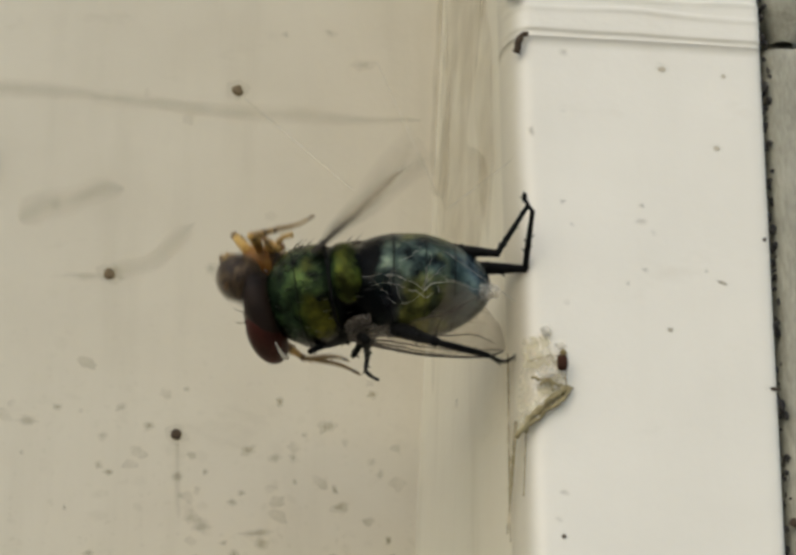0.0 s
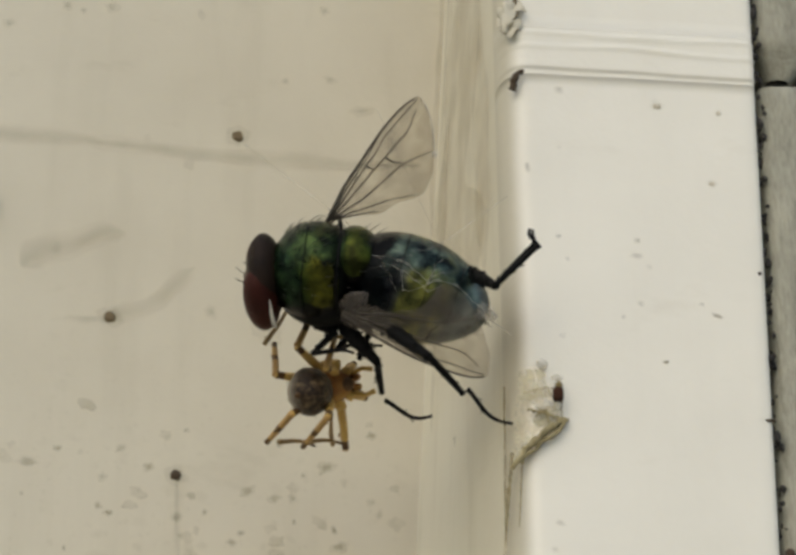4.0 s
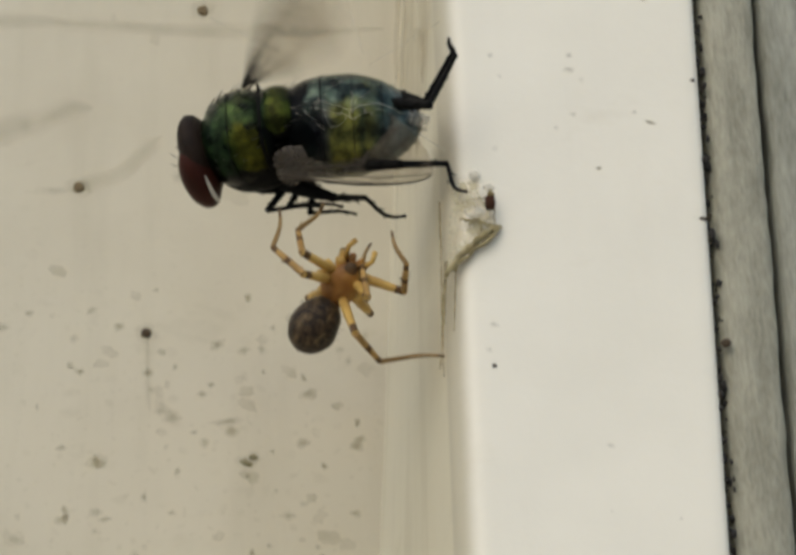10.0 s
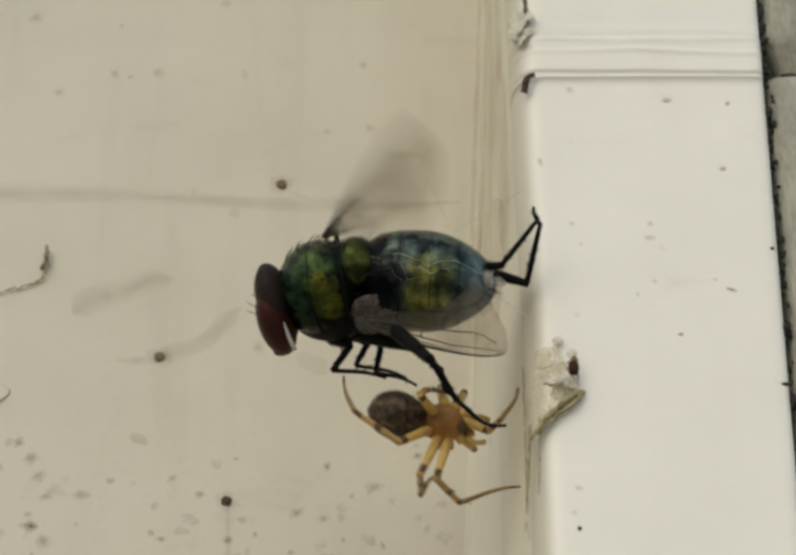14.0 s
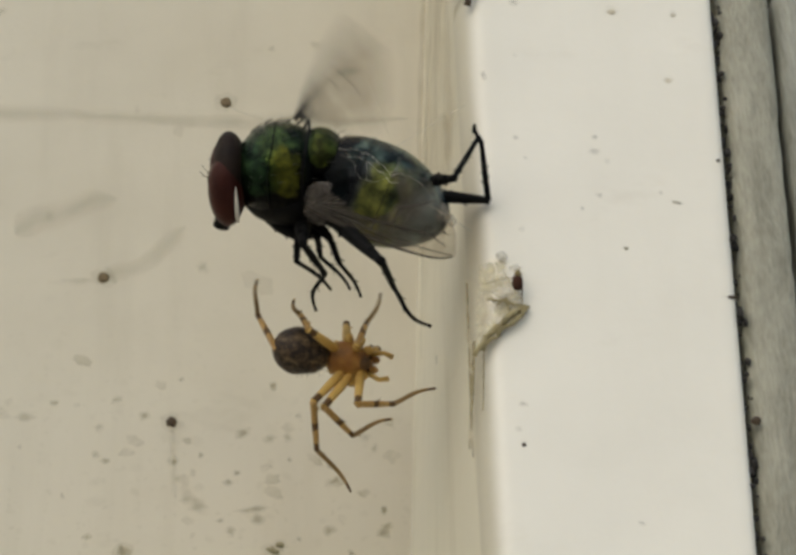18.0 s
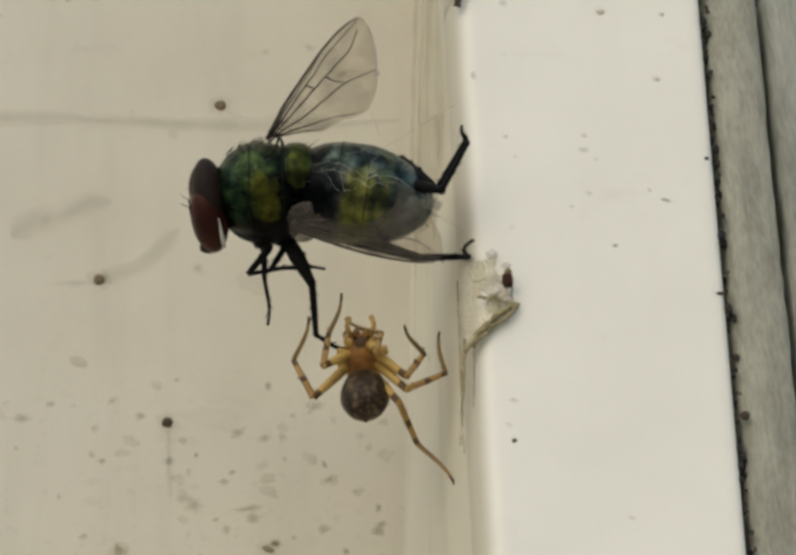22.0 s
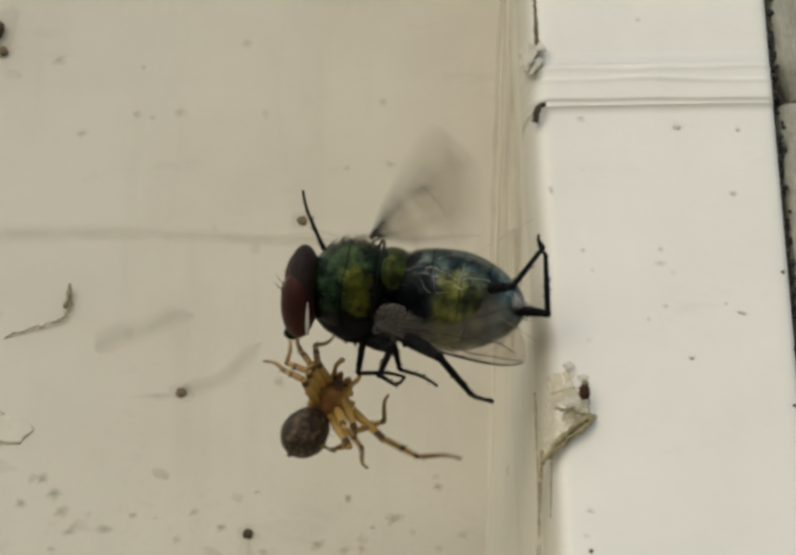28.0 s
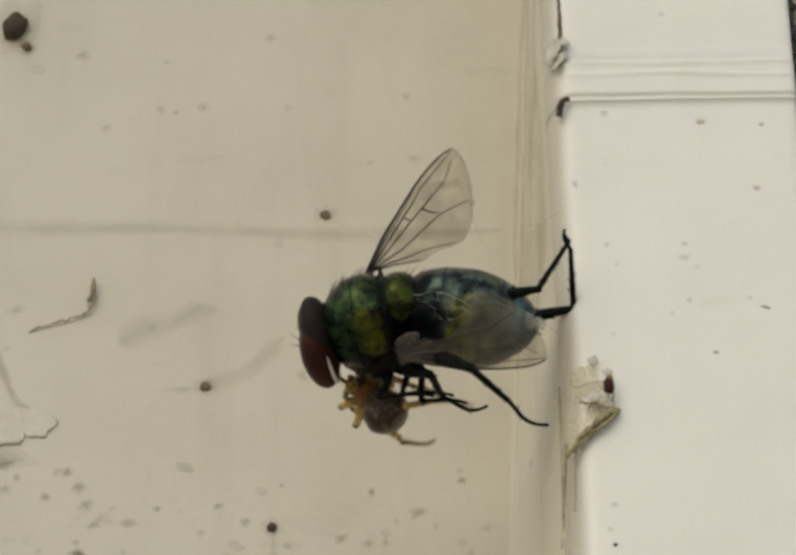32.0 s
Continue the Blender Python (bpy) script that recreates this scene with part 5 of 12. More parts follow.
# ---- what moves ----
def motions():
    # every row: seconds, and the pose in metres and degrees
    walk(moving['fly'], [(0, STAGE @ pose(-0.00916, -0.00533, 0, 48, -11.3, 22.9)), (1, STAGE @ pose(-0.0089, -0.00479, 0, 48, -11.2, 33.6)), (2, STAGE @ pose(-0.00912, -0.00415, 0, 36, -1.6, 15.3)), (5, STAGE @ pose(-0.00891, -0.00253, 0, 36, -8.3, 9.1)), (6, STAGE @ pose(-0.00934, -0.0039, 0, 36, -3, 9.7)), (7, STAGE @ pose(-0.00862, -0.00445, 0, 40, -8.8, 15.1)), (8, STAGE @ pose(-0.0094, -0.00359, 0, 42, -10.6, 5.2)), (9, STAGE @ pose(-0.00968, -0.00445, 0, 36, -7.9, 16.2)), (10, STAGE @ pose(-0.00912, -0.0045, 0, 36, -8.9, 19.4)), (11, STAGE @ pose(-0.00957, -0.00421, 0, 36, -5.9, 19)), (12, STAGE @ pose(-0.00934, -0.00348, 0, 42, -6.8, 10.5)), (13, STAGE @ pose(-0.00822, -0.00311, 0, 40, -4.2, 17.5)), (14, STAGE @ pose(-0.00952, -0.00372, 0, 36, -5.1, 18)), (17, STAGE @ pose(-0.00869, -0.00223, 0, 36, -1.9, -1.9)), (18, STAGE @ pose(-0.00871, -0.00231, 0, 28, -0, 3.4)), (19, STAGE @ pose(-0.00891, -0.00284, 0, 30, -7.7, 3.1)), (20, STAGE @ pose(-0.00943, -0.00397, 0, 36, -3.4, 8)), (21, STAGE @ pose(-0.00934, -0.00385, 0, 36, -0, 10.1)), (22, STAGE @ pose(-0.00932, -0.00314, 0, 36, -0, 10.3)), (23, STAGE @ pose(-0.00937, -0.0032, 0, 36, -0, 9.8)), (24, STAGE @ pose(-0.00899, -0.00308, 0, 36, -0, 10.1)), (27, STAGE @ pose(-0.00904, -0.00151, 0, 32, -0, -3.5)), (28, STAGE @ pose(-0.00865, -0.00252, 0, 32, -0, -1.2)), (29, STAGE @ pose(-0.00837, -0.00104, 0, 30, -0, -0.2)), (30, STAGE @ pose(-0.00959, -0.00288, 0, 36, -1.7, 9.2)), (31, STAGE @ pose(-0.00929, -0.00222, 0, 44, -8.6, 11.9)), (32, STAGE @ pose(-0.00922, -0.00427, 0, 40, -4.9, 16))])
    walk(moving['abdomen'], [(0, pose(0.00138, -0.00024, 0, -0, -8.5, -22.6)), (1, pose(0.00138, -0.00024, 0, -0, -17.7, -31.1)), (2, pose(0.00138, -0.00024, 0, 0, -8.4, -14.3)), (5, pose(0.00138, -0.00024, -0, 1.5, -10.3, -27.2)), (6, pose(0.00138, -0.00024, 0, -0, -6.4, -14)), (7, pose(0.00138, -0.00024, 0, -0, -0.1, -13.7)), (8, pose(0.00138, -0.00024, 0, 0, 1.2, -14.4)), (9, pose(0.00138, -0.00024, 0, -0, -2.7, -17)), (10, pose(0.00138, -0.00024, 0, -0, -2.2, -17.9)), (11, pose(0.00138, -0.00024, 0, -0, -8.3, -21.3)), (12, pose(0.00138, -0.00024, 0, 0, -7.8, -18.7)), (13, pose(0.00138, -0.00024, 0, 2.4, -18.6, -30.7)), (14, pose(0.00138, -0.00024, 0, -0, -7.5, -19)), (17, pose(0.00138, -0.00024, 0, -0, -5.3, -10.6)), (18, pose(0.00138, -0.00024, -0, 1.5, -11.7, -23.3)), (19, pose(0.00138, -0.00024, 0, -0, 2.8, -10.5)), (20, pose(0.00138, -0.00024, 0, -0, -4.9, -12.5)), (21, pose(0.00138, -0.00024, 0, -0, -9.9, -13.8)), (22, pose(0.00138, -0.00024, 0, -0, -11.1, -15.7)), (23, pose(0.00138, -0.00024, 0, 0, -10.1, -14.1)), (24, pose(0.00138, -0.00024, 0, -0, -10.7, -15)), (27, pose(0.00138, -0.00024, 0, -0, -4.9, -7.9)), (28, pose(0.00138, -0.00024, 0, -0, -3.6, -5.8)), (29, pose(0.00138, -0.00024, 0, 0, -7.8, -13.8)), (30, pose(0.00138, -0.00024, -0, 0.9, -12.7, -21.8)), (31, pose(0.00138, -0.00024, 0, 0.6, -12.4, -25.8)), (32, pose(0.00138, -0.00024, 0, -0, -9.9, -19.5))])
    walk(moving['hind_left_0'], [(0, pose(0.0012, -0.0018, 0.00096, -80.3, -44.5, 30.5)), (1, pose(0.0012, -0.0018, 0.00096, -72.5, -64.3, -11)), (2, pose(0.0012, -0.0018, 0.00096, -46.5, -47.1, -3.6)), (5, pose(0.0012, -0.0018, 0.00096, -66.8, -54.3, 16.6)), (6, pose(0.0012, -0.0018, 0.00096, -39.6, -23.6, 3.6)), (7, pose(0.0012, -0.0018, 0.00096, -62.8, -50.2, 5.9)), (8, pose(0.0012, -0.0018, 0.00096, -76.5, -53.9, 16.2)), (9, pose(0.0012, -0.0018, 0.00096, -48, -42.5, -5.1)), (10, pose(0.0012, -0.0018, 0.00096, -41.9, -26.5, -0.8)), (11, pose(0.0012, -0.0018, 0.00096, -36.6, -18.1, -17.9)), (12, pose(0.0012, -0.0018, 0.00096, -74.6, -74.7, -9.4)), (13, pose(0.0012, -0.0018, 0.00096, -79.4, -67, 11.5)), (14, pose(0.0012, -0.0018, 0.00096, -68.8, -65.5, 3)), (17, pose(0.0012, -0.0018, 0.00096, -58.8, -54.5, 11.9)), (18, pose(0.0012, -0.0018, 0.00096, -43, -61.2, -9.9)), (19, pose(0.0012, -0.0018, 0.00096, -31, -5.1, -10.7)), (20, pose(0.0012, -0.0018, 0.00096, -36.5, -7.7, -0)), (21, pose(0.0012, -0.0018, 0.00096, -36.6, -13.9, -2.1)), (22, pose(0.0012, -0.0018, 0.00096, -34.6, -23.2, -17.4)), (23, pose(0.0012, -0.0018, 0.00096, -35.8, -20.4, -11.4)), (24, pose(0.0012, -0.0018, 0.00096, -49.2, -58.7, -9.2)), (27, pose(0.0012, -0.0018, 0.00096, -38.5, -37.3, 1.6)), (28, pose(0.0012, -0.0018, 0.00096, -66.8, -60.5, 28.1)), (29, pose(0.0012, -0.0018, 0.00096, -50.1, -58.1, 5.7)), (30, pose(0.0012, -0.0018, 0.00096, -67.8, -61.6, 14.5)), (31, pose(0.0012, -0.0018, 0.00096, -57.3, -41.4, -1)), (32, pose(0.0012, -0.0018, 0.00096, -79, -55.6, 31))])
    walk(moving['hind_left_1'], [(0, pose(0.00539, -0, 0, -11.2, 73.9, -12.7)), (1, pose(0.00539, 0, 0, -31.4, 80.4, -37.4)), (2, pose(0.00539, 0, 0, -39.6, 66.1, -58.8)), (5, pose(0.00539, 0, 0, -5, 71.7, -5.9)), (6, pose(0.00539, 0, 0, 22.8, 70.9, 38.4)), (6.5, pose(0.00539, -0, 0, -70.3, 67, -101)), (7, pose(0.00539, -0, 0, -64.1, 36.9, -146.2)), (8, pose(0.00539, 0, -0, -140.1, 63, -156.4)), (8.5, pose(0.00539, 0, 0, 146.3, 52.8, -166.1)), (9, pose(0.00539, 0, 0, 88.9, 43.9, -155.4)), (9.5, pose(0.00539, 0, 0, 85.2, 73.5, 141.7)), (10, pose(0.00539, 0, 0, 1, 63.2, 1.8)), (11, pose(0.00539, -0, -0, 1, -10.7, 5.2)), (11.5, pose(0.00539, -0, -0, 6.9, 27.8, 15.5)), (12, pose(0.00539, 0, 0, 32.9, 62.8, 44.4)), (13, pose(0.00539, 0, -0, -74, 70, -89.2)), (14, pose(0.00539, 0, 0, -52, 71.1, -62.6)), (17, pose(0.00539, 0, 0, -14.1, 61.1, -18.4)), (18, pose(0.00539, -0, 0, -132.9, 66.3, -151.9)), (18.5, pose(0.00539, 0, 0, -1.8, 48.7, -10.5)), (19, pose(0.00539, 0, -0, 1, -10.3, 8.1)), (20, pose(0.00539, 0, 0, 2.9, -32.3, 13.3)), (21, pose(0.00539, -0, 0, 2.3, -5.9, 12.7)), (22, pose(0.00539, 0, 0, 2.6, -7.9, 16.3)), (23, pose(0.00539, 0, 0, 1.8, -36.5, 7.3)), (23.5, pose(0.00539, 0, 0, -0.9, 9.5, -7.9)), (24, pose(0.00539, 0, 0, -23.2, 51.8, -36.1)), (27, pose(0.00539, 0, -0, 11.2, 54.8, 19.7)), (28, pose(0.00539, 0, 0, -88.3, 75.3, -97.1)), (29, pose(0.00539, 0, 0, 16.3, 64.2, 20.8)), (30, pose(0.00539, -0, 0, -40.9, 57.4, -52.8)), (31, pose(0.00539, 0, 0, 10.8, 46.9, 18.6)), (32, pose(0.00539, -0, -0, -84.2, 72.7, -94.6))])
    walk(moving['hind_left_2'], [(0, pose(0.00609, -0.00016, -0.00248, 162.1, 70.2, 166.9)), (0.33, pose(0.00597, -0.00019, -0.0025, -40.8, 59.3, -19.2)), (0.67, pose(0.00585, -0.00023, -0.00252, -47.8, 10, -4.5)), (1, pose(0.00573, -0.00026, -0.00254, -69.7, -34.9, 19.7)), (2, pose(0.00593, -0.00089, -0.00236, -10.9, -26.8, -8.7)), (3.5, pose(0.00606, -0.00049, -0.0024, -8.1, 28.1, -5.8)), (5, pose(0.0062, -0.00008, -0.00245, 26.6, 81.4, 28.9)), (5.5, pose(0.00612, 0.00022, -0.00244, 28.6, 23.3, 35.2)), (6, pose(0.00605, 0.00053, -0.00244, 24.4, -34.7, 40.1)), (6.5, pose(0.00486, -0.00031, -0.00199, 12.1, 15.6, 2.7)), (7, pose(0.00368, -0.00115, -0.00155, -40.8, 38.7, -63.2)), (8, pose(0.00431, -0.00047, -0.0023, -160.7, 65.4, -168.2)), (8.5, pose(0.00401, -0.00062, -0.00204, -61.6, 53.8, -81)), (9, pose(0.0037, -0.00077, -0.00179, -34.2, 13.3, -68.4)), (10, pose(0.00655, 0.00004, -0.0023, -28.1, -31.1, -36.5)), (11, pose(0.00791, 0.00023, 0.00048, -176.7, -73.4, 93)), (11.5, pose(0.00707, 0.00053, -0.00091, 82.2, -35.5, 153.6)), (12, pose(0.00623, 0.00083, -0.00229, 39.9, 8.2, 133.1)), (12.5, pose(0.00582, -0.00003, -0.00236, 39, 30.9, 83.1)), (13, pose(0.0054, -0.00088, -0.00242, 14.5, 42.7, 18.6)), (14, pose(0.00578, -0.00074, -0.00244, 12.3, 36.7, 15.3)), (17, pose(0.00657, -0.00039, -0.00226, -49.7, 38.2, -77.9)), (18, pose(0.00448, -0.00049, -0.00236, -5.1, 62.1, -6.7)), (18.5, pose(0.00619, -0.00007, -0.00095, -26.9, 5.8, -44.3)), (19, pose(0.0079, 0.00036, 0.00046, -10.6, -51.1, -75.2)), (19.33, pose(0.00777, 0.00041, 0.00077, -56.7, -15.7, -23)), (19.67, pose(0.00764, 0.00045, 0.00107, -67.1, 34.3, -0.2)), (20, pose(0.00751, 0.0005, 0.00138, -7.1, 79.5, 79.7)), (21, pose(0.00789, 0.00057, 0.00026, 51.2, 64, 138)), (21.33, pose(0.00788, 0.00062, 0.00029, 91.9, 13.7, 169.8)), (21.67, pose(0.00786, 0.00067, 0.00032, 110.9, -41.3, 167.5)), (22, pose(0.00784, 0.00072, 0.00035, -134.8, -72.4, 63.6)), (22.33, pose(0.00771, 0.00057, 0.00075, -93.8, -22.2, 27.1)), (22.67, pose(0.00758, 0.00042, 0.00114, -83, 31.9, 25.3)), (23, pose(0.00745, 0.00026, 0.00154, -16.3, 81.6, 84.9)), (23.5, pose(0.00706, -0.00034, -0.00025, -1.2, 43.5, 61.3)), (24, pose(0.00668, -0.00094, -0.00203, 23.5, 11.6, 35.5)), (27, pose(0.00679, 0.0005, -0.00211, 2.9, -19.7, 3.5)), (27.33, pose(0.0063, 0.00012, -0.00224, -11.9, 11.7, 44.6)), (27.67, pose(0.0058, -0.00027, -0.00237, 0.1, 44.9, 90.5)), (28, pose(0.00531, -0.00065, -0.0025, 52.1, 50.9, 170.4)), (28.5, pose(0.00587, -0.00013, -0.00241, 30.4, 62.3, 90.4)), (29, pose(0.00644, 0.0004, -0.00232, 6.3, 52.1, 8.3)), (30, pose(0.00623, -0.00111, -0.00217, -46.7, 55.6, -61.4)), (31, pose(0.00706, 0.00056, -0.00188, -23.6, -9.4, -33.9)), (31.5, pose(0.00619, -0.0001, -0.00217, -29.9, 37.8, -37.2)), (32, pose(0.00533, -0.00076, -0.00246, -85.6, 81.2, -90.8))])
    walk(moving['mid_left_0'], [(0, pose(0, -0.00216, 0.0012, -0.3, -139.2, -123.8)), (0.5, pose(0, -0.00216, 0.0012, -126.3, -54.3, 30.5)), (1, pose(0, -0.00216, 0.0012, -66.1, -46.8, -2)), (2, pose(0, -0.00216, 0.0012, -47, -44.8, 1)), (5, pose(0, -0.00216, 0.0012, -36.4, -45.2, -38.5)), (6, pose(0, -0.00216, 0.0012, -32.9, -35.1, -31.9)), (7, pose(0, -0.00216, 0.0012, -42.7, -21.6, -14.4)), (8, pose(0, -0.00216, 0.0012, -59, -37.2, 26.8)), (9, pose(0, -0.00216, 0.0012, -41.4, -40, -21.9)), (10, pose(0, -0.00216, 0.0012, -38.6, -27, -22.1)), (11, pose(0, -0.00216, 0.0012, -70.5, -67.4, 0.9)), (12, pose(0, -0.00216, 0.0012, -63.8, -71, -18.2)), (13, pose(0, -0.00216, 0.0012, -40.5, -32, -20.6)), (14, pose(0, -0.00216, 0.0012, -36.7, -26.7, -20.8)), (15.5, pose(0, -0.00216, 0.0012, -71.2, -55.5, -6.2)), (17, pose(0, -0.00216, 0.0012, -149.3, -63.1, 54.5)), (18, pose(0, -0.00216, 0.0012, 22.6, -95.4, -117.5)), (19, pose(0, -0.00216, 0.0012, -30.5, -26.9, -32.3)), (20, pose(0, -0.00216, 0.0012, -71.1, -54, 37.5)), (21, pose(0, -0.00216, 0.0012, -34.3, -35.6, -23.1)), (22, pose(0, -0.00216, 0.0012, -21.9, -58.6, -55.2)), (23, pose(0, -0.00216, 0.0012, -24.6, -45.8, -47.2)), (24, pose(0, -0.00216, 0.0012, -67.4, -56.9, 27.2)), (27, pose(0, -0.00216, 0.0012, -36.7, -43.9, -12.7)), (28, pose(0, -0.00216, 0.0012, -70.5, -59.9, 37)), (29, pose(0.00078, -0.00212, 0.00114, 6.7, -35.5, -70.9)), (30, pose(0, -0.00216, 0.0012, -48.2, -42.4, 9.2)), (31, pose(0, -0.00216, 0.0012, -44.2, -37.3, -29.4)), (32, pose(0, -0.00216, 0.0012, -67.4, -51.1, 21.5))])
    walk(moving['mid_left_1'], [(0, pose(0.0028, 0, 0, 0.7, 19.7, 160.4)), (0.5, pose(0.0028, 0, 0, -27.2, 19.8, -145.2)), (1, pose(0.0028, 0, 0, -44.7, 41.4, -90.4)), (2, pose(0.0028, 0, 0, -85.2, 80.3, -98.4)), (5, pose(0.0028, 0, 0, -18.8, 41.3, -48.3)), (5.5, pose(0.0028, 0, 0, 14.2, 3.6, -0.8)), (6, pose(0.0028, 0, 0, 13.9, -44.3, 33.1)), (6.5, pose(0.0028, 0, 0, -3.2, -42.3, -2.6)), (7, pose(0.0028, 0, 0, -19.2, -48, -38.7)), (7.5, pose(0.0028, 0, 0, -26.1, -10.8, -78.4)), (8, pose(0.0028, 0, 0, -55.3, 13.2, -122.4)), (8.5, pose(0.0028, 0, 0, -75.1, 54.6, -93.2)), (9, pose(0.0028, 0, 0, 56.6, 78, 76.7)), (9.5, pose(0.0028, 0, 0, 6, 22.7, 21.7)), (10, pose(0.0028, 0, 0, 5.7, -37.4, 11.3)), (10.33, pose(0.0028, 0, 0, 8.6, 5.8, -22.2)), (10.67, pose(0.0028, 0, 0, -19.9, 42.8, -68.6)), (11, pose(0.0028, 0, 0, -77.7, 38.3, -140.7)), (11.5, pose(0.0028, 0, 0, 77.3, 118.1, 47.9)), (12, pose(0.0028, 0, 0, -5.7, 97.7, -4.8)), (12.5, pose(0.0028, 0, 0, -15, 49, -23)), (13, pose(0.0028, 0, 0, -7.5, 0.9, -28)), (14, pose(0.0028, 0, 0, -5.9, -27.1, -18.1)), (15.5, pose(0.0028, 0, 0, 10.1, 28.7, 1.7)), (17, pose(0.0028, 0, 0, 84.7, 58.6, 78.3)), (18, pose(0.0028, 0, 0, -62.8, 128.4, -45.1)), (18.5, pose(0.0028, 0, 0, 8, 62.2, 7.3)), (19, pose(0.0028, 0, 0, -7.5, 10.2, -30.8)), (19.5, pose(0.0028, 0, 0, -36.8, 31.7, -78.1)), (20, pose(0.0028, 0, 0, -74.8, 23.3, -132.6)), (20.33, pose(0.0028, 0, 0, -31.4, 31.3, -75)), (20.67, pose(0.0028, 0, 0, -0.1, 3.5, -26.8)), (21, pose(0.0028, 0, 0, 4.1, -35.5, 9)), (22, pose(0.0028, 0, 0, -12.1, 25.5, -28.5)), (23, pose(0.0028, 0, 0, -2.2, -3.3, -7.3)), (23.5, pose(0.0028, 0, 0, -22.7, 31.1, -62.4)), (24, pose(0.0028, 0, 0, -68.2, 27.5, -135.5)), (25.5, pose(0.0028, 0, 0, -46.3, 41.7, -88.4)), (27, pose(0.0028, 0, 0, -17.3, 36.8, -35.4)), (27.5, pose(0.0028, 0, 0, -51.6, 40.8, -94.6)), (28, pose(0.0028, 0, 0, -73.5, 21.3, -143.5)), (28.5, pose(0.00282, 0, 0, -38.5, 31.8, -70.2)), (29, pose(0.00283, 0, 0, -16.8, 6, -5.6)), (30, pose(0.0028, 0, 0, -52.6, 54.3, -86)), (31, pose(0.0028, 0, 0, -10.9, -3, -43.3)), (31.5, pose(0.0028, 0, 0, -34.8, 41.2, -70.5)), (32, pose(0.0028, 0, 0, 71.9, 127.9, 33.8))])
    walk(moving['mid_left_2'], [(0, pose(0.00063, 0.00077, -0.00083, -0.1, 22.8, -2.3)), (1, pose(0.00279, -0.00184, -0.00162, 31.7, -25.6, 31.7)), (2, pose(0.00274, -0.00041, -0.00242, 4, -11.6, 4.5)), (5, pose(0.00402, -0.00137, -0.00162, 13.3, 4.5, 34.4)), (6, pose(0.00427, 0.00096, 0.00171, 2.1, 30.3, 8)), (6.5, pose(0.00417, -0.00003, 0.00177, -34, 68.9, 23.3)), (7, pose(0.00408, -0.00102, 0.00182, -29.4, 112.7, 73)), (7.5, pose(0.0028, -0.00152, 0.00063, -30, 57.3, 27.8)), (8, pose(0.00152, -0.00201, -0.00056, 6.1, 9.4, 5.3)), (9, pose(0.00292, 0.0005, -0.0024, -14.7, -29.7, -19.5)), (9.5, pose(0.00381, 0.00044, -0.00045, -11.3, 11.2, -17.5)), (10, pose(0.00471, 0.00038, 0.00149, -3.9, 51.8, -10.9)), (10.5, pose(0.00301, -0.00042, -0.00002, -27.6, 9.9, -1.7)), (11, pose(0.00131, -0.00122, -0.00152, -59.8, -23.7, 24.8)), (12, pose(0.00247, 0.00003, -0.00243, -22.1, -22, -15.9)), (12.5, pose(0.00372, -0.00056, -0.00123, -12.4, 23.9, -38.2)), (13, pose(0.00496, -0.00115, -0.00004, -33.4, 69, -77.2)), (14, pose(0.00487, -0.00068, 0.00112, -20.3, 61.1, -59.3)), (17, pose(0.00306, 0.00125, -0.00209, 38.9, 140.9, 5.8)), (18, pose(0.00173, 0.00108, -0.00192, 30.7, 115, 18.4)), (18.5, pose(0.0033, -0.00008, -0.00118, 8.4, 63.6, 9.2)), (19, pose(0.00487, -0.00123, -0.00043, 5.6, 13.2, 22.8)), (20, pose(0.00128, -0.00166, -0.00097, -31, 3.9, -20.2)), (21, pose(0.00477, 0.00031, 0.00142, -12.8, 26.1, -49.1)), (21.5, pose(0.00476, -0.00037, 0.00018, -2.8, 47, 0.3)), (22, pose(0.00474, -0.00105, -0.00106, 30.8, 50.8, 69.3)), (23, pose(0.00523, -0.00031, 0.00014, 16.3, 13.6, 81.7)), (23.33, pose(0.00392, -0.00072, -0.00027, -21, 28.3, 29.5)), (23.67, pose(0.00255, -0.00112, -0.00071, -56.3, 8.3, -22.1)), (24, pose(0.00125, -0.00152, -0.00113, -66.9, -27.8, -58.5)), (25, pose(0.0023, -0.00139, -0.00124, -67.8, 19, -32.1)), (26, pose(0.00335, -0.00127, -0.00136, -32, 57.9, 18.2)), (27, pose(0.0044, -0.00114, -0.00147, 41.5, 42.5, 104.6)), (27.5, pose(0.00268, -0.00125, -0.00118, 20.6, 26.5, 52.2)), (28, pose(0.00097, -0.00136, -0.00089, 20.2, 3.2, 11.8)), (29, pose(0.00526, -0.00026, -0.00028, 5.9, 18.3, 73)), (30, pose(0.0029, -0.00142, -0.00199, 17.9, -16.7, 16.6)), (31, pose(0.00458, -0.00168, 0.00013, 5.8, 13, 22.1)), (32, pose(0.00155, -0.00084, -0.00193, 3.7, 22.9, 4.1))])
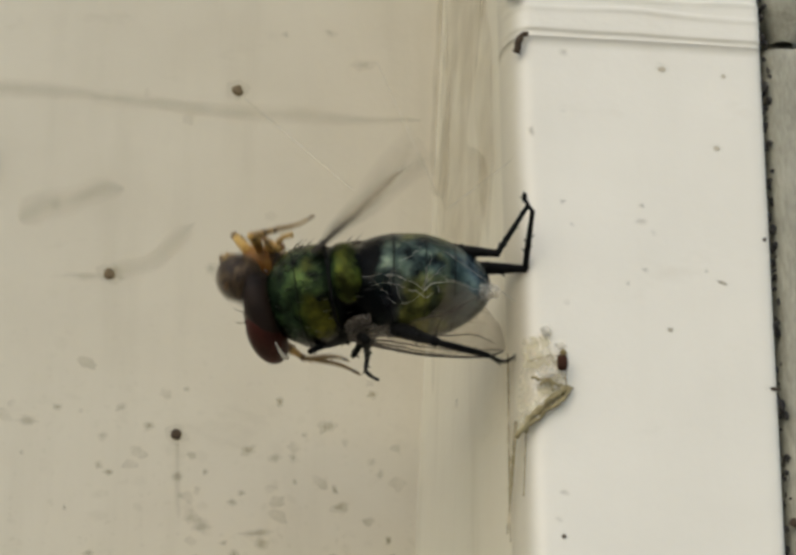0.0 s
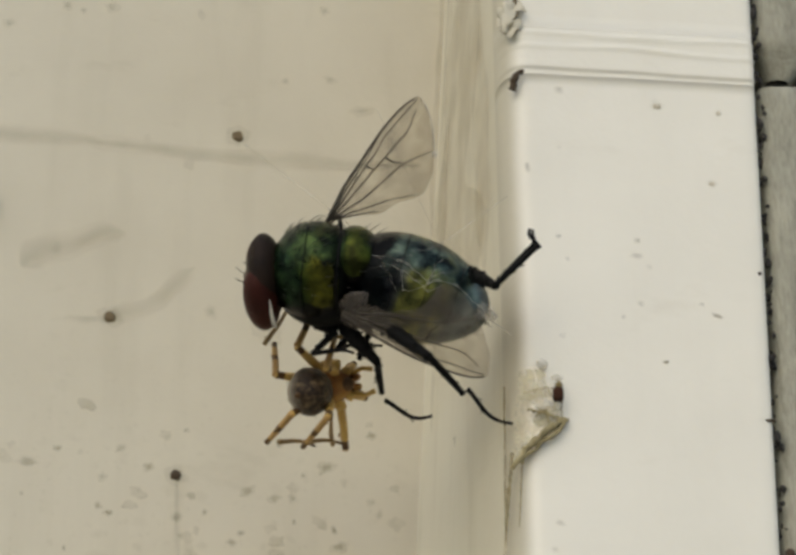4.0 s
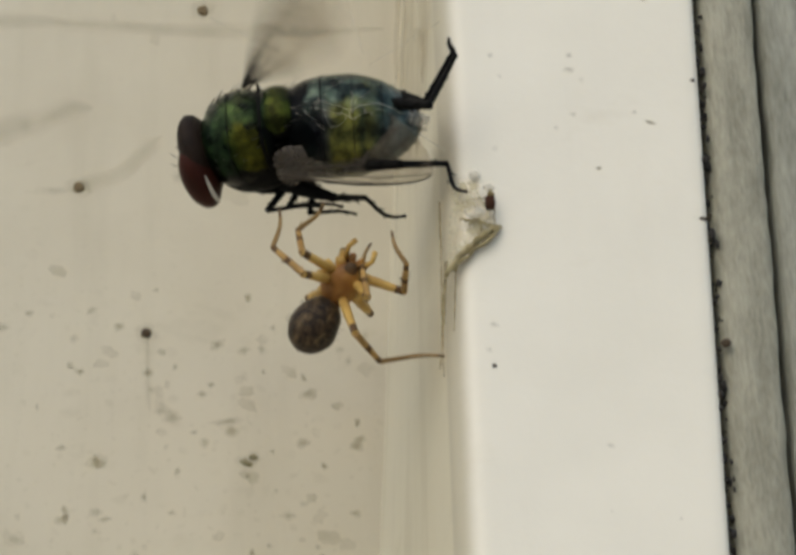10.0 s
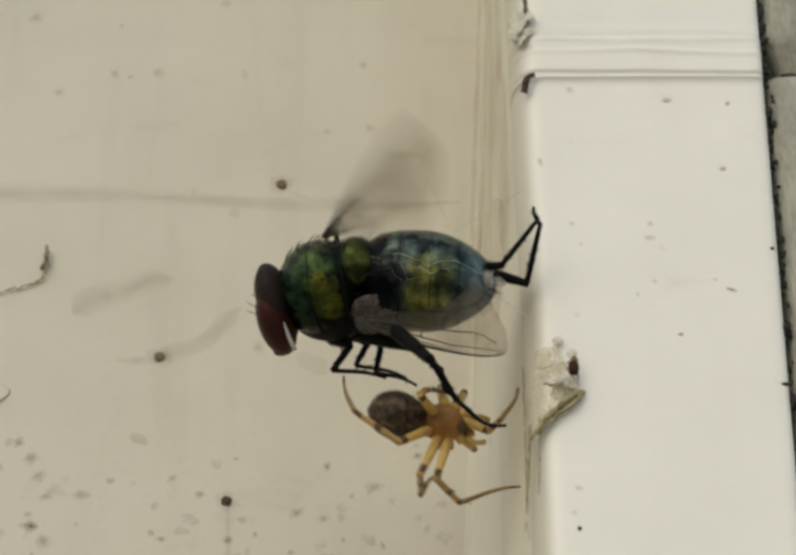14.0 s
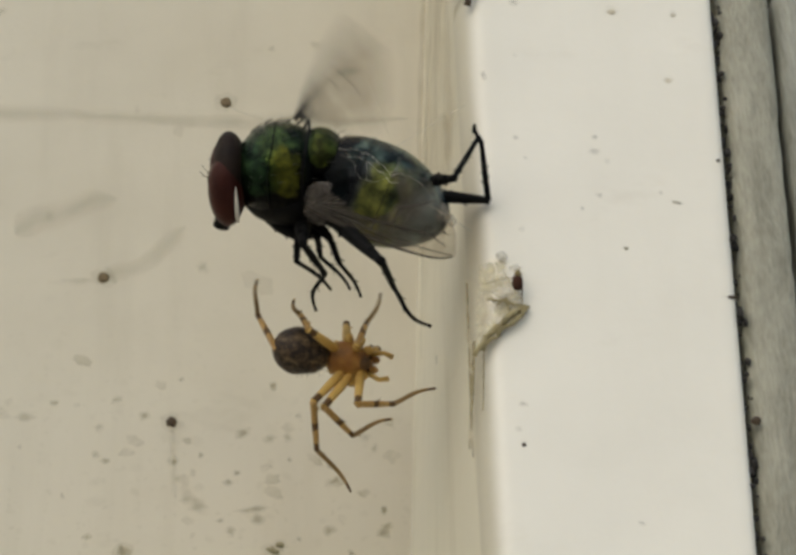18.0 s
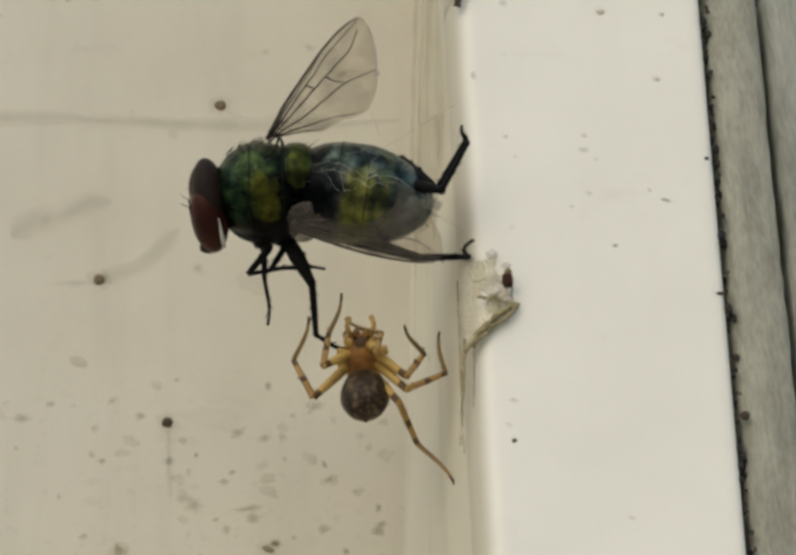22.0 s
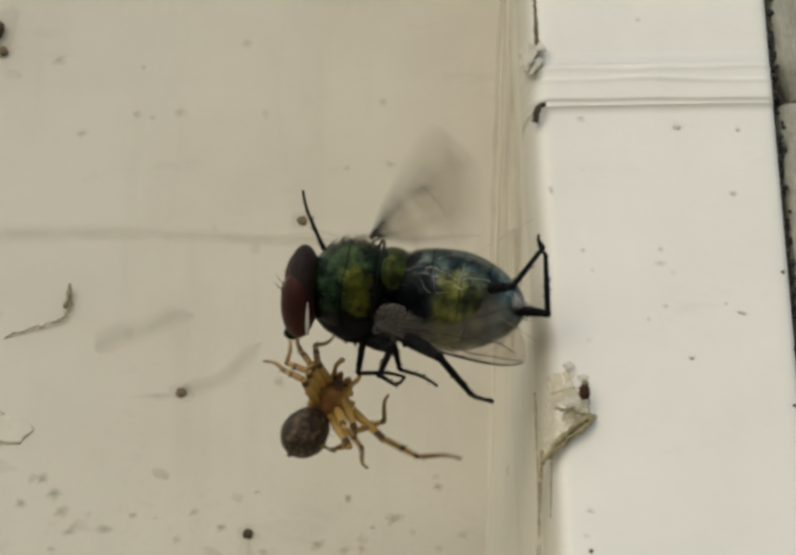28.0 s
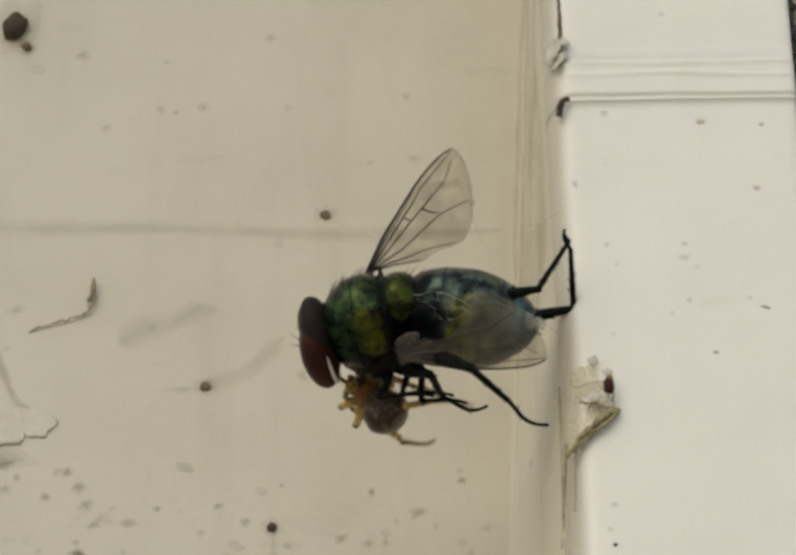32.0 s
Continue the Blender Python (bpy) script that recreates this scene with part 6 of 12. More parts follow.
    walk(moving['front_left_0'], [(0, pose(-0.00144, -0.00204, 0.00072, -174.1, -47.4, 47)), (1, pose(-0.00144, -0.00204, 0.00072, -97, -52.9, 34.3)), (2, pose(-0.00144, -0.00204, 0.00072, -41.7, -46.1, -14.3)), (5, pose(-0.00144, -0.00204, 0.00072, -46.5, -36, 3)), (6, pose(-0.00144, -0.00204, 0.00072, -48.8, -40, 16.6)), (7, pose(-0.00144, -0.00204, 0.00072, -42.2, -24.4, -19.6)), (8, pose(-0.00144, -0.00204, 0.00072, -44.3, -18.4, -17.4)), (9, pose(-0.00144, -0.00204, 0.00072, -37.4, -10.2, -4.3)), (10, pose(-0.00144, -0.00204, 0.00072, -37.5, -15, -18.7)), (11, pose(-0.00144, -0.00204, 0.00072, -37.8, -35.7, -24.5)), (12, pose(-0.00144, -0.00204, 0.00072, -48.2, -53.5, -25.5)), (13, pose(-0.00144, -0.00204, 0.00072, -30.7, -47.7, -47.2)), (14, pose(-0.00144, -0.00204, 0.00072, -46.7, -48.3, -11.4)), (17, pose(-0.00144, -0.00204, 0.00072, -33.3, -28, -26.6)), (18, pose(-0.00144, -0.00204, 0.00072, -25.2, -32, -29.2)), (19, pose(-0.00144, -0.00204, 0.00072, -31.1, -23.7, -27.6)), (20, pose(-0.00144, -0.00204, 0.00072, -47.3, -44.1, -0.3)), (21, pose(-0.00144, -0.00204, 0.00072, -41.2, -40.2, -7.3)), (22, pose(-0.00144, -0.00204, 0.00072, -79.3, -68.4, 20.7)), (23, pose(-0.00144, -0.00204, 0.00072, -109.5, -72.8, 43.9)), (24, pose(-0.00144, -0.00204, 0.00072, -35.5, -33, -18.6)), (27, pose(-0.00144, -0.00204, 0.00072, -133, -69.9, 39.6)), (28, pose(-0.00144, -0.00204, 0.00072, -43.9, -44.3, 10)), (28.5, pose(-0.00116, -0.00227, 0.00082, 22.6, -58.7, -75.7)), (29, pose(-0.00089, -0.00251, 0.00093, 55.9, -24.1, -130.2)), (29.5, pose(-0.00116, -0.00227, 0.00082, 24.1, -57.8, -87.1)), (30, pose(-0.00144, -0.00204, 0.00072, -47.5, -50.2, -5.5)), (31, pose(-0.00144, -0.00204, 0.00072, -42.2, -41.4, -35.2)), (32, pose(-0.00144, -0.00204, 0.00072, -56.8, -49.1, 2.1))])
    walk(moving['front_left_1'], [(0, pose(0.00164, 0, 0, -67.9, 11.8, -57.5)), (1, pose(0.00164, 0, 0, -72.7, -38.9, -77)), (2, pose(0.00164, 0, 0, -45.7, -49.1, -75.4)), (5, pose(0.00164, 0, 0, -38.8, -26.9, -99.5)), (6, pose(0.00164, 0, 0, -42, -32.6, -107.6)), (7, pose(0.00164, 0, 0, -22.5, -49.5, -79.7)), (8, pose(0.00164, 0, 0, -10.4, -9.6, -54.9)), (9, pose(0.00164, 0, 0, -15, -27.1, -93.4)), (10, pose(0.00164, 0, 0, -10.3, -37, -116.8)), (11, pose(0.00164, 0, 0, -26.1, -41.5, -92)), (12, pose(0.00164, 0, 0, -27.4, -5.3, -64.8)), (13, pose(0.00164, 0, 0, -17.9, -30.7, -58.7)), (14, pose(0.00164, 0, 0, -39.2, -24.9, -83.4)), (17, pose(0.00164, 0, 0, -10.5, -22.1, -70.6)), (18, pose(0.00164, 0, 0, -15.3, -33.2, -44)), (19, pose(0.00164, 0, 0, -12.9, -12.7, -60)), (20, pose(0.00164, 0, 0, -44.9, -34.5, -79)), (21, pose(0.00164, 0, 0, -30.9, -28.5, -90)), (22, pose(0.00164, 0, 0, -56.5, -7, -74.4)), (23, pose(0.00164, 0, 0, -63.3, 3.3, -90.1)), (24, pose(0.00164, 0, 0, -17, -14.4, -83.6)), (25.5, pose(0.00164, 0, 0, -43.8, 21.8, -90.3)), (27, pose(0.00164, 0, 0, -89.5, 47.7, -122.9)), (28, pose(0.00164, 0, 0, -40, 3.8, -76)), (28.5, pose(0.00167, 0, 0, -40.8, 62.7, -24.7)), (29, pose(0.00169, 0, 0, 69.3, 45, 126)), (29.33, pose(0.00167, 0, 0, -30.1, 73.1, 1.3)), (29.67, pose(0.00166, 0, 0, -57.8, 25.4, -54.1)), (30, pose(0.00164, 0, 0, -39.7, -21.4, -85.8)), (31, pose(0.00164, 0, 0, -16.5, -29, -60.3)), (32, pose(0.00164, 0, 0, -49.9, -32.7, -66.7))])
    walk(moving['front_left_2'], [(0, pose(0.00249, -0.00133, -0.00033, 64.4, -14.7, 123.3)), (0.5, pose(0.0022, -0.00127, 0.00034, 72.5, 21.4, 104.1)), (1, pose(0.00192, -0.00122, 0.00101, 65, 58, 79.5)), (2, pose(0.00191, -0.00102, 0.00122, 15, 31.1, 31.2)), (5, pose(0.0014, -0.00142, 0.00073, 21.8, -20.8, 20.5)), (6, pose(0.00123, -0.00129, 0.00087, 14.1, 9.3, 17.5)), (7, pose(0.00183, -0.00103, 0.00122, 0.3, -21.7, 0.9)), (8, pose(0.00255, -0.0013, 0.00027, 2, -22.9, 7.8)), (9, pose(0.00155, -0.00143, 0.00073, -2.6, -37.4, -7.1)), (10, pose(0.00106, -0.00115, 0.00097, 1.4, 0.2, 8.4)), (11, pose(0.0016, -0.00121, 0.00107, 7.6, -3.8, 20.6)), (12, pose(0.00232, -0.00145, 0.00015, 25.7, -18.7, 45.2)), (13, pose(0.00236, -0.00118, 0.00082, 7.5, -44.1, 13.4)), (13.5, pose(0.00208, -0.00132, 0.00075, 8.7, 4.9, 18)), (14, pose(0.00181, -0.00145, 0.00068, 16.4, 53.5, 27.1)), (15.5, pose(0.00197, -0.00143, 0.00064, 17.9, 3, 34.4)), (17, pose(0.00214, -0.00141, 0.00061, 11.7, -47.1, 43.5)), (17.5, pose(0.00237, -0.00117, 0.00074, 17.4, 6.3, 23.7)), (18, pose(0.00261, -0.00094, 0.00088, -1.9, 57.7, -5.3)), (19, pose(0.00243, -0.00136, 0.00035, 1.9, -9.4, 7)), (19.5, pose(0.00216, -0.00133, 0.00063, 4, 29.4, 9.5)), (20, pose(0.00189, -0.0013, 0.00091, 13.3, 68, 18.9)), (21, pose(0.00164, -0.00141, 0.00077, 10.6, 26.3, 23.4)), (22, pose(0.00207, -0.00154, 0.00019, 55.3, 42.8, 75.2)), (23, pose(0.00164, -0.00161, -0.00009, 29.8, 58.9, 33.8)), (23.5, pose(0.00173, -0.00158, 0.00015, -32.9, 4.3, -5.2)), (24, pose(0.00181, -0.00155, 0.0004, -85, -53.8, 21.6)), (25, pose(0.00156, -0.00134, -0.00013, -28.6, -22.4, 11.4)), (26, pose(0.00131, -0.00112, -0.00066, 17.9, 3.7, 30.8)), (27, pose(0.00105, -0.00091, -0.00119, 70.4, 5.8, 63.2)), (28, pose(0.00203, -0.00156, -0.00011, 10.4, 8.4, 13.5)), (29, pose(0.00101, 0.00089, -0.00118, 7.4, -27.7, 75.8)), (29.5, pose(0.00138, -0.0003, -0.0003, 21.1, 13.6, 49.7)), (30, pose(0.00175, -0.00149, 0.00059, 13, 56.4, 20.4)), (31, pose(0.00234, -0.00122, 0.00078, 0.5, -7.9, 1.9)), (32, pose(0.00217, -0.00124, 0.00087, 21.3, 43.2, 33.7))])
    walk(moving['front_right_0'], [(0, pose(-0.00144, -0.00216, -0.00048, -85.9, -56.7, 14.6)), (1, pose(-0.00144, -0.00216, -0.00048, -70.5, -58.1, -7.6)), (2, pose(-0.00144, -0.00216, -0.00048, -35.6, -38.9, -24.1)), (5, pose(-0.00144, -0.00216, -0.00048, -46.3, -38.8, -5.1)), (6, pose(-0.00144, -0.00216, -0.00048, -46.6, -41.5, 2.7)), (7, pose(-0.00144, -0.00216, -0.00048, -41.7, -29.9, -24.9)), (8, pose(-0.00144, -0.00216, -0.00048, -44.7, -24.4, -20.3)), (9, pose(-0.00144, -0.00216, -0.00048, -38.5, -19.3, -12.3)), (10, pose(-0.00144, -0.00216, -0.00048, -40.4, -30.4, -18.2)), (11, pose(-0.00144, -0.00216, -0.00048, -37.6, -37.5, -26.1)), (12, pose(-0.00144, -0.00216, -0.00048, -47.8, -49.6, -23.3)), (13, pose(-0.00144, -0.00216, -0.00048, -28.8, -33.4, -48.3)), (14, pose(-0.00144, -0.00216, -0.00048, -42.9, -45.4, -17.3)), (17, pose(-0.00144, -0.00216, -0.00048, -39.6, -38.1, -13.4)), (18, pose(-0.00144, -0.00216, -0.00048, -27.6, -33.1, -21.6)), (19, pose(-0.00144, -0.00216, -0.00048, -30.1, -17.6, -29.8)), (20, pose(-0.00144, -0.00216, -0.00048, -46.5, -44.9, -4)), (21, pose(-0.00144, -0.00216, -0.00048, -40.2, -40.6, -10.4)), (22, pose(-0.00144, -0.00216, -0.00048, -57.9, -60.1, 4)), (23, pose(-0.00144, -0.00216, -0.00048, -70.3, -64.7, 15.5)), (24, pose(-0.00144, -0.00216, -0.00048, -34, -30.5, -21.8)), (27, pose(-0.00144, -0.00216, -0.00048, -66.9, -61.3, 26)), (27.5, pose(-0.00144, -0.00216, -0.00048, -41.8, -9.6, 52.2)), (28, pose(-0.00144, -0.00216, -0.00048, 5.1, 20.2, 99.5)), (28.5, pose(-0.00144, -0.00216, -0.00048, -40.7, -9.9, 46.2)), (29, pose(-0.00144, -0.00216, -0.00048, -53.9, -63.3, 6.3)), (30, pose(-0.00144, -0.00216, -0.00048, -44.8, -47.2, -8.3)), (31, pose(-0.00144, -0.00216, -0.00048, -43.4, -41, -32.6)), (32, pose(-0.00144, -0.00216, -0.00048, -50.5, -47.1, -9.2))])
    walk(moving['front_right_1'], [(0, pose(0.00272, 0, 0, -39.5, 18.6, -153.5)), (1, pose(0.00272, 0, 0, -37.8, 17.6, -123.2)), (1.5, pose(0.00272, 0, 0, -28.2, -17.6, -101.8)), (2, pose(0.00272, 0, 0, -33.9, -53.8, -77)), (5, pose(0.00272, 0, 0, -34, 2.4, -106.8)), (6, pose(0.00272, 0, 0, -33.9, 1.7, -116.2)), (6.5, pose(0.00272, 0, 0, -22.2, -21.7, -89.9)), (7, pose(0.00272, 0, 0, -22.9, -47.7, -61.2)), (8, pose(0.00272, 0, 0, -10.9, -5.5, -46.3)), (9, pose(0.00272, 0, 0, -16.5, -15.3, -82.8)), (10, pose(0.00272, 0, 0, -27.9, -39.9, -89.6)), (11, pose(0.00272, 0, 0, -28.9, -43.2, -81)), (12, pose(0.00272, 0, 0, -25.5, 6.3, -68.4)), (13, pose(0.00272, 0, 0, -4.5, -41.8, -68.1)), (13.5, pose(0.00272, 0, 0, -13.8, -7.5, -84.5)), (14, pose(0.00272, 0, 0, -33.4, 22.1, -107.6)), (17, pose(0.00272, 0, 0, -27.6, 32.1, -83.8)), (18, pose(0.00272, 0, 0, -28.3, 55.9, -74.3)), (18.5, pose(0.00272, 0, 0, -15.7, 14.6, -65.7)), (19, pose(0.00272, 0, 0, -8.3, -27.2, -65.9)), (19.5, pose(0.00272, 0, 0, -17.9, 3.1, -88.1)), (20, pose(0.00272, 0, 0, -40.4, 26.4, -118.2)), (21, pose(0.00272, 0, 0, -28.8, 23.1, -108.7)), (22, pose(0.00272, 0, 0, -48.4, 15.1, -106.4)), (23, pose(0.00272, 0, 0, -52.4, 3, -107.1)), (24, pose(0.00272, 0, 0, -13.2, -13.7, -80.6)), (27, pose(0.00272, 0, 0, -59, 9.1, -120.8)), (27.5, pose(0.00272, 0, 0, -24.4, 27.7, -48.1)), (28, pose(0.00272, 0, 0, 4.1, 1.9, 20.8)), (28.5, pose(0.00273, 0, -0, 1.9, 33.2, -9.5)), (29, pose(0.00275, 0, -0, -29.4, 56, -61.6)), (30, pose(0.00272, 0, 0, -35.4, 17.2, -109.4)), (30.5, pose(0.00272, 0, 0, -20.3, -4, -80.1)), (31, pose(0.00272, 0, 0, -16.8, -29.6, -53.6)), (31.5, pose(0.00272, 0, 0, -20.4, 6.6, -78.6)), (32, pose(0.00272, 0, 0, -42.8, 36.7, -113.1))])
    walk(moving['front_right_2'], [(0, pose(0.00152, -0.0006, -0.00045, 37.5, -13.4, 29.8)), (1, pose(0.00198, -0.00113, -0.00043, 23.3, 7.2, 36.8)), (2, pose(0.00291, -0.00082, 0.00115, 9.1, 34.7, 26.4)), (5, pose(0.00231, -0.00136, -0.00006, 76.6, 69.7, 106.6)), (6, pose(0.00209, -0.00127, -0.00004, 33.8, 62.2, 51.9)), (7, pose(0.00318, -0.00084, 0.00105, 0.7, 48.4, 2.2)), (8, pose(0.0037, -0.00102, 0.00014, 1.8, -16, 6.4)), (9, pose(0.00289, -0.00136, 0.00037, -2.4, -34.7, -5.5)), (10, pose(0.00273, -0.00109, 0.00091, 6, 33.2, 15.9)), (11, pose(0.00288, -0.00102, 0.00097, 9, 41.9, 23.8)), (12, pose(0.00324, -0.00131, -0.00016, 21.4, -17.6, 38.5)), (13, pose(0.00311, -0.00098, 0.00095, 0.2, -54.7, 1.4)), (14, pose(0.00232, -0.00125, -0.00053, 6.2, 13.2, 11.6)), (17, pose(0.00285, -0.0012, -0.00075, 19.8, -35.4, 26.9)), (18, pose(0.00294, -0.00077, -0.00118, -5.7, -16.6, -13.8)), (19, pose(0.00324, -0.00115, 0.00065, -0, 22.9, -0)), (20, pose(0.00212, -0.00112, -0.00063, 2.7, 6.9, 4.1)), (21, pose(0.0023, -0.00124, -0.00056, 8.3, 14.4, 18.5)), (22, pose(0.00233, -0.00132, -0.00037, 37, 48.4, 54.1)), (23, pose(0.0023, -0.00136, -0.00007, -6.6, 66.5, -8.1)), (23.5, pose(0.00262, -0.00136, 0.00013, -37, 1.8, -19.1)), (24, pose(0.00295, -0.00136, 0.00034, -78.2, -58, 13.5)), (25, pose(0.00263, -0.00131, 0.00015, -43.1, -15.3, -8.3)), (26, pose(0.00232, -0.00126, -0.00004, -21.6, 30.3, -4.2)), (27, pose(0.002, -0.0012, -0.00023, 38, 64.9, 44.7)), (28, pose(0.00405, 0.0005, -0.00005, 2.1, 7.6, 10.7)), (28.5, pose(0.00358, -0.00011, -0.00062, -12.5, 65.9, -7.6)), (29, pose(0.0031, -0.00071, -0.0012, 23.6, 128.4, 25.5)), (29.5, pose(0.00269, -0.001, -0.00081, -20.6, 71.2, -18.6)), (30, pose(0.00227, -0.00128, -0.00042, 2.8, 19.8, 4.9)), (31, pose(0.00345, -0.00099, 0.0007, -1.8, 24.4, -6.2)), (32, pose(0.00227, -0.00105, -0.00085, 12.9, 16.6, 23.4))])
    walk(moving['mid_right_0'], [(0, pose(0, -0.00228, -0.00072, -60.4, -78, -36)), (1, pose(0, -0.00228, -0.00072, -21.6, -62.9, -77)), (2, pose(0, -0.00228, -0.00072, -22.8, -41.7, -52.5)), (5, pose(0, -0.00228, -0.00072, -53, -56.1, -14.4)), (6, pose(0, -0.00228, -0.00072, -56.3, -59.3, -3.1)), (7, pose(0, -0.00228, -0.00072, -33.4, -39, -47.7)), (8, pose(0, -0.00228, -0.00072, -42.7, -34.4, -31.8)), (9, pose(0, -0.00228, -0.00072, -37.1, -28.6, -26.6)), (10, pose(0, -0.00228, -0.00072, -36.7, -44, -38.3)), (11, pose(0, -0.00228, -0.00072, -26.5, -45.5, -53.8)), (12, pose(0, -0.00228, -0.00072, -26.3, -53.9, -61.3)), (13, pose(0, -0.00228, -0.00072, -18.5, -51.6, -68)), (14, pose(0, -0.00228, -0.00072, -28.3, -52.3, -51.2)), (17, pose(0, -0.00228, -0.00072, -39.9, -53, -24.4)), (18, pose(0, -0.00228, -0.00072, -24.9, -46.1, -36.3)), (19, pose(0, -0.00228, -0.00072, -29.3, -34.6, -40.1)), (20, pose(0, -0.00228, -0.00072, -47.5, -61, -20.4)), (21, pose(0, -0.00228, -0.00072, -36, -54.2, -29.2)), (21.5, pose(0, -0.00228, -0.00072, 1.5, -70.7, -95.5)), (22, pose(0, -0.00228, -0.00072, -130.3, -121.7, 7.9)), (23, pose(0, -0.00228, -0.00072, -48.9, -82.2, -33.3)), (24, pose(0, -0.00228, -0.00072, -27.2, -40.3, -40.9)), (27, pose(0, -0.00228, -0.00072, -109.8, -78.2, 38.6)), (28, pose(0, -0.00228, -0.00072, -56.2, -60.3, 8.7)), (29, pose(0.0005, -0.00274, -0.00051, -15.5, -46.4, -58.6)), (30, pose(0, -0.00228, -0.00072, -38, -60.1, -32.5)), (31, pose(0, -0.00228, -0.00072, -31.5, -51.4, -56.3)), (32, pose(0, -0.00228, -0.00072, -36.9, -58.3, -41.9))])
    walk(moving['mid_right_1'], [(0, pose(0.00228, 0, 0, -4.2, -37.6, -27.2)), (1, pose(0.00228, 0, 0, -13.5, -21.9, -44.4)), (2, pose(0.00228, 0, 0, -14, -47, -43.6)), (3.5, pose(0.00228, 0, 0, -22.9, -10.6, -56.3)), (5, pose(0.00228, 0, 0, -40.2, 22.5, -75.4)), (6, pose(0.00228, 0, 0, -48.2, 25.8, -91.1)), (6.5, pose(0.00228, 0, 0, -19.7, 0, -55.6)), (7, pose(0.00228, 0, 0, -7.9, -36, -30.5)), (8, pose(0.00228, 0, 0, -7.4, -1.1, -29)), (9, pose(0.00228, 0, 0, -14.2, -9.1, -63.4)), (10, pose(0.00228, 0, 0, -22, -23.3, -52.8)), (11, pose(0.00228, 0, 0, -14.5, -27.2, -42.9)), (12, pose(0.00228, 0, 0, -7.7, -0.4, -26.9)), (13, pose(0.00228, 0, 0, -5.2, -2.1, -20.7)), (14, pose(0.00228, 0, 0, -17.7, -9.6, -44.4)), (17, pose(0.00228, 0, 0, -18.1, 11.2, -35.4)), (18, pose(0.00228, 0, 0, -8.7, -5.6, -17.2)), (19, pose(0.00228, 0, 0, -10.7, -1.6, -35.2)), (20, pose(0.00228, 0, 0, -51.8, 50.4, -89.3)), (21, pose(0.00228, 0, 0, -24.3, -8.5, -48.9)), (21.5, pose(0.00228, 0, 0, -15.6, 31.5, -13.9)), (22, pose(0.00228, 0, 0, 33.8, 51.3, 53.5)), (22.5, pose(0.00228, 0, 0, -15.9, 61.4, -17.8)), (23, pose(0.00228, 0, 0, -48.6, 40.8, -72.9)), (24, pose(0.00228, 0, 0, -10.3, -6.2, -48.8)), (25.5, pose(0.00228, 0, 0, -36.3, 33.2, -66.6)), (27, pose(0.00228, 0, 0, -96.4, 51.5, -120.9)), (28, pose(0.00228, 0, 0, -46, 48.8, -63.8)), (29, pose(0.00231, 0, 0, 5.8, 35.5, -10.9)), (30, pose(0.00228, 0, 0, -26.9, -4.5, -46.8)), (31, pose(0.00228, 0, 0, -5.6, -2.3, -22.1)), (32, pose(0.00228, 0, 0, -17.4, -13.2, -32.1))])
